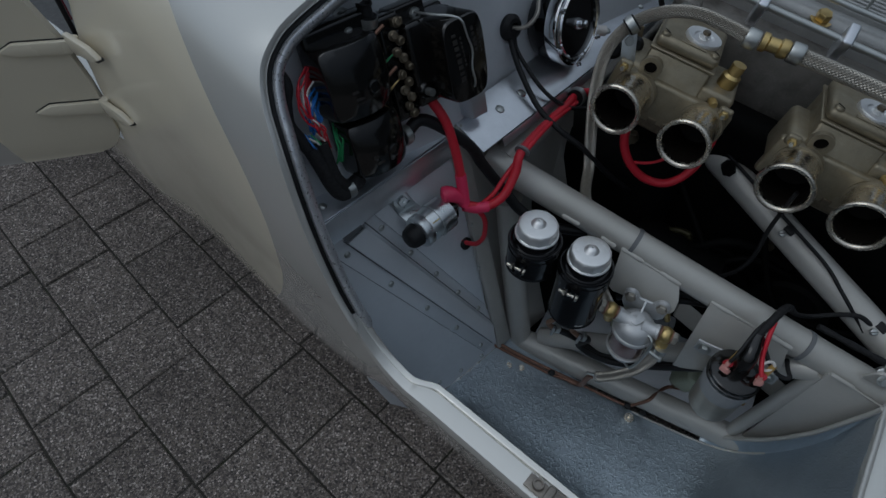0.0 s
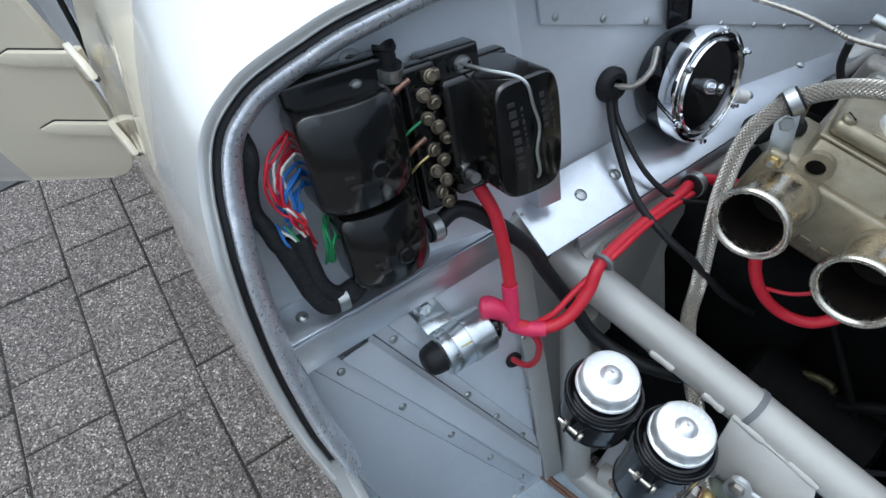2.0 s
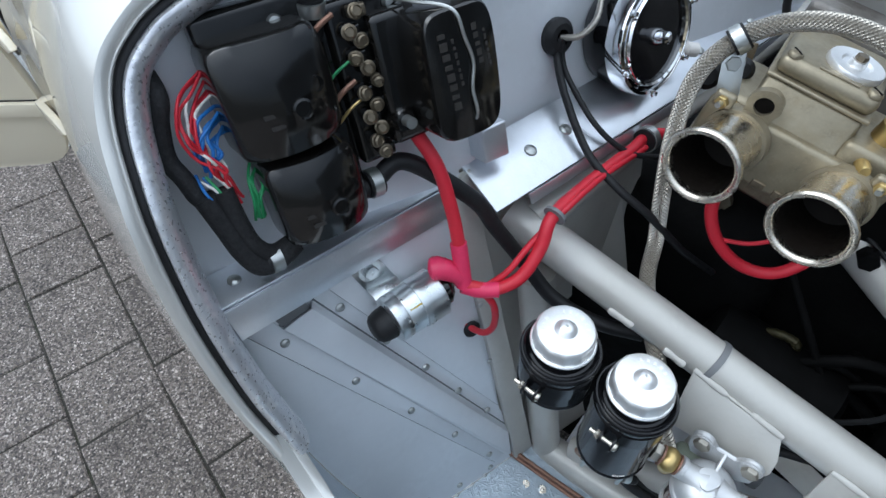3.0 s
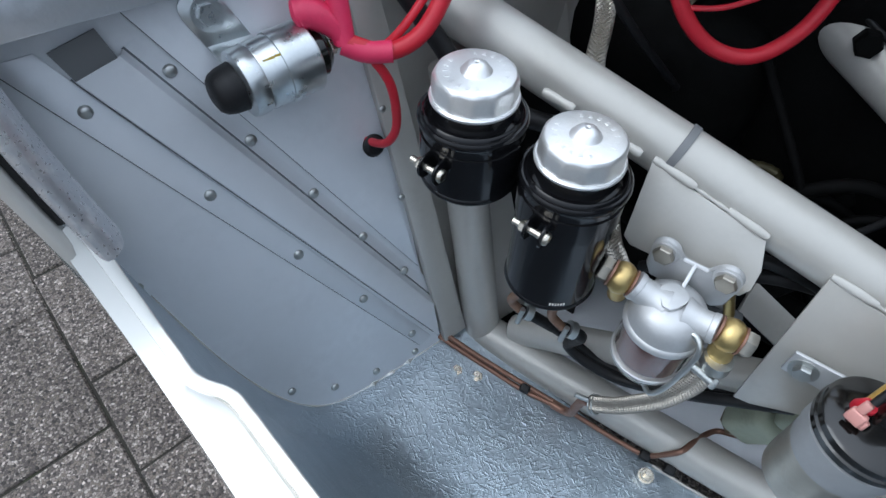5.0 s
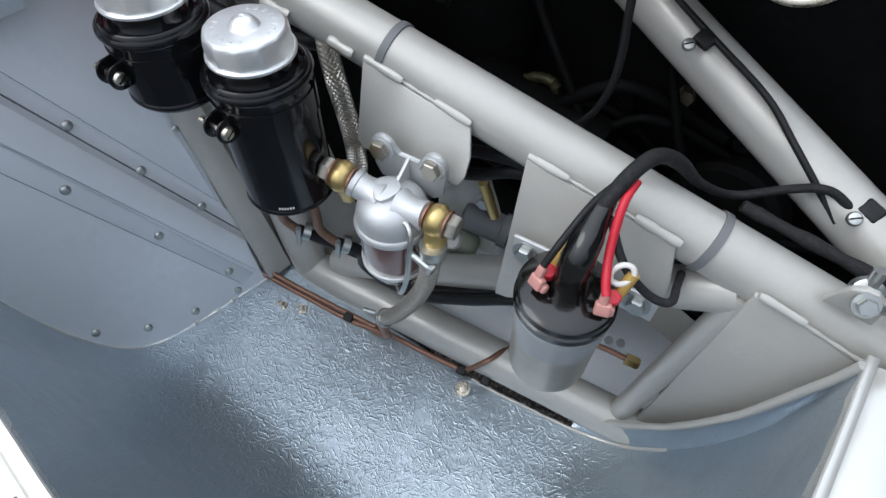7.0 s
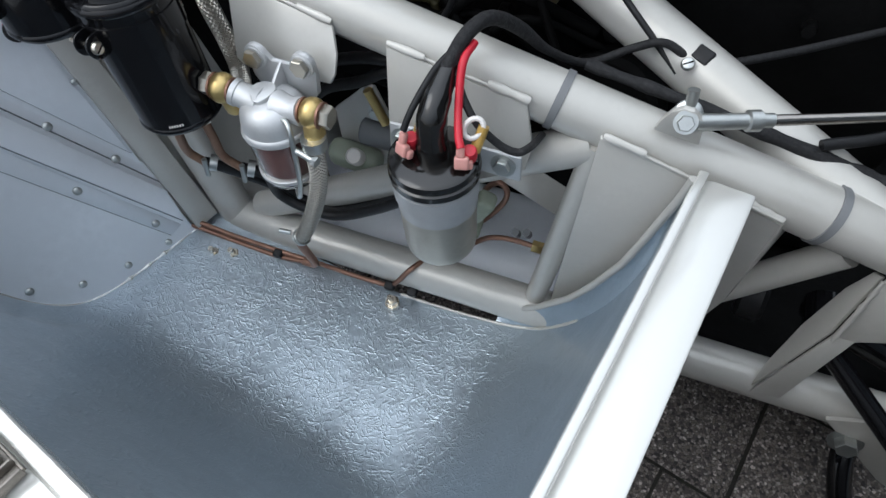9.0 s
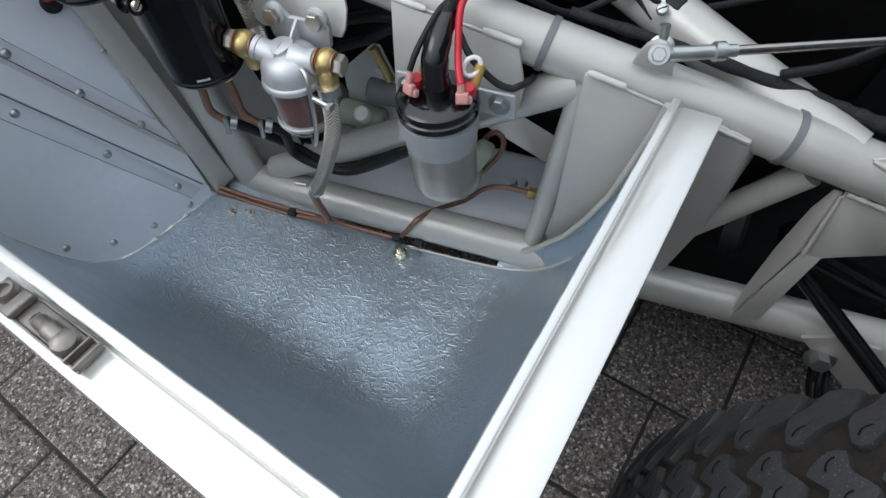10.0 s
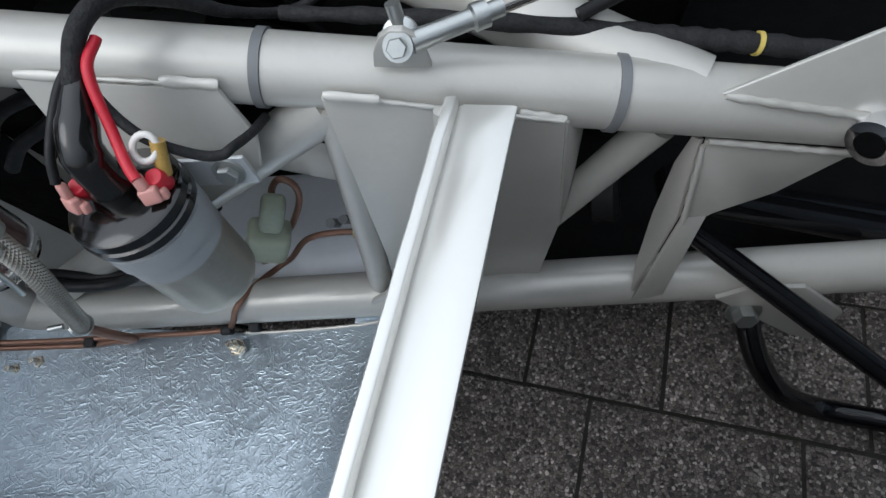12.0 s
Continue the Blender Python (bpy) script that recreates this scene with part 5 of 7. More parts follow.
part("diaphragm", lathe([(0.0415, 0.000), (0.030, -0.004), (0.014, -0.006), (0.010, -0.003), (0, -0.003)], hc, HN, 48), BLACKPAINT, horn, "black diaphragm")
part("centre_nut", lathe([(0.0075, -0.003), (0.0075, 0.004), (0.0055, 0.008), (0.0055, 0.013), (0.003, 0.015), (0, 0.015)], hc, HN, 20), CHROME, horn, "chrome centre nut")
e1 = V(0.197, 0.980, 0)
e2 = HN.cross(e1)
for i in range(6):
    a = radians(60 * i + 20)
    p = hc + (e1 * math.cos(a) + e2 * math.sin(a)) * 0.0505 + HN * 0.0035
    part("rim_screw", lathe([(0.0036, 0), (0.0036, 0.002), (0.0021, 0.003), (0.0021, 0.0055), (0, 0.0055)], p, HN, 12), CHROME, horn)
part("strap", slab([hc + e2 * 0.052 - HN * 0.035 + e1 * 0.016, hc + e2 * 0.052 - HN * 0.035 - e1 * 0.016, hc + e2 * 0.115 - HN * 0.035 - e1 * 0.016, hc + e2 * 0.115 - HN * 0.035 + e1 * 0.016], 0.004, 0.001), BLACKPAINT, horn, "black mounting strap")
part("connector", lathe([(0.010, 0), (0.010, 0.016), (0.007, 0.019), (0.007, 0.03)], hc + e1 * 0.048 - e2 * 0.030 - HN * 0.018, e1 * 0.8 + HN * 0.5 - e2 * 0.3, 16), WHITE, horn, "off-white connector")
tagged(part("cable_grommet", lathe([(0.0165, 0), (0.0165, 0.005), (0.012, 0.010), (0.007, 0.010), (0.007, 0.0)], FW(0.588, 0.612, 0.002), NB, 28), RUBBER), "black rubber grommet in the firewall", "grommet")
tagged(part("spiral_conduit", hose([FW(0.588, 0.612, 0.008), FW(0.598, 0.612, 0.022), FW(0.612, 0.622, 0.028), FW(0.628, 0.636, 0.02)], [0.0026 + 0.0006 * (i % 2) for i in range(25)], 10, 8), BRAID), "thin steel spiral conduit to the horn", "conduit")
tagged(part("horn_cable", hose([FW(0.586, 0.612, 0.010), V(-0.1930, 0.5780, 0.5980), V(-0.1690, 0.5600, 0.5750), V(-0.1300, 0.5380, 0.5490), V(-0.0940, 0.5320, 0.5320), V(-0.0630, 0.5400, 0.5110), V(-0.030, 0.570, 0.460), V(0.0, 0.62, 0.40)], 0.0036, 12), RUBBER), "black cable hanging from the firewall grommet", "cable", "cables of the firewall grommet")
tagged(part("horn_cable", hose([FW(0.589, 0.612, 0.010), V(-0.1880, 0.5820, 0.5920), V(-0.1660, 0.5720, 0.5760), V(-0.1370, 0.5660, 0.5560), V(-0.1090, 0.5750, 0.5370), V(-0.0870, 0.6000, 0.5250), V(-0.060, 0.640, 0.510)], 0.0027, 12), RUBBER), "thinner black cable from the firewall grommet", "cable", "cables of the firewall grommet")

# ---------------------------------------------------------------- brake fluid reservoirs
def reservoir(top, length, lab, ear_turn):
    t = thing("fluid_reservoir", top - V(0, 0, 0.022 + length), lab, "fluid reservoir", "brake fluid reservoirs")
    up = (0, 0, 1)
    # screw cap: turned skirt, twelve soft flats, domed top with a pierced boss
    bm = lathe([(0.0238, -0.0166), (0.0252, -0.0158), (0.0254, -0.0142), (0.0246, -0.0134), (0.0240, -0.0134)], top, up, 60)
    rings = []
    for r, z, flat in ((0.0240, -0.0136, 0.6), (0.0239, -0.0050, 1.0), (0.0234, -0.0024, 0.8), (0.0226, -0.0010, 0.4), (0.0216, -0.0002, 0.0)):
        ring = []
        for k in range(72):
            a = radians(5 * k)
            off = ((5 * k) % 30 - 15) / 15
            rr_ = r * (1 - 0.030 * flat * (1 - off * off))
            ring.append(bm.verts.new(top + V(rr_ * math.cos(a), rr_ * math.sin(a), z)))
        rings.append(ring)
    for a, b in zip(rings, rings[1:]):
        for k in range(72):
            bm.faces.new((a[k], a[(k + 1) % 72], b[(k + 1) % 72], b[k]))
    cap = part("cap", bm, CAPMETAL, t, "aluminium screw cap with raised lettering")
    part("cap_top", lathe([(0.0217, -0.0003), (0.0205, 0.0001), (0.0088, 0.0004), (0.0080, 0.0012), (0.0062, 0.0036), (0.0040, 0.0052), (0.0016, 0.0056), (0.0010, 0.0050), (0.0009, 0.002), (0, 0.002)], top, up, 48), CAPMETAL, t)
    rr = random.Random(int(length * 1000))
    for i in range(20):
        if i % 10 in (8, 9):
            continue
        a = radians(18 * i)
        w = 0.0012 + 0.0010 * rr.random()
        m = Matrix.Translation(top + V(math.cos(a) * 0.0165, math.sin(a) * 0.0165, 0.0003)) @ pose(0, 0, 0, 0, 0, math.degrees(a) + 90)
        b2 = bmesh.new()
        bmesh.ops.create_cube(b2, size=1, matrix=m @ Matrix.Diagonal((w, 0.0026, 0.0003, 1)))
        part("raised_mark", b2, CAPMETAL, cap)
    part("lid", lathe([(0.0215, -0.012), (0.0222, -0.0215), (0.0238, -0.0246), (0.0258, -0.0252), (0.0268, -0.0238), (0.0280, -0.0230), (0.0290, -0.0236), (0.0296, -0.0250), (0.0308, -0.0250), (0.0319, -0.0262), (0.0322, -0.0282), (0.0316, -0.0300), (0.0304, -0.0310)], top, up, 72), BLACKPAINT, t, "glossy black beaded lid")
    end = -0.026 - length
    part("can", lathe([(0.0306, -0.0304), (0.0302, -0.0322), (0.0300, -0.035), (0.0300, end + 0.0060), (0.0308, end + 0.0050), (0.0310, end + 0.0036), (0.0302, end + 0.0022), (0.0284, end), (0.012, end)], top, up, 72), BLACKPAINT, t, "glossy black steel can")
    if length > 0.08:
        for i in range(6):
            a = radians(-62 + 3.4 * i)
            c = top + V(math.cos(a) * 0.0302, math.sin(a) * 0.0302, end + 0.0092)
            part("printed_mark", block(c, (0.0010, 0.0007, 0.0018), pose(0, 0, 0, 0, 0, math.degrees(a) + 90), 0.0001, seg=1), WHITE, t)
    # clamp strap with two rounded ears drawn together by a screw
    z0 = -0.0455
    part("strap", lathe([(0.0301, z0 - 0.0085), (0.0308, z0 - 0.0083), (0.0308, z0 + 0.0083), (0.0301, z0 + 0.0085)], top, up, 64), BLACKPAINT, t)
    d = V(math.cos(radians(ear_turn)), math.sin(radians(ear_turn)), 0)
    sdv = V(-d.y, d.x, 0)
    for sgn in (-1, 1):
        base = top + sdv * 0.0052 * sgn + V(0, 0, z0)
        outline = [base + d * 0.0270 + V(0, 0, 0.0080)] + [base + d * (0.0355 + 0.0068 * math.cos(radians(w))) + V(0, 0, 0.0078 * math.sin(radians(w))) for w in range(75, -91, -15)] + [base + d * 0.0270 - V(0, 0, 0.0080)]
        part("strap_ear", slab(outline, 0.0016, 0.0005), BLACKPAINT, t)
    c = top + d * 0.0362 + V(0, 0, z0)
    part("clamp_bolt", lathe([(0, -0.0150), (0.0022, -0.0148), (0.0022, 0.006)], c, sdv, 12), NICKEL, t)
    part("clamp_nut", hexagon(c - sdv * 0.0098, sdv, 0.0040, 0.0034), NICKEL, t)
    screw(t, c + sdv * 0.0062, sdv, 0.0042, NICKEL)
    return t


reservoir(V(-0.0595, 0.391, 0.5150), 0.048, "short black brake fluid reservoir with aluminium cap", -94)
res2 = reservoir(V(0.0040, 0.401, 0.4965), 0.097, "tall black brake fluid reservoir with aluminium cap", -93)
HOSELINE = [(0.0260, 0.4350, 0.2520), (0.0480, 0.4400, 0.2350), (0.0800, 0.4450, 0.2320), (0.1220, 0.4470, 0.2570), (0.1510, 0.4500, 0.2770), (0.1900, 0.4600, 0.2950)]
for i, (p0, p1, p2, p3) in enumerate((((-0.006, 0.395, 0.378), (-0.010, 0.396, 0.350), (-0.020, 0.402, 0.322), (-0.014, 0.407, 0.307)), ((0.016, 0.404, 0.374), (0.014, 0.406, 0.345), (0.012, 0.408, 0.322), (0.022, 0.412, 0.308)))):
    hexagon_bm = hexagon(V(*p0) + V(0, 0, -0.010), (0, 0, 1), 0.0075, 0.012)
    part("outlet_nut", hexagon_bm, NICKEL, res2)
    part("outlet_pipe", hose([p0, p1, p2, p3], 0.0036, 12), RUST, res2, "bent copper-coloured outlet pipe")
    tagged(part("rubber_hose", hose([p3, V(*p3) + V(0.014, 0.010, -0.014)] + [V(*q) + V(-0.004, 0.010, -0.004) * (1 - i) for q in HOSELINE], 0.0048, 12), RUBBER), "black rubber hose from the reservoir outlet", "hose", "reservoir hoses")
    tagged(part("hose_clip", lathe([(0.0062, -0.003), (0.0072, -0.003), (0.0072, 0.003), (0.0062, 0.003)], V(*p3) + V(0.006, 0.004, -0.003), (0.8, 0.45, -0.4), 18), ZINC), "small steel hose clip at the outlet pipe", "hose clip", "hose clips")
    bm = rod(V(*p3) + V(0.004, -0.002, 0.006), V(*p3) + V(0.002, -0.004, -0.012), 0.0022, 10)
    tagged(part("clip_screw", bm, ZINC), "small screw of a hose clip", "screw", "hose clip screws")

# ---------------------------------------------------------------- fuel filter
ff = thing("fuel_filter", (0.081, 0.412, 0.325), "cast aluminium fuel filter with glass bowl and brass unions", "fuel filter")
fc = V(0.083, 0.411, 0.0)
part("head", lathe([(0.0246, 0.3735), (0.0262, 0.3742), (0.0266, 0.3765), (0.0258, 0.3790), (0.0247, 0.3798), (0.0243, 0.3850), (0.0230, 0.3905), (0.0202, 0.3955), (0.015, 0.3988), (0.008, 0.4002), (0, 0.4006)], fc, (0, 0, 1), 56), ALUCAST, ff, "cast aluminium filter head")
pad = [(0.0800 + 0.0090 * math.cos(radians(w)), 0.4120 + 0.0082 * math.sin(radians(w)), 0.4030) for w in range(-20, 201, 20)] + [(0.0745, 0.4035, 0.4012), (0.0775, 0.4005, 0.4008), (0.0825, 0.4005, 0.4008), (0.0855, 0.4035, 0.4012)]
part("badge", slab(pad, 0.0036, 0.0008), ALUCAST, ff, "raised key-shaped pad on the filter head")
ear_l = [(0.0632 + 0.0090 * math.cos(radians(w)), 0.4345, 0.4130 + 0.0090 * math.sin(radians(w))) for w in range(190, 19, -19)]
ear_r = [(0.1019 + 0.0090 * math.cos(radians(w)), 0.4345, 0.4145 + 0.0090 * math.sin(radians(w))) for w in range(160, -31, -19)]
part("mount", slab(ear_l + [(0.0745, 0.4345, 0.4105), (0.0905, 0.4345, 0.4105)] + ear_r + [(0.1085, 0.4345, 0.392), (0.1020, 0.4345, 0.385), (0.0600, 0.4345, 0.386), (0.0550, 0.4345, 0.395)], 0.0040, 0.0010), ALUCAST, ff, "cast mounting flange with two ears")
part("rib", slab([(0.0822, 0.4340, 0.4125), (0.0822, 0.4340, 0.3900), (0.0822, 0.4130, 0.3930), (0.0822, 0.4130, 0.4000)], 0.0026, 0.0006), ALUCAST, ff, "thin cast web")
DULLNICKEL = material("dull_nickel_plate", (0.42, 0.395, 0.34), 0.34, 0.95, 0.12, 90, 0.05, 300)
for x, z in ((0.0632, 0.4130), (0.1019, 0.4145)):
    b_ = part("bolt", lathe([(0.0088, 0), (0.0088, 0.0010), (0.0075, 0.0016), (0.0075, 0.0024)], (x, 0.4322, z), (0, -1, 0.05), 24), ALUCAST, ff)
    part("bolt_head", hexagon((x, 0.4298, z), (0, -1, 0.05), 0.0068, 0.0042), DULLNICKEL, b_, "dull plated hexagon head")
part("boss", lathe([(0.0130, -0.006), (0.0104, 0.000), (0.0092, 0.0050), (0.0090, 0.0105), (0.0098, 0.0110), (0.0098, 0.0145), (0.0085, 0.0152)], V(0.0700, 0.4088, 0.3945), (-1, -0.07, 0.34), 32), ALUCAST, ff, "cast inlet boss")
part("boss", lathe([(0.0130, -0.006), (0.0104, 0.000), (0.0092, 0.0050), (0.0090, 0.0095), (0.0098, 0.0100), (0.0098, 0.0135), (0.0085, 0.0142)], V(0.0970, 0.4098, 0.3930), (1, 0.0, 0.16), 32), ALUCAST, ff, "cast outlet boss")
GLOBE = [(0.0075, 0.0006), (0.0092, 0.0022), (0.0106, 0.0050), (0.0110, 0.0075), (0.0106, 0.0102), (0.0092, 0.0128), (0.0076, 0.0142)]
for c, ax in ((V(0.0555, 0.4075, 0.3995), V(-1, -0.10, 0.16)), (V(0.1105, 0.4098, 0.3962), V(1, 0.06, -0.08))):
    ax.normalize()
    u = part("union", lathe(GLOBE, c, ax, 32), BRASS, ff, "polished brass banjo globe")
    for k in (0.0, 0.0142):
        part("washer", lathe([(0.0072, k - 0.0008), (0.0093, k - 0.0007), (0.0093, k + 0.0007), (0.0072, k + 0.0008)], c, ax, 28), COPPER, u)
    part("union_nut", hexagon(c + ax * 0.0150, ax, 0.0084, 0.0068), DULLNICKEL, u)
part("banjo_tail", lathe([(0.0072, 0), (0.0076, 0.004), (0.0076, 0.013), (0.0064, 0.016)], V(0.1180, 0.4085, 0.3900), (0.10, -0.35, -1), 20), BRASS, ff)
part("banjo_tail", lathe([(0.0062, 0), (0.0062, 0.012), (0.0040, 0.015)], V(0.0480, 0.4075, 0.3930), (0.10, 0.1, -1), 18), BRASS, ff)
GLASS = bpy.data.materials.new("bowl_glass")
GLASS.use_nodes = True
gb = GLASS.node_tree.nodes["Principled BSDF"]
gb.inputs["Base Color"].default_value = (0.95, 0.93, 0.9, 1)
gb.inputs["Transmission Weight"].default_value = 1.0
gb.inputs["Roughness"].default_value = 0.03
gb.inputs["IOR"].default_value = 1.45
bowl = part("glass_bowl", lathe([(0.0245, 0.3745), (0.0242, 0.338), (0.0225, 0.330), (0.017, 0.326), (0.010, 0.325), (0.010, 0.3265), (0.016, 0.3275), (0.0212, 0.3315), (0.0225, 0.339), (0.0228, 0.3745)], fc, (0, 0, 1), 44, closed=False), GLASS, ff, "clear glass filter bowl")
bowl.visible_shadow = False
MESHF = material("brown_filter_gauze", (0.16, 0.075, 0.07), 0.6, 0, 0.3, 300, 0.5, 900)
bm = lathe([(0.0212, 0.3740), (0.0212, 0.3415), (0.020, 0.3395)], fc, (0, 0, 1), 72)
for v in bm.verts:
    q = v.co - fc
    a = math.atan2(q.y, q.x)
    k = 1 + 0.03 * math.sin(36 * a)
    v.co = V(fc.x + q.x * k, fc.y + q.y * k, v.co.z)
part("gauze", bm, MESHF, ff, "pleated brown gauze in the bowl")
part("bowl_ring", lathe([(0.0245, 0.3400), (0.0254, 0.3396), (0.0254, 0.3370), (0.0242, 0.3366)], fc, (0, 0, 1), 44), ALUCAST, ff)
part("bail_wire", sweep(bmesh.new(), glide([(0.0985, 0.4000, 0.3930), (0.1032, 0.3985, 0.3930), (0.1075, 0.3950, 0.3890), (0.1080, 0.3925, 0.3780), (0.1050, 0.3910, 0.3480), (0.1005, 0.3905, 0.3290), (0.0965, 0.3920, 0.3225), (0.0900, 0.3990, 0.3205), (0.083, 0.4080, 0.3210)], 6), 0.0019, 10), ZINC, ff, "bent steel bail wire")
part("bail_pivot", block((0.1000, 0.4005, 0.3915), (0.006, 0.005, 0.006), None, 0.0012), ALUCAST, ff)
part("bail_cup", lathe([(0.006, 0.319), (0.009, 0.322), (0.009, 0.3265)], fc, (0, 0, 1), 20), ZINC, ff)
bh = [(0.1200, 0.4010, 0.3780), (0.1185, 0.3995, 0.364), (0.1160, 0.3985, 0.344), (0.1060, 0.3970, 0.314), (0.0890, 0.3985, 0.279), (0.0770, 0.4010, 0.258), (0.0669, 0.4030, 0.2444)]
bhose = thing("braided_hose", bh[-1], "short braided steel hose below the fuel filter", "hose")
part("braid", braided(bh, 0.0068, 28, 0.0012), BRAID, bhose, "", False)
part("hose_end_clip", lathe([(0.0076, -0.004), (0.009, -0.004), (0.009, 0.004), (0.0076, 0.004)], bh[0], (0, 0.05, 1), 22), ZINC, bhose)
part("clip_screw", rod(V(0.1080, 0.3935, 0.3735), V(0.1225, 0.3915, 0.3705), 0.0026, 10), ZINC, bhose)
part("clip_head", hexagon((0.1225, 0.3915, 0.3705), (0.97, -0.13, -0.2), 0.0040, 0.0035), ZINC, bhose)
for k in (0.0, 0.0034):
    part("wire_clip", sweep(bmesh.new(), [V(0.0705, 0.4026, 0.2472) + V(-0.78, 0, -0.60) * k + 0.0077 * (math.cos(radians(20 * i)) * V(0, 1, 0) + math.sin(radians(20 * i)) * V(-0.60, 0, 0.78)) for i in range(19)], 0.0008, 8, False), ZINC, bhose)
part("clip_ear", rod(V(0.0625, 0.3985, 0.2540), V(0.0530, 0.3955, 0.2560), 0.0022, 10), ZINC, bhose)
part("stub_pipe", hose([bh[-1], (0.0600, 0.4050, 0.2360), (0.0560, 0.4110, 0.2100), (0.0540, 0.4180, 0.1800), (0.0480, 0.4220, 0.1660), (0.0340, 0.4225, 0.1625)], 0.0040, 12), COPPER, bhose, "dull copper pipe below the hose")


# ---------------------------------------------------------------- ignition coil
coil = thing("ignition_coil", (0.206, 0.411, 0.297), "aluminium ignition coil with black cap and red-tabbed terminals", "ignition coil")
k0 = V(0.206, 0.411, 0.0)
COILMETAL = material("dull_coil_aluminium", (0.43, 0.405, 0.35), 0.36, 0.85, 0.10, 40, 0.06, 300, stain=0.2, stain_colour=(0.25, 0.2, 0.14))
part("coil_can", lathe([(0.018, 0.2965), (0.0245, 0.297), (0.0262, 0.300), (0.0268, 0.306), (0.0275, 0.345), (0.0275, 0.374), (0.0285, 0.3755)], k0, (0, 0, 1), 56), COILMETAL, coil, "dull aluminium can")
LABEL = material("pale_grey_label", (0.34, 0.35, 0.355), 0.45, 0.2, 0.06, 60)
part("label_band", lathe([(0.0270, 0.3435), (0.0279, 0.3437), (0.0282, 0.3715), (0.0274, 0.3718)], k0, (0, 0, 1), 56), LABEL, coil, "pale grey label band")
part("cap", lathe([(0.0285, 0.3725), (0.0305, 0.3735), (0.0308, 0.3785), (0.0292, 0.3795), (0.0300, 0.3805), (0.0300, 0.3855), (0.0280, 0.3872), (0.012, 0.3880), (0, 0.388)], k0, (0, 0, 1), 56), BLACK, coil, "black moulded cap")
part("tower_boot", sweep(bmesh.new(), glide([(0.206, 0.411, 0.386), (0.206, 0.411, 0.404), (0.2065, 0.4145, 0.4185), (0.2060, 0.4290, 0.4270), (0.2070, 0.4430, 0.4340)], 5), [0.0108] * 4 + [0.0098] * 6 + [0.0092] * 4 + [0.0084, 0.0080, 0.0076, 0.0072, 0.0068, 0.0062, 0.0058], 18), BLACK, coil, "black rubber lead boot")
AMBER = material("amber_sleeve", (0.42, 0.27, 0.07), 0.3, 0, 0.25, 100)
TABCOL = material("pink_terminal_sleeve", (0.62, 0.30, 0.26), 0.4, 0, 0.1, 150)
for p, turn in ((V(0.1905, 0.4010, 0.3985), -25), (V(0.2285, 0.4045, 0.3965), 15)):
    m = pose(0, 0, 0, -18, 0, turn)
    s_ = part("terminal_tab", lathe([(0, -0.006), (0.0042, -0.006), (0.0048, -0.004), (0.0048, 0.004), (0.0038, 0.0062), (0.0020, 0.0066), (0, 0.0060)], p + V(0.002, 0.0080, -0.0025), (0.15, -0.35, 0.9), 20), RED, coil, "red plastic terminal boot")
    bm = block(p + m.to_3x3() @ V(0, 0, -0.0025), (0.0092, 0.0052, 0.0085), m, 0.0014)
    block(p + m.to_3x3() @ V(-0.0008, 0, 0.0050), (0.0052, 0.0046, 0.0085), m, 0.0016, bm)
    block(p + m.to_3x3() @ V(0.0028, 0.0022, -0.0045), (0.0080, 0.0046, 0.0060), m, 0.0014, bm)
    part("sleeve", bm, TABCOL, s_, "translucent pink flag spade sleeve")
    part("amber_sleeve", rod(p + V(0.004, 0.0110, -0.002), p + V(0.0075, 0.0185, 0.0130), 0.0036, 12), AMBER, coil, "amber terminal sleeve")
part("terminal_post", rod((0.197, 0.418, 0.388), (0.199, 0.42, 0.408), 0.003, 10), BRASS, coil)
bm = bmesh.new()
ring_pts = [V(0.2305, 0.4195, 0.4090) + 0.0062 * (math.cos(radians(20 * i)) * V(0.9, 0.3, 0.1) + math.sin(radians(20 * i)) * V(0, 0.5, 0.86)) for i in range(19)]
part("ring_terminal", sweep(bm, ring_pts, 0.0017, 10, False), WHITE, coil, "off-white ring terminal")
part("strap", slab([(0.158, 0.440, 0.376), (0.256, 0.440, 0.374), (0.256, 0.440, 0.352), (0.158, 0.440, 0.355)], 0.003, 0.001), ALUCAST, coil, "mounting strap of the coil")
for x in (0.168, 0.244):
    bolt(coil, (x, 0.438, 0.365), (0, -1, 0.1), 0.0060, 0.0045, ZINC)
part("strap_ring", lathe([(0.0282, 0.3555), (0.0293, 0.356), (0.0293, 0.3695), (0.0282, 0.370)], k0, (0, 0, 1), 48), LABEL, coil)
ht = [(0.2060, 0.4360, 0.4330), (0.2130, 0.4540, 0.4480), (0.2210, 0.4740, 0.4480), (0.2320, 0.4970, 0.4290), (0.2480, 0.5150, 0.4040), (0.2710, 0.5400, 0.3830), (0.3000, 0.5520, 0.3940), (0.3200, 0.5550, 0.4000), (0.3490, 0.5600, 0.3870), (0.40, 0.60, 0.380), (0.50, 0.68, 0.38)]
tagged(part("coil_harness", hose(ht, [0.0046 if i < 26 else max(0.0030, 0.0046 - 0.0002 * (i - 25)) for i in range(81)], 14), TAPE), "black taped harness looping from the coil over the frame tube", "cable")
tagged(part("coil_lead", hose([(0.217, 0.456, 0.442), (0.216, 0.440, 0.438), (0.2195, 0.423, 0.419), (0.2245, 0.4105, 0.409), (0.2280, 0.4050, 0.4045)], 0.0026, 10), RED), "red lead from the harness to the coil terminal", "wire")
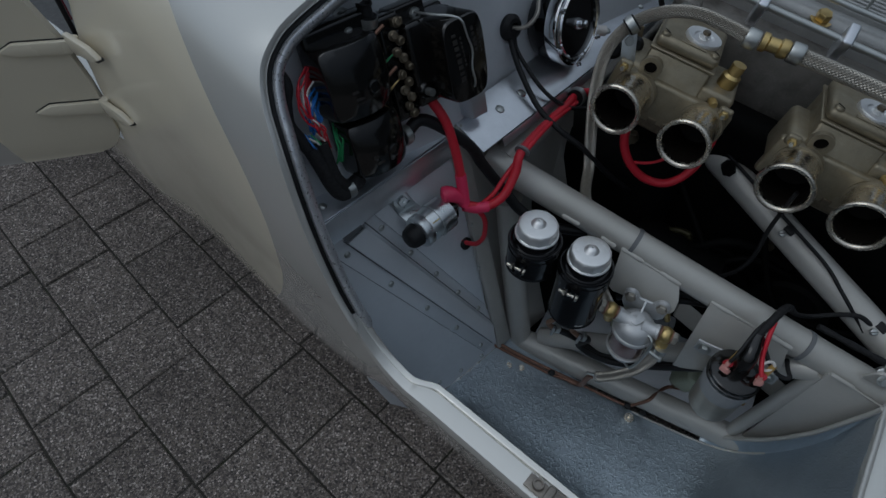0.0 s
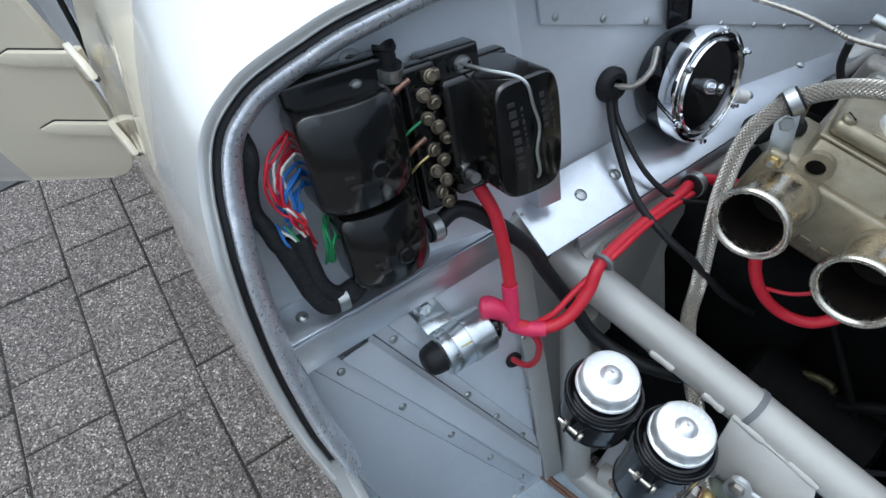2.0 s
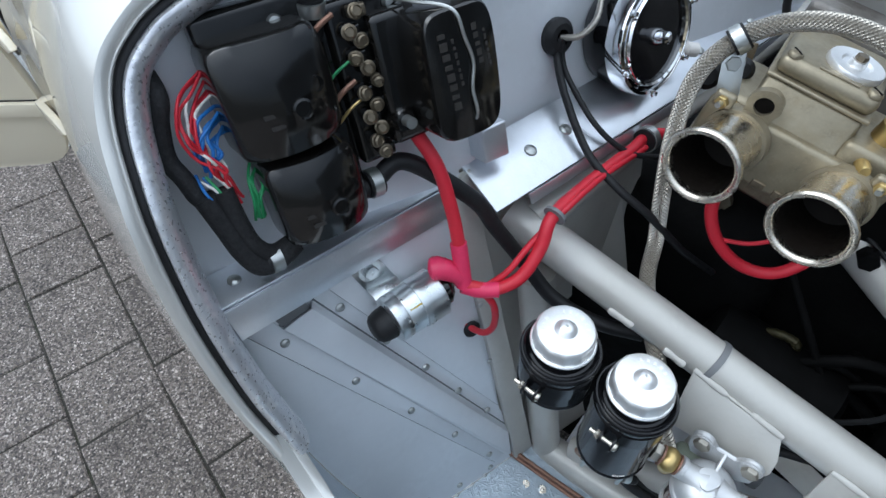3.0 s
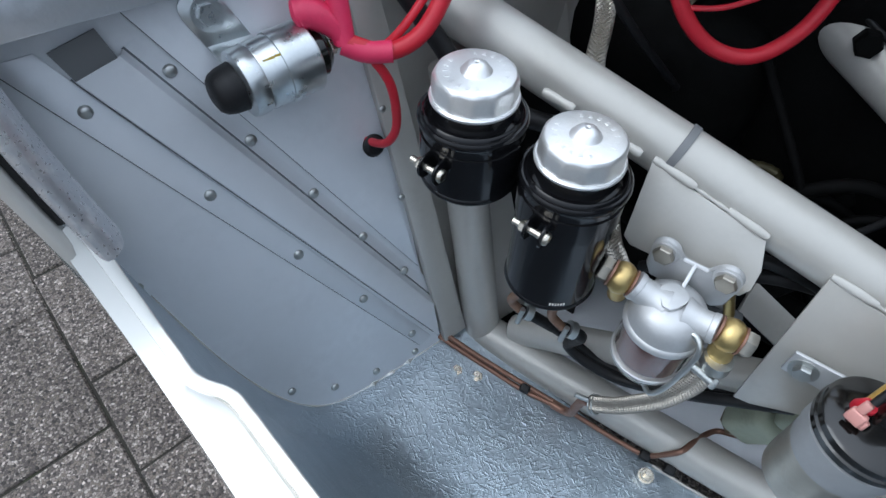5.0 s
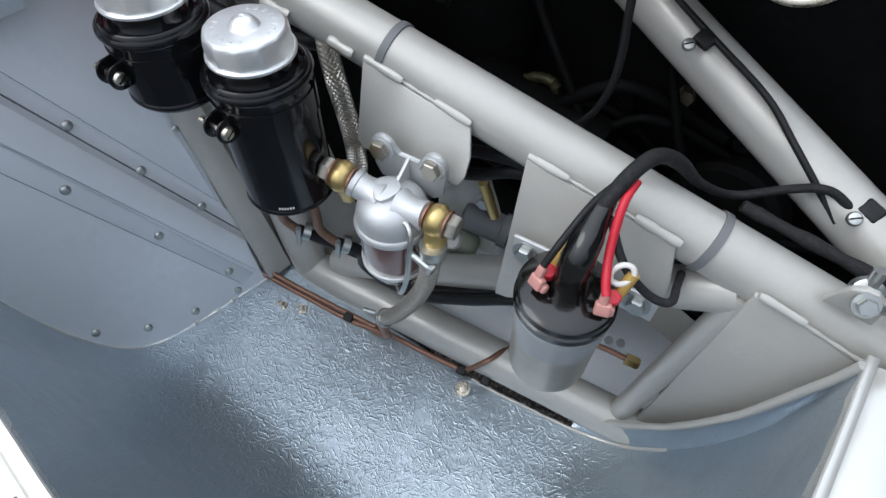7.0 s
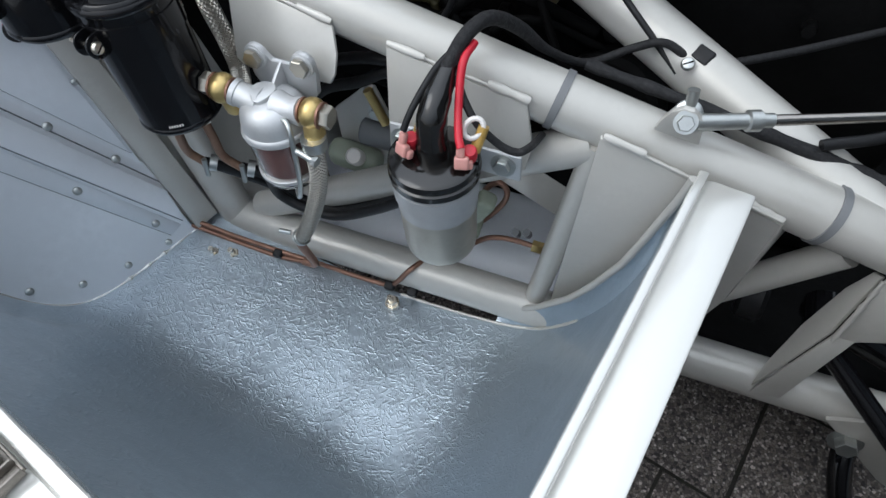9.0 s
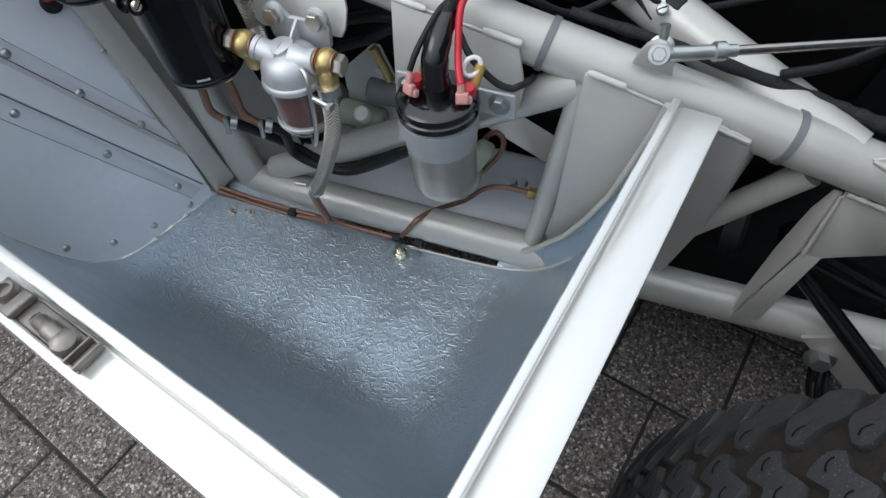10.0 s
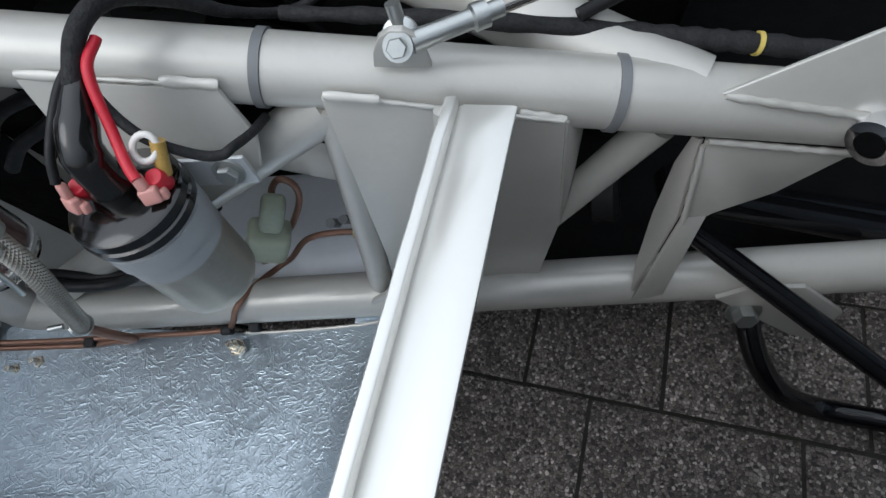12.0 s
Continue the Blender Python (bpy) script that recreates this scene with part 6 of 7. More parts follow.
tagged(part("coil_lead", hose([(0.2080, 0.452, 0.440), (0.2010, 0.434, 0.435), (0.195, 0.412, 0.4220), (0.1912, 0.4025, 0.4095)], 0.0022, 10), RUBBER), "thin black lead to the coil terminal", "wire")
tagged(part("taped_lead", hose([(0.213, 0.436, 0.430), (0.222, 0.428, 0.419), (0.232, 0.424, 0.408), (0.246, 0.426, 0.394), (0.2560, 0.428, 0.390), (0.2605, 0.432, 0.390), (0.2605, 0.452, 0.378), (0.2604, 0.4702, 0.3699)], 0.0026, 10), TAPE), "black taped lead crossing behind the ring terminal", "wire")

# ---------------------------------------------------------------- brake pipes along the tray edge
pp = thing("brake_pipe", (0.0, 0.425, 0.155), "thin copper brake pipes clipped along the lower frame tube", "brake pipe")
part("pipe", hose([(-0.094, 0.413, 0.187), (-0.05, 0.418, 0.174), (0.005, 0.423, 0.166), (0.05, 0.427, 0.161), (0.09, 0.430, 0.156), (0.128, 0.434, 0.152)], 0.0026, 10), COPPER, pp)
part("pipe", hose([(-0.094, 0.410, 0.181), (-0.05, 0.415, 0.169), (0.0, 0.419, 0.161), (0.034, 0.4225, 0.1625)], 0.0026, 10), COPPER, pp)
part("pipe", hose([(0.128, 0.434, 0.152), (0.137, 0.437, 0.162), (0.150, 0.442, 0.182), (0.158, 0.462, 0.178), (0.172, 0.490, 0.164), (0.188, 0.490, 0.177), (0.208, 0.490, 0.201), (0.222, 0.490, 0.2105), (0.240, 0.490, 0.2145), (0.262, 0.490, 0.2145)], 0.0026, 10), COPPER, pp)
part("pipe_union", lathe([(0.006, 0), (0.006, 0.010), (0.0045, 0.012)], (0.257, 0.490, 0.2145), (0.95, 0.1, -0.1), 6), BRASS, pp, "brass pipe union")
for p in ((0.004, 0.4205, 0.1635), (0.128, 0.4335, 0.1535), (0.152, 0.437, 0.150)):
    part("clip_band", block(p, (0.010, 0.009, 0.010), pose(0, 0, 0, 20, 5, 5), 0.002), RUBBER, pp)
tray_bolts = thing("tray_bolts", (-0.05, 0.398, 0.162), "small rusty bolts and nuts through the tray edge", "bolt")
for p in ((-0.060, 0.3955, 0.1630), (-0.041, 0.4030, 0.1605), (0.137, 0.4200, 0.1470)):
    b_ = part("bolt", lathe([(0.0074, -0.004), (0.0074, 0.0012)], p, (0, -0.15, 1), 16), NICKEL, tray_bolts)
    part("nut", hexagon(V(*p) + V(0, 0, 0.001), (0, -0.15, 1), 0.0060, 0.0055), NICKEL, b_)
    part("shank", rod(V(*p), V(*p) + V(0, -0.0020, 0.0135), 0.0030, 10), NICKEL, b_)


# ---------------------------------------------------------------- braided fuel hose over the carburettors
fh = thing("fuel_hose", (-0.04, 0.56, 0.55), "braided steel fuel hose running over the carburettors", "fuel hose")
part("braid", braided([(0.34, 0.64, 0.612), (0.20, 0.635, 0.640), (0.105, 0.640, 0.652)], 0.0086, 26), BRAID, fh, "", False)
part("braid", braided([(0.070, 0.640, 0.652), (0.04, 0.640, 0.660), (0.0, 0.636, 0.667), (-0.035, 0.622, 0.664), (-0.062, 0.606, 0.648), (-0.076, 0.586, 0.622), (-0.073, 0.566, 0.580), (-0.062, 0.552, 0.530), (-0.052, 0.548, 0.480), (-0.042, 0.524, 0.455), (-0.016, 0.482, 0.446), (0.006, 0.460, 0.430), (0.016, 0.455, 0.402), (0.027, 0.446, 0.384), (0.043, 0.426, 0.384), (0.049, 0.411, 0.390)], 0.0073, 26, 0.0014), BRAID, fh, "", False)
pclip(V(-0.060, 0.607, 0.6495), (-0.62, -0.45, -0.62), 0.0085)
part("union", lathe([(0.009, 0), (0.0105, 0.003), (0.0105, 0.009), (0.008, 0.011), (0.008, 0.022), (0.0105, 0.024), (0.0105, 0.030)], V(0.105, 0.640, 0.652), (-1, 0, 0.08), 20), BRASS, fh, "brass hose union")
part("collar", lathe([(0.0105, 0), (0.0115, 0.002), (0.0115, 0.012), (0.0105, 0.014)], V(0.072, 0.640, 0.6525), (-1, 0, 0.15), 20), ZINC, fh)
part("collar", lathe([(0.0105, 0), (0.0115, 0.002), (0.0115, 0.012), (0.0105, 0.014)], V(0.106, 0.640, 0.6520), (1, 0, -0.1), 20), ZINC, fh)

# ---------------------------------------------------------------- carburettors
TRUMPETMOUTH = [V(-0.038, 0.528, 0.591), V(0.046, 0.532, 0.574)]
CARBDIR = V(0.13, 0.985, -0.10).normalized()
CT = pose(0, 0, 0, 0, 9.6, 0)
CR = (TRUMPETMOUTH[1] - TRUMPETMOUTH[0]).normalized()
CU = CR.cross(CARBDIR).normalized()
CF = CU.cross(CR)
CBOX = Matrix((CR, CF, CU)).transposed().to_4x4()
# brown-black colour carries the shade of bores that are closed off shallow
THROAT_SHADE = material("brown_throat_shade", (0.007, 0.005, 0.0035), 0.55, 0.0, 0.3, 90, spec=0.25)


def carburettor(shift, lab):
    t = thing("carburettor", V(0.006, 0.65, 0.52) + shift, lab, "carburettor", "twin-choke carburettors")
    mid = (TRUMPETMOUTH[0] + TRUMPETMOUTH[1]) / 2 + shift

    def at(r, u, f):
        return mid + CR * r + CU * u + CF * f

    def box(name, r0, r1, u0, u1, f0, f1, bevel, mat=GOLDCARB, label=""):
        return part(name, block(at((r0 + r1) / 2, (u0 + u1) / 2, (f0 + f1) / 2), (r1 - r0, f1 - f0, u1 - u0), CBOX, bevel), mat, t, label)

    for m in TRUMPETMOUTH:
        m = m + shift
        prof = [(0.0236, 0.058), (0.0236, 0.020), (0.0240, 0.012), (0.0256, 0.0062), (0.0282, 0.0030), (0.0300, 0.0016), (0.0307, -0.0004), (0.0302, -0.0026), (0.0288, -0.0037), (0.0268, -0.0036), (0.0250, -0.0022), (0.0241, 0.0010), (0.0238, 0.0040)]
        part("trumpet", lathe(prof, m, CARBDIR, 64, closed=False), NICKEL, t, "satin nickel air trumpet with rolled lip")
        part("throat", lathe([(0.0239, 0.0030), (0.0228, 0.013), (0.0220, 0.030), (0.0214, 0.048), (0, 0.050)], m, CARBDIR, 40, closed=False), THROAT_SHADE, t, "brown-black liner painting the shade inside the throat")
        part("trumpet_flange", lathe([(0.0236, 0.0475), (0.0262, 0.0480), (0.0266, 0.0500), (0.0266, 0.0560)], m, CARBDIR, 48, closed=False), GOLDCARB, t)
        side = -1 if m.x < mid.x else 1
        c = m + CARBDIR * 0.047 + CR * (-0.0225 if side < 0 else 0.016) + CU * 0.0265
        part("clamp_lug", block(c + CF * 0.004, (0.016, 0.008, 0.013), CBOX, 0.003), GOLDCARB, t)
        part("clamp_nut", hexagon(c, -CARBDIR, 0.0052, 0.0045), BRASS, t, "brass stud nut")
        part("clamp_stud", rod(c, c - CARBDIR * 0.009, 0.0024, 10), ZINC, t)
    # lower flange across both chokes, sloping front above it, covered float chamber
    box("throat_flange", -0.066, 0.080, -0.030, 0.022, 0.053, 0.066, 0.004, label="aged golden alloy flange")
    box("barrel_casting", -0.060, 0.074, -0.028, 0.026, 0.064, 0.135, 0.008)
    sect = [(0.0545, -0.020), (0.0545, 0.006), (0.0735, 0.0475), (0.1500, 0.0475), (0.1500, -0.020)]
    bm = bmesh.new()
    ends = [[bm.verts.new(at(r, u, f)) for f, u in sect] for r in (-0.0400, 0.0340)]
    for k in range(len(sect)):
        j = (k + 1) % len(sect)
        bm.faces.new((ends[0][k], ends[0][j], ends[1][j], ends[1][k]))
    bm.faces.new(ends[0])
    bm.faces.new(ends[1][::-1])
    bmesh.ops.recalc_face_normals(bm, faces=bm.faces[:])
    bmesh.ops.bevel(bm, geom=bm.edges[:], offset=0.0030, segments=3, affect="EDGES", profile=0.5)
    part("main_body", bm, GOLDCARB, t, "aged golden alloy casting")
    box("right_wing", 0.032, 0.072, -0.010, 0.036, 0.062, 0.130, 0.005)
    box("lid_joint", -0.0425, 0.0365, 0.0470, 0.0505, 0.0715, 0.1530, 0.0015, label="thin joint of the cover")
    box("lid", -0.0405, 0.0345, 0.0500, 0.0650, 0.0740, 0.1500, 0.0065, label="smooth cover with rounded edges")
    box("raised_pad", -0.014, 0.016, 0.0645, 0.0662, 0.0790, 0.0850, 0.0006)
    part("jet_cover", lathe([(0.021, 0), (0.0215, 0.003), (0.0205, 0.0055), (0.012, 0.0052), (0.010, 0.0035), (0.0065, 0.0035), (0.0062, 0.008), (0, 0.008)], at(0.007, 0.0642, 0.104), CU, 40), CAPMETAL, t, "bright round jet cover")
    part("cover_nut", hexagon(at(0.007, 0.0690, 0.104), CU, 0.0046, 0.007), TERM, t)
    for r, f in ((-0.033, 0.0815), (0.027, 0.0815), (-0.033, 0.142)):
        screw(t, at(r, 0.0640, f), CU, 0.0058, GOLDCARB)
    # lug with a round hole standing on the flange
    bm = bmesh.new()
    loops = []
    for f, rim in ((0.0520, 0), (0.0520, 1), (0.0590, 1), (0.0590, 0)):
        ring = []
        for k in range(36):
            a = radians(10 * k)
            c, s_ = math.cos(a), math.sin(a)
            rad = 0.0072 if rim == 0 else (0.0128 if s_ > -0.25 else min(0.0128 / max(0.25, abs(c) + 0.12), 0.022 / abs(s_)))
            ring.append(bm.verts.new(at(-0.0298 + rad * c, 0.0345 + rad * s_, f)))
        loops.append(ring)
    for a, b in zip(loops, loops[1:] + loops[:1]):
        for k in range(36):
            bm.faces.new((a[k], a[(k + 1) % 36], b[(k + 1) % 36], b[k]))
    bmesh.ops.recalc_face_normals(bm, faces=bm.faces[:])
    ear = part("ear", bm, GOLDCARB, t, "cast lug with a round hole")
    # dark disc paints the shade inside the lug's hole
    part("hole_floor", lathe([(0.0074, 0), (0, 0)], at(-0.0298, 0.0345, 0.0555), CF, 20), THROAT_SHADE, ear)
    for r in (0.004, 0.022):
        box("cast_slot", r - 0.0055, r + 0.0055, -0.0290, -0.0215, 0.0515, 0.0560, 0.0010, TERM)
    box("under_step", -0.050, 0.064, -0.046, -0.030, 0.062, 0.120, 0.004, TERM)
    part("banjo", lathe([(0.010, 0), (0.011, 0.003), (0.011, 0.015), (0.008, 0.018), (0.008, 0.030)], at(0.056, 0.034, 0.090), CU, 18), BRASS, t, "brass fuel banjo")
    for i in range(3):
        part("jet_screw", lathe([(0.005, 0), (0.005, 0.010), (0.0035, 0.014), (0, 0.014)], at(0.050 + 0.010 * i, 0.026 - 0.010 * i, 0.063), (0.3, -0.9, 0.2), 12), TERM if i else BRASS, t)
    return t


carburettor(V(0, 0, 0), "aged golden twin-choke carburettor with nickel air trumpets")
carburettor(V(0.198, 0.007, -0.031), "aged golden twin-choke carburettor with nickel air trumpets, beside the front")
tab_t = thing("hose_bracket", (-0.055, 0.607, 0.615), "small steel strap holding the fuel hose", "bracket")
part("strap", slab([(-0.068, 0.602, 0.645), (-0.052, 0.608, 0.645), (-0.044, 0.600, 0.612), (-0.040, 0.592, 0.600), (-0.056, 0.586, 0.600), (-0.060, 0.596, 0.612)], 0.0022, 0.0006), ZINC, tab_t)
bolt(tab_t, (-0.0575, 0.604, 0.632), (0.4, -0.8, 0.3), 0.006, 0.004)
bolt(tab_t, (-0.048, 0.590, 0.604), (0.2, -0.9, 0.3), 0.006, 0.005, BRASS)
linkage = thing("throttle_linkage", (-0.07, 0.63, 0.60), "dark throttle linkage with black rubber caps beside the carburettor", "throttle linkage")
for p, r in (((-0.078, 0.622, 0.606), 0.012), ((-0.056, 0.635, 0.612), 0.010), ((-0.070, 0.645, 0.625), 0.008)):
    part("rubber_cap", lathe([(r, 0), (r, r), (r * 0.6, r * 1.5), (0, r * 1.5)], p, (0.3, -0.8, 0.4), 18), RUBBER, linkage)
part("lever", slab([(-0.082, 0.630, 0.600), (-0.050, 0.642, 0.606), (-0.052, 0.648, 0.630), (-0.076, 0.640, 0.632)], 0.004, 0.001), TERM, linkage)

# ---------------------------------------------------------------- engine
eng = thing("engine", (0.22, 0.85, 0.10), "black oily engine with finned silver cam cover", "engine")
part("block", block((0.24, 0.83, 0.33), (0.62, 0.30, 0.34), pose(0, 0, 0, 0, 9.6, 0), 0.02), ENGINE_SHADE, eng)
part("sump", block((0.24, 0.80, 0.14), (0.60, 0.26, 0.10), None, 0.03), ENGINE_SHADE, eng)
OLDCAST = material("oily_cast_aluminium", (0.24, 0.225, 0.205), 0.45, 0.6, 0.25, 60, 0.12, 250, stain=0.5, stain_colour=(0.07, 0.055, 0.045))
part("head", block((0.226, 0.80, 0.5405), (0.53, 0.17, 0.10), pose(0, 0, 0, 0, 9.6, 0), 0.008), OLDCAST, eng, "oily cast aluminium cylinder head")
part("head_lug", block((-0.022, 0.722, 0.628), (0.034, 0.022, 0.030), pose(0, 0, 0, 0, 9.6, 0), 0.006), OLDCAST, eng)
bolt(eng, (-0.020, 0.7105, 0.631), (0.1, -1, 0.25), 0.0062, 0.005, ZINC)
FIN = material("silver_cover_paint", (0.42, 0.42, 0.41), 0.4, 0.5, 0.12, 60, 0.15, 300)
part("cam_cover", block((0.222, 0.845, 0.6015), (0.535, 0.16, 0.05), pose(0, 0, 0, 0, 9.6, 0), 0.014), FIN, eng, "silver finned cam cover")
for i in range(11):
    part("fin", block((0.222, 0.790 + 0.011 * i, 0.6295), (0.515, 0.0045, 0.007), pose(0, 0, 0, 0, 9.6, 0), 0.0012), FIN, eng)
for x in (0.0, 0.13, 0.26, 0.40):
    bolt(eng, (x, 0.768, 0.622 - 0.17 * (x - 0.2)), (0.17, -0.2, 1), 0.009, 0.010, BRASS)
for x in (-0.005, 0.08, 0.19, 0.275):
    part("inlet_stub", lathe([(0.027, 0), (0.027, 0.045)], (x + 0.012, 0.720, 0.575 - 0.17 * x), (0.05, 1, -0.05), 28), ALUCAST, eng, "cast inlet stub")
    part("stub_flange", block((x + 0.012, 0.742, 0.572 - 0.17 * x), (0.078, 0.012, 0.070), CT, 0.004), ALUCAST, eng)
part("throttle_rod", rod((-0.05, 0.735, 0.668), (0.50, 0.735, 0.574), 0.0045, 12), ZINC, eng, "throttle shaft")
for x in (0.06, 0.16, 0.30):
    part("throttle_lever", block((x, 0.728, 0.668 - 0.17 * (x + 0.05)), (0.012, 0.030, 0.040), pose(0, 0, 0, 25, 9.6, 0), 0.003), ALU, eng, "bright throttle lever")
part("throttle_rod", rod((0.05, 0.772, 0.672), (0.5, 0.772, 0.596), 0.0035, 12), ZINC, eng)
ringp = [V(0.13 + 0.044 * math.cos(radians(15 * i)), 0.80, 0.655 + 0.048 * math.sin(radians(15 * i))) for i in range(25)]
part("return_spring", sweep(bmesh.new(), ringp, 0.002, 8, False), ZINC, eng, "round return spring wire")
part("starter_motor", lathe([(0.035, 0), (0.045, 0.006), (0.045, 0.14), (0.030, 0.15), (0, 0.15)], (0.02, 0.615, 0.315), (1, 0, -0.17), 36), ENGINE_SHADE, eng, "black starter motor")
part("oil_filter", lathe([(0.050, 0), (0.056, 0.006), (0.056, 0.03), (0.040, 0.045), (0.036, 0.12)], (0.275, 0.63, 0.265), (0.2, 0.9, -0.2), 40), ENGINE_SHADE, eng)
part("side_rail", block((0.18, 0.60, 0.22), (0.52, 0.03, 0.05), pose(0, 0, 0, 0, 6, 0), 0.006), ENGINE_SHADE, eng)
rr = random.Random(11)
for i in range(26):
    x, z = rr.uniform(-0.05, 0.52), rr.uniform(0.22, 0.46)
    y = 0.672
    bm = hexagon((x, y, z), (rr.uniform(-0.2, 0.2), -1, 0.2), rr.uniform(0.005, 0.011), rr.uniform(0.008, 0.02))
    part("engine_bolt", bm, ENGINE_SHADE if i % 3 else TERM, eng)
for i in range(6):
    x0 = rr.uniform(-0.02, 0.3)
    part("engine_pipe", hose([(x0, 0.66, rr.uniform(0.25, 0.45)), (x0 + 0.08, 0.62, rr.uniform(0.2, 0.4)), (x0 + 0.16, 0.63, rr.uniform(0.2, 0.4)), (x0 + 0.25, 0.67, rr.uniform(0.2, 0.4))], rr.choice((0.004, 0.006, 0.009)), 10), ENGINE_SHADE, eng, "black engine pipe")
part("gearbox", block((-0.06, 0.80, 0.30), (0.25, 0.34, 0.30), None, 0.05), ENGINE_SHADE, eng)
tagged(part("coiled_cable", hose([(-0.150, 0.705, 0.668), (-0.102, 0.700, 0.670), (-0.072, 0.700, 0.666), (-0.053, 0.700, 0.663), (-0.019, 0.702, 0.664), (0.010, 0.712, 0.660)], [0.0019 + 0.0007 * (i % 2) for i in range(61)], 10, 12), BRAID), "thin coiled steel cable reaching over to the engine", "cable")
tagged(part("vent_hose", hose([(-0.054, 0.708, 0.656), (-0.052, 0.708, 0.637), (-0.043, 0.710, 0.620), (-0.030, 0.716, 0.610)], 0.0034, 12), RUBBER), "short black hose hanging at the engine's rear", "hose")
DARKBRASS = material("dark_brass_spring", (0.05, 0.044, 0.02), 0.5, 0.5, 0.4, 200)
tagged(part("spring_conduit", hose([(0.064, 0.63, 0.322), (0.080, 0.63, 0.348), (0.104, 0.63, 0.350), (0.106, 0.63, 0.325)], [0.0044 + 0.0010 * (i % 2) for i in range(25)], 12, 8), DARKBRASS), "coiled steel conduit end beside the starter", "conduit")
tagged(part("thin_cable", hose([(0.173, 0.535, 0.560), (0.171, 0.535, 0.500), (0.174, 0.535, 0.460), (0.173, 0.535, 0.435), (0.166, 0.535, 0.412), (0.152, 0.535, 0.390), (0.135, 0.535, 0.370)], 0.0026, 10), RUBBER), "thin dark cable hanging beside the frame tube", "cable")

OLDWOOD = material("pale_green_moulding", (0.30, 0.33, 0.255), 0.5, 0, 0.15, 50, 0.1, 200)
# clutter behind the filter: master cylinder, pedal bracket, hoses
mc = thing("master_cylinder", (0.09, 0.50, 0.25), "grey alloy master cylinder with a white plug behind the filter", "master cylinder")
part("barrel", lathe([(0.0100, 0), (0.0125, 0.002), (0.0125, 0.034), (0.0145, 0.035), (0.0145, 0.042)], (0.090, 0.497, 0.299), (0.98, 0.12, -0.12), 28), GREY, mc)
part("plug", lathe([(0.0078, -0.006), (0.0078, 0.006), (0.0068, 0.0076), (0.0064, 0.0060), (0, 0.0060)], (0.0885, 0.4800, 0.2800), (0.15, -0.6, 0.8), 20), WHITE, mc, "off-white plastic plug")
part("casting", block((0.080, 0.492, 0.266), (0.052, 0.022, 0.026), pose(0, 0, 0, 10, 10, 5), 0.008), OLDWOOD, mc, "pale cast body under the plug")
part("pushrod", rod((0.109, 0.490, 0.353), (0.121, 0.490, 0.321), 0.0042, 14), BRASS, mc)
part("clip", block((0.070, 0.485, 0.262), (0.010, 0.006, 0.013), pose(0, 0, 0, 10, 30, 0), 0.001), ZINC, mc)
pedal = thing("pedal_bracket", (0.09, 0.505, 0.30), "silver painted pedal bracket plate behind the fuel filter", "bracket")
part("plate", slab([(0.062, 0.503, 0.312), (0.100, 0.503, 0.347), (0.108, 0.503, 0.347), (0.120, 0.503, 0.312), (0.118, 0.503, 0.255), (0.060, 0.503, 0.250)], 0.003, 0.0008), SILVER, pedal)
bolt(pedal, (0.107, 0.5005, 0.321), (0, -1, 0.1), 0.0055, 0.005, ZINC)
for pts in ([(0.052, 0.486, 0.350), (0.075, 0.488, 0.371), (0.101, 0.490, 0.381), (0.131, 0.492, 0.385), (0.170, 0.50, 0.375)], [(0.048, 0.486, 0.328), (0.072, 0.488, 0.347), (0.106, 0.488, 0.362), (0.132, 0.490, 0.376), (0.170, 0.505, 0.372)]):
    tagged(part("rubber_hose", hose(pts, 0.0048, 12), RUBBER), "black rubber hose crossing behind the fuel filter", "hose", "hoses behind the filter")
sw = thing("pressure_switch", (0.190, 0.485, 0.200), "pale green moulded pressure switch with copper pipe behind the coil", "pressure switch")
bm = block((0.1865, 0.4835, 0.2180), (0.034, 0.026, 0.040), pose(0, 0, 0, 8, 30, 10), 0.006)
block((0.2080, 0.4835, 0.2560), (0.018, 0.018, 0.038), pose(0, 0, 0, 8, 28, 10), 0.005, bm)
part("switch_body", bm, OLDWOOD, sw)
part("switch_base", lathe([(0.012, 0), (0.013, 0.002), (0.013, 0.010), (0.010, 0.012)], (0.174, 0.486, 0.196), (0.5, 0, 0.85), 6), TERM, sw)
part("pipe_loop", hose([(0.2035, 0.498, 0.248), (0.2080, 0.499, 0.264), (0.2190, 0.500, 0.2755), (0.2270, 0.500, 0.268), (0.2240, 0.500, 0.250), (0.2080, 0.500, 0.222), (0.1880, 0.500, 0.196)], 0.0027, 10), COPPER, sw, "copper pipe loop")
for x, y in ((0.238, 0.505), (0.248, 0.508)):
    tagged(part("floor_bolt", lathe([(0.004, 0), (0.004, 0.016), (0, 0.016)], (x, y, 0.205), (0, -0.5, 0.8), 10), GREY), "dark steel bolt on the channel", "bolt", "channel bolts")

# ---------------------------------------------------------------- stay rod, cables and suspension at the front
stay = thing("stay_rod", (0.45, 0.52, 0.38), "polished steel stay rod with plated rod end", "stay rod")
STEELROD = material("polished_steel_rod", (0.42, 0.39, 0.36), 0.22, 1.0, 0.08, 120)
rd = V(0.905, 0.422, -0.04).normalized()
r0 = V(0.346, 0.468, 0.408)
part("rod", rod(r0 + rd * 0.048, r0 + rd * 0.45, 0.0034, 18), STEELROD, stay, "polished steel rod")
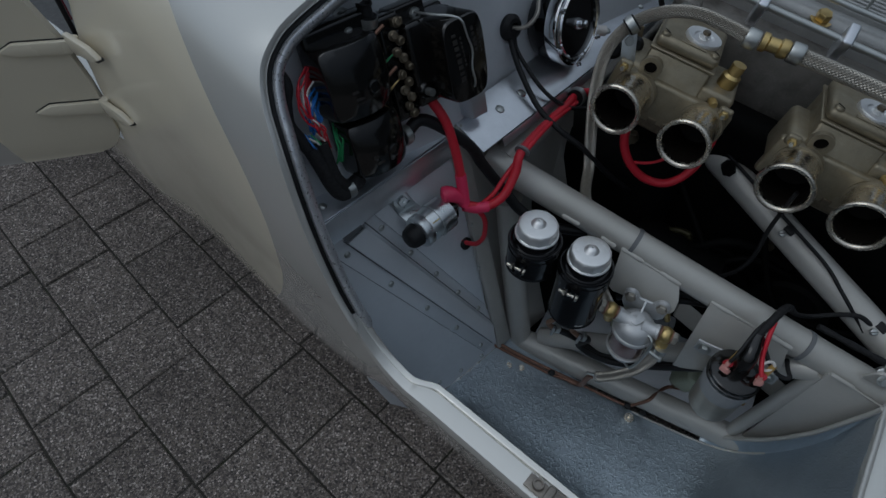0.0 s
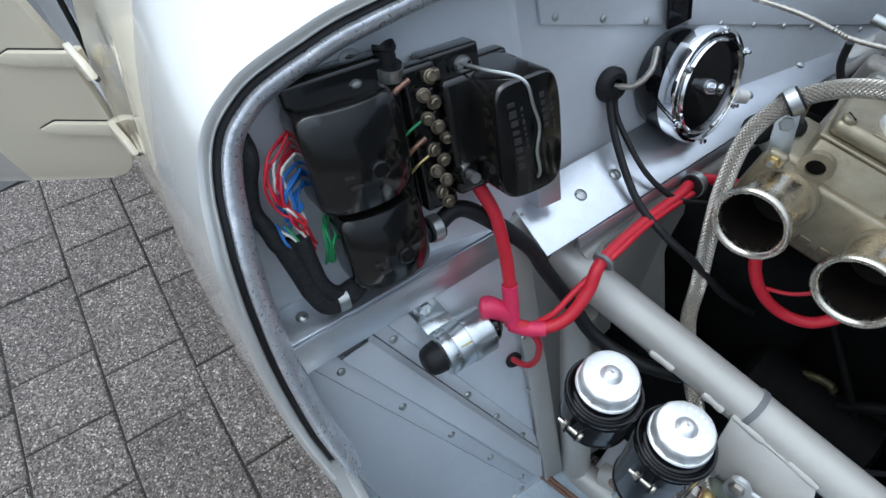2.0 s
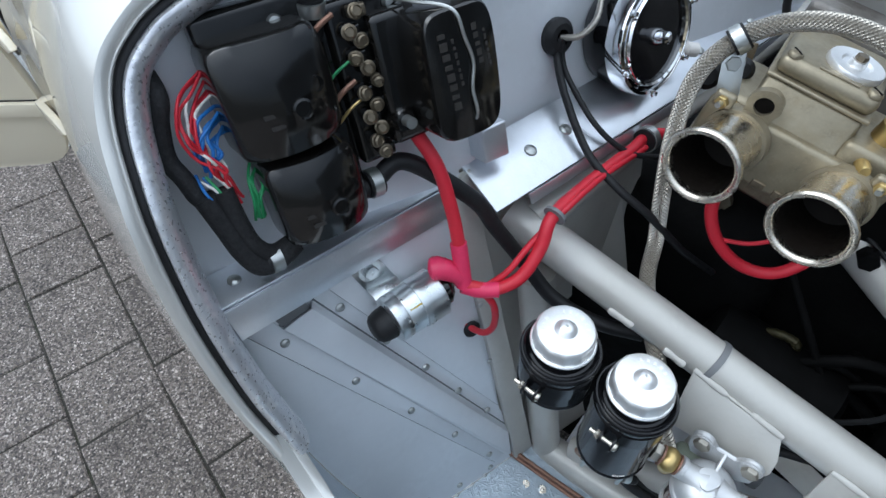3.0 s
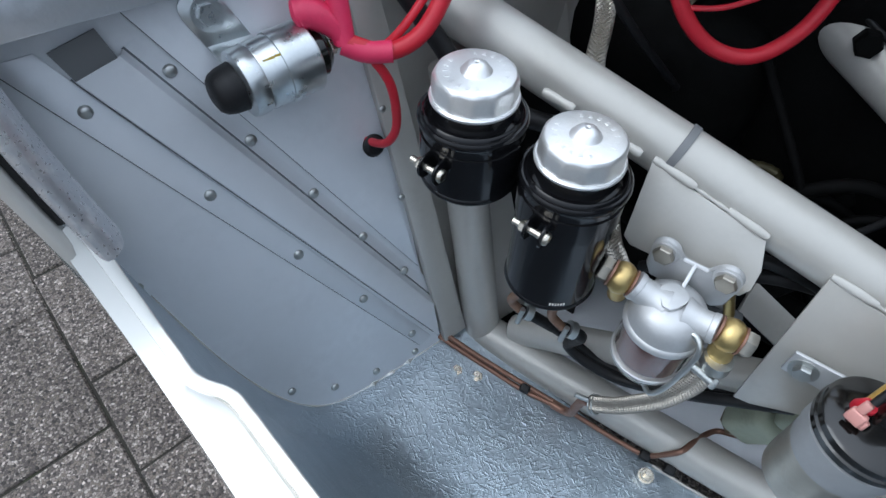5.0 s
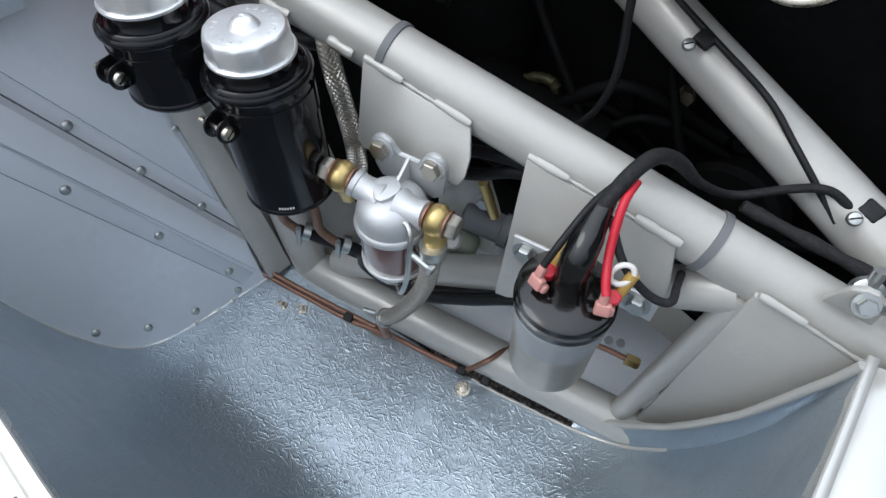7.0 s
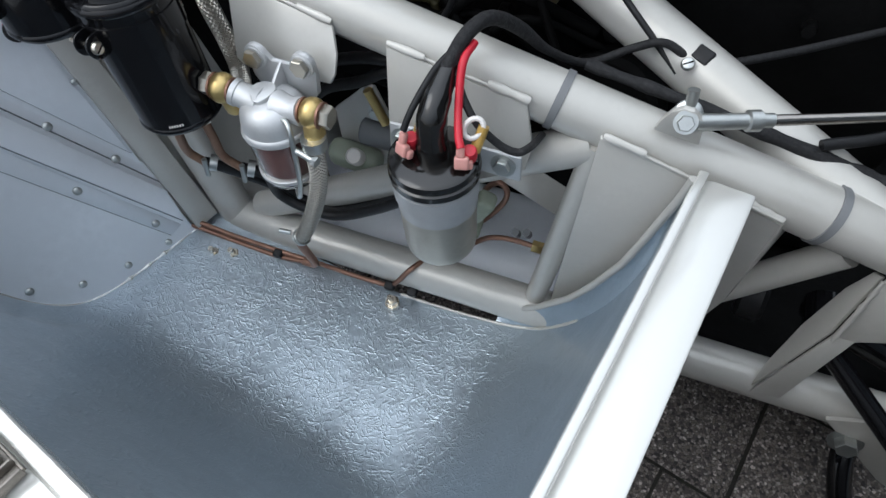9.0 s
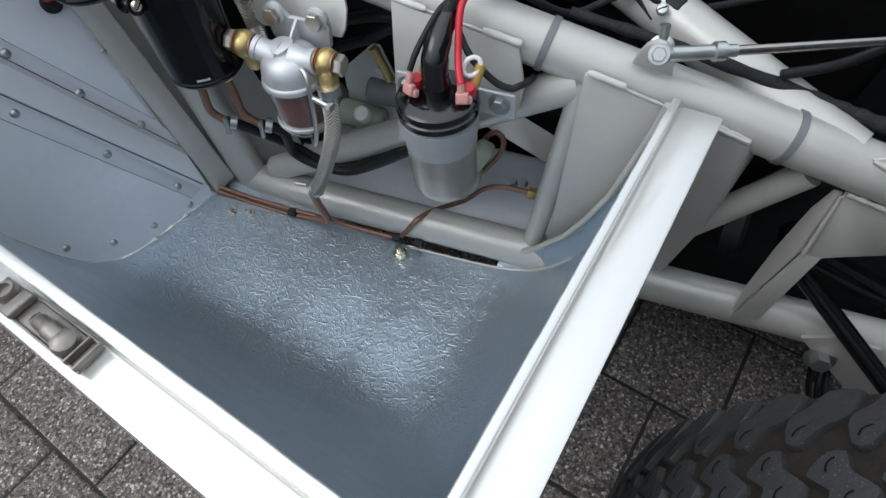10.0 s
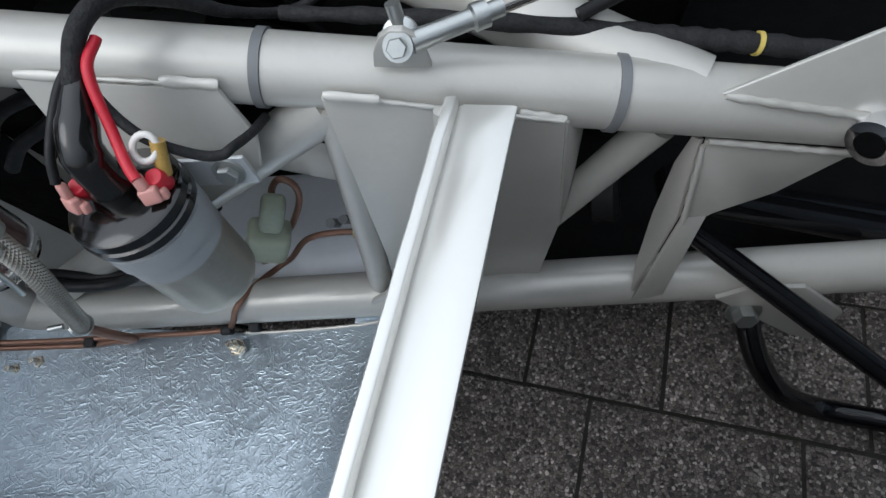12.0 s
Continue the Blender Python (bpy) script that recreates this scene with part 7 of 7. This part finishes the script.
part("rod_end", lathe([(0.0055, 0.006), (0.005, 0.020), (0.0048, 0.036), (0.0066, 0.037), (0.0066, 0.044), (0.0044, 0.0445), (0.0044, 0.052)], r0, rd, 18), ZINC, stay, "zinc-plated rod end")
part("eye", lathe([(0.0072, -0.004), (0.0086, -0.003), (0.0086, 0.003), (0.0072, 0.004)], r0 + V(0, 0.008, 0), (0.1, -0.8, 0.6), 24), ZINC, stay)
part("washer", lathe([(0.0070, 0), (0.0070, 0.002)], r0 + V(0, -0.002, 0.002), (0.1, -0.8, 0.6), 24), ZINC, stay)
part("bolt_head", hexagon(r0 + V(0, -0.004, 0.003), (0.1, -0.8, 0.6), 0.0049, 0.0045), ZINC, stay)
part("bolt_tip", rod(r0 + V(0, 0.010, 0.005), r0 + V(-0.001, 0.012, 0.015), 0.0036, 12), ZINC, stay)
loom = thing("front_loom", (0.45, 0.51, 0.37), "black taped wiring loom with a yellow mark along the frame tube", "wiring loom")
lp = [(0.275, 0.512, 0.402), (0.36, 0.512, 0.386), (0.45, 0.511, 0.366), (0.49, 0.509, 0.357), (0.522, 0.508, 0.350), (0.58, 0.505, 0.338), (0.70, 0.505, 0.325)]
part("loom_run", hose(lp, [0.0038 + 0.0018 * min(1, i / 24) + 0.0006 * math.sin(i * 1.9) for i in range(49)], 12), TAPE, loom)
part("mark", lathe([(0.0056, -0.0012), (0.0063, -0.0012), (0.0063, 0.0012), (0.0056, 0.0012)], (0.522, 0.508, 0.350), (0.95, -0.05, -0.25), 20), STICKER, loom, "yellow tape mark")
tagged(part("brake_hose", hose([(0.43, 0.512, 0.378), (0.47, 0.53, 0.385), (0.52, 0.57, 0.40), (0.57, 0.63, 0.405), (0.60, 0.70, 0.40)], 0.0038, 12), RUBBER), "black rubber hose leaving the loom over the inner tube", "hose")
itp = [(-0.04, 0.755, 0.509), (0.10, 0.683, 0.470), (0.21, 0.624, 0.438), (0.262, 0.594, 0.424), (0.290, 0.574, 0.410), (0.315, 0.560, 0.394), (0.333, 0.550, 0.382)]
tagged(part("tube_cable", hose(itp, 0.0024, 10), RUBBER), "thin black cable clipped along the inner frame tube", "cable")
for p in ((0.206, 0.617, 0.432), (0.342, 0.553, 0.392)):
    t = thing("cable_clip", p, "black cable clip screwed to the inner frame tube", "cable clip", "clips on the inner tube")
    part("loop", block(V(*p) + V(0.004, 0.003, 0.003), (0.014, 0.012, 0.006), pose(0, 0, 0, 30, 10, -25), 0.002), RUBBER, t)
    screw(t, V(*p) + V(-0.004, -0.008, 0.002), (0, -0.6, 0.8), 0.0047)
ARM = BLACKPAINT
sus = thing("wishbone", (0.60, 0.45, 0.09), "black painted tubular suspension wishbone", "wishbone")
part("arm", rod((0.500, 0.515, 0.205), (0.70, 0.515, 0.120), 0.0125, 20), ARM, sus)
part("arm", rod((0.507, 0.476, 0.215), (0.665, 0.375, 0.126), 0.0082, 18), ARM, sus)
part("arm", rod((0.505, 0.545, 0.175), (0.70, 0.545, 0.100), 0.012, 20), ARM, sus)
part("pivot", lathe([(0.016, -0.02), (0.016, 0.02)], (0.508, 0.515, 0.200), (0, 1, 0), 24), ARM, sus)
part("bush", lathe([(0.022, -0.012), (0.026, -0.008), (0.026, 0.008), (0.022, 0.012)], (0.455, 0.535, 0.185), (0.9, -0.1, 0.1), 28), RUBBER, sus)
tagged(part("anti_roll_bar", hose([(0.566, 0.455, 0.112), (0.568, 0.440, 0.100), (0.578, 0.420, 0.078), (0.600, 0.405, 0.050), (0.638, 0.400, 0.020), (0.685, 0.388, 0.026), (0.76, 0.37, 0.03)], 0.0098, 16), ARM), "black bent anti-roll bar under the frame", "anti-roll bar")
bj = thing("ball_joint", (0.571, 0.458, 0.328), "plated ball joint on the end of the frame tube", "ball joint")
part("race", lathe([(0.008, -0.007), (0.0125, -0.006), (0.0135, 0), (0.0125, 0.006), (0.008, 0.007)], (0.573, 0.457, 0.328), (-0.75, -0.65, 0.1), 28), CHROME, bj)
# near-black plug over the capped race paints the shade of its hole
part("bore", lathe([(0.0075, -0.008), (0.0075, 0.0075), (0, 0.0075)], (0.573, 0.457, 0.328), (-0.75, -0.65, 0.1), 20), ENGINE_SHADE, bj)
part("nut", hexagon((0.585, 0.462, 0.328), (0.85, 0.1, -0.1), 0.014, 0.018), ZINC, bj)
bolt(bj, (0.555, 0.446, 0.137), (0, -1, 0.3), 0.009, 0.01)
part("shank", rod((0.60, 0.463, 0.326), (0.70, 0.47, 0.31), 0.009, 16), ZINC, bj)
# near-black panels and tray, added to close the bay and keep light out
bay_shade = thing("bay_shade_panels", (0.70, 0.85, 0.1), "near-black panels added to close and shade the engine bay", "panel")
part("far_panel", slab([(-0.2, 1.22, 0.05), (1.1, 1.22, 0.05), (1.1, 1.22, 0.62), (-0.2, 1.22, 0.70)], 0.01), ENGINE_SHADE, bay_shade)
part("front_panel", slab([(0.98, 0.60, 0.05), (0.98, 1.22, 0.05), (0.98, 1.22, 0.55), (0.98, 0.60, 0.55)], 0.01), ENGINE_SHADE, bay_shade)
part("tray", slab([(-0.1, 0.52, 0.085), (0.98, 0.52, 0.085), (0.98, 1.22, 0.085), (-0.1, 1.22, 0.085)], 0.006), ENGINE_SHADE, bay_shade)

# ---------------------------------------------------------------- front wheel
WC, WR = V(0.640, 0.0, 0.2505), 0.2462
Y0, Y1 = 0.085, 0.262
WHALF = (Y1 - Y0) / 2


def crown(w):
    """Radius of the tread base across the width, w from -1 to 1."""
    return WR - 0.017 * abs(w) ** 2.8


prof = [(crown(i / 10), (Y0 + Y1) / 2 + i / 10 * WHALF) for i in range(-10, 11)]
prof = [(0.155, Y0 + 0.02), (0.175, Y0 - 0.004), (0.205, Y0 - 0.008), (0.220, Y0 - 0.005)] + prof + [(0.220, Y1 + 0.005), (0.205, Y1 + 0.008), (0.175, Y1 + 0.004), (0.155, Y1 - 0.02)]
wheel = part("front_wheel", lathe(prof, WC, (0, 1, 0), 96), GRIME_SHADE, body, "front wheel with a worn black zigzag-tread tyre")
part("rim", lathe([(0.157, Y0 + 0.018), (0.160, Y0 + 0.02), (0.150, Y0 + 0.05), (0.150, Y1 - 0.05), (0.160, Y1 - 0.02), (0.157, Y1 - 0.018)], WC, (0, 1, 0), 64), ALUCAST, wheel)
part("disc", lathe([(0.152, Y0 + 0.06), (0.10, Y0 + 0.045), (0.04, Y0 + 0.05), (0, Y0 + 0.05)], WC, (0, 1, 0), 48), ALUCAST, wheel)

AROUND = 60
LUG_H = 0.0040


def on_tyre(a, w, dr):
    ww = max(-1.08, min(1.08, w / WHALF))
    r = crown(ww) + dr
    return V(r * math.sin(a / WR), (Y0 + Y1) / 2 + w, r * math.cos(a / WR))


def tread_block(outline, w0, flip, sipes):
    """A lug with rounded outline and curved sipes, whose shade is painted as proud near-black ribbons; outline of
    (around, across) in metres.
    """
    pts = [V(a, w * flip + w0, 0) for a, w in outline]
    loop = glide(pts + [pts[0], pts[1]], 2)[2:2 + 2 * len(pts)]
    mid = sum(loop, V(0, 0, 0)) / len(loop)
    bm = bmesh.new()
    rings = []
    for dr, shrink in ((-0.002, 1.03), (LUG_H - 0.0011, 1.0), (LUG_H, 0.965), (LUG_H, 0.6), (LUG_H, 0.25)):
        rings.append([bm.verts.new(on_tyre(mid.x + (p.x - mid.x) * shrink, mid.y + (p.y - mid.y) * shrink, dr)) for p in loop])
    n = len(loop)
    for lo, hi in zip(rings, rings[1:]):
        for i in range(n):
            bm.faces.new((lo[i], lo[(i + 1) % n], hi[(i + 1) % n], hi[i]))
    bm.faces.new(rings[-1])
    bmesh.ops.recalc_face_normals(bm, faces=bm.faces[:])
    # sipes are not cut: dark ribbons on the lug paint their shade
    for ca, cw, turn in sipes:
        line = []
        for i in range(7):
            u = -0.0036 + 0.0012 * i
            bend = 0.0016 * math.cos(u / 0.0036 * 1.5)
            line.append((ca + u * math.cos(turn) - bend * math.sin(turn), (cw + u * math.sin(turn) + bend * math.cos(turn)) * flip + w0))
        for (a1, w1), (a2, w2) in zip(line, line[1:]):
            t = V(a2 - a1, w2 - w1, 0).normalized() * 0.00042
            q = [bm.verts.new(on_tyre(a, w, LUG_H + 0.00025)) for a, w in ((a1 - t.y, w1 + t.x), (a2 - t.y, w2 + t.x), (a2 + t.y, w2 - t.x), (a1 + t.y, w1 - t.x))]
            f_ = bm.faces.new(q)
            f_.material_index = 1
    me = bpy.data.meshes.new("tread_block")
    bm.to_mesh(me)
    bm.free()
    me.shade_smooth()
    me.set_sharp_from_angle(angle=radians(40))
    me.materials.append(TREAD)
    me.materials.append(ENGINE_SHADE)
    return me


Z_LUG = [(-0.0112, -0.0030), (-0.0098, -0.0062), (-0.0052, -0.0124), (0.0008, -0.0128), (0.0026, -0.0058), (0.0052, -0.0030), (0.0114, 0.0014), (0.0104, 0.0064), (0.0052, 0.0124), (-0.0008, 0.0124), (-0.0034, 0.0078), (-0.0030, 0.0040), (-0.0104, -0.0006)]
EDGE = [(-0.0120, -0.0030), (-0.0095, -0.0110), (-0.0035, -0.0120), (0.0002, -0.0072), (0.0062, -0.0018), (0.0135, 0.0022), (0.0140, 0.0164), (0.0008, 0.0164), (-0.0042, 0.0080), (-0.0108, 0.0030)]
Z_SIPES = [(-0.0040, -0.0068, 1.9), (0.0036, 0.0068, 1.9)]
Z_LUG = [(a * 1.14, w * 1.06) for a, w in Z_LUG]
EDGE = [(a * 1.02, w * 1.14) for a, w in EDGE]
lug_rows = [(EDGE, -0.0708, -1, 0.10, [(-0.005, -0.006, 0.9)]), (Z_LUG, -0.0415, 1, 0.235, Z_SIPES), (Z_LUG, 0.0, -1, 0.735, Z_SIPES), (Z_LUG, 0.0415, -1, 0.0, Z_SIPES), (EDGE, 0.0708, 1, 0.45, [(-0.005, -0.006, 0.9)])]
for outline, w0, flip, off, sipes in lug_rows:
    me = tread_block(outline, w0, flip, sipes)
    for k in range(AROUND):
        ob = new("tread_block", me)
        ob.parent = wheel
        ob.matrix_parent_inverse = WORLD[wheel].inverted()
        ob.matrix_basis = Matrix.Translation(WC) @ Matrix.Rotation((k + off) * 2 * math.pi / AROUND, 4, "Y")
# continuous zigzag ribs between the rows of lugs
steps = AROUND * 12
for mid_w, lag in ((-0.0207, 0.89), (0.0207, 0.155)):
    bm = bmesh.new()
    rib = []
    for k in range(steps):
        wave = 0.0046 * math.cos(2 * math.pi * (k / 12 - lag)) - 0.0005 * math.cos(6 * math.pi * (k / 12 - lag))
        up_edge, low_edge = mid_w + 0.0066 - wave, mid_w - 0.0066 - wave
        a = 2 * math.pi * WR * k / steps
        rib.append([bm.verts.new(on_tyre(a, w, dr) + WC) for w, dr in ((low_edge - 0.0006, -0.002), (low_edge, LUG_H - 0.001), (low_edge + 0.001, LUG_H), (mid_w - wave, LUG_H), (up_edge - 0.001, LUG_H), (up_edge, LUG_H - 0.001), (up_edge + 0.0006, -0.002))])
    for k in range(steps):
        a, b = rib[k], rib[(k + 1) % steps]
        for i in range(6):
            bm.faces.new((a[i], a[i + 1], b[i + 1], b[i]))
    part("tread_rib", bm, TREAD, wheel)

# ---------------------------------------------------------------- paving, course by course
paving = thing("pavement", (0, 0, -0.005), "grey washed-concrete paving blocks laid in courses with dark joints", "pavement", kind="structure")
MOD, GAP = 0.1435, 0.0038
KNOWN = {
    -2: [-1.18, -0.9663, -0.827, -0.683, -0.468],
    -1: [-1.2270, -1.0765, -0.8735, -0.727, -0.587, -0.440, -0.225, -0.01],
    0: [-1.295, -1.150, -1.0120, -0.8000, -0.6550, -0.4305, -0.219, -0.075, 0.07],
    1: [-1.220, -1.082, -0.9420, -0.722, -0.503, -0.353, -0.139, 0.005],
    3: [0.065, 0.209, 0.3455, 0.533, 0.747],
    4: [-0.08, 0.134, 0.278, 0.4115, 0.587, 0.80],
}
paver_meshes = {}


def paver_mesh(length, width):
    key = (round(length, 4), round(width, 4))
    if key not in paver_meshes:
        a, b, h, c = length / 2 - GAP / 2, width / 2 - GAP / 2, 0.012, 0.0022
        vs = [(-a, -b, -h), (a, -b, -h), (a, b, -h), (-a, b, -h), (-a, -b, -c), (a, -b, -c), (a, b, -c), (-a, b, -c), (-a + c, -b + c, 0), (a - c, -b + c, 0), (a - c, b - c, 0), (-a + c, b - c, 0)]
        fs = [(8, 9, 10, 11)] + [(i, (i + 1) % 4, 4 + (i + 1) % 4, 4 + i) for i in range(4)] + [(4 + i, 4 + (i + 1) % 4, 8 + (i + 1) % 4, 8 + i) for i in range(4)]
        me = bpy.data.meshes.new("paver")
        me.from_pydata(vs, [], fs)
        me.materials.append(PAVER)
        paver_meshes[key] = me
    return paver_meshes[key]


prnd = random.Random(7)
turn_b = math.atan2(BDIR.y, BDIR.x)
far_verts, far_faces, count = [], [], 0
for course in range(-14, 22):
    cuts = list(KNOWN.get(course, [prnd.uniform(-0.2, 0.2)]))
    while cuts[-1] < 2.6:
        cuts.append(cuts[-1] + prnd.choice((0.215, 0.1435, 0.215)))
    while cuts[0] > -2.2:
        cuts.insert(0, cuts[0] - prnd.choice((0.215, 0.1435, 0.215)))
    a_mid = 0.0700 - MOD + (course + 0.5) * MOD - 0.0005
    for p, q in zip(cuts, cuts[1:]):
        drift = max(0.0, -0.62 - (p + q) / 2)                     # the courses bend slightly towards the road
        c = BDIR * ((p + q) / 2) + ADIR * (a_mid + 0.03 * drift)
        if c.x < -1.42:
            continue
        dz = prnd.uniform(-0.0012, 0.0012)
        near = (-1.42 < c.x < -0.1 and -0.35 < c.y < 0.55) or (-0.3 < c.x < 0.95 and -0.2 < c.y < 0.75)
        if near and count < 290:
            ob = new("paver", paver_mesh(round(q - p, 3), MOD))
            ob.parent = paving
            ob.matrix_basis = Matrix.Translation((c.x, c.y, dz + 0.005)) @ Matrix.Rotation(turn_b + prnd.uniform(-0.005, 0.005) - (0.03 if drift else 0.0), 4, "Z")
            count += 1
        else:
            me = paver_mesh(round(q - p, 3), MOD)
            base = len(far_verts)
            m = Matrix.Translation((c.x, c.y, dz)) @ Matrix.Rotation(turn_b, 4, "Z")
            far_verts += [tuple(m @ v.co) for v in me.vertices]
            far_faces += [tuple(base + i for i in f.vertices) for f in me.polygons]
me = bpy.data.meshes.new("pavers_beyond")
me.from_pydata(far_verts, [], far_faces)
me.materials.append(PAVER)
far = new("pavers_beyond", me)
far.parent = paving
far.matrix_parent_inverse = Matrix.Translation((0, 0, 0.005))
tagged(far, "further grey concrete pavers of the same paving", kind="stuff")
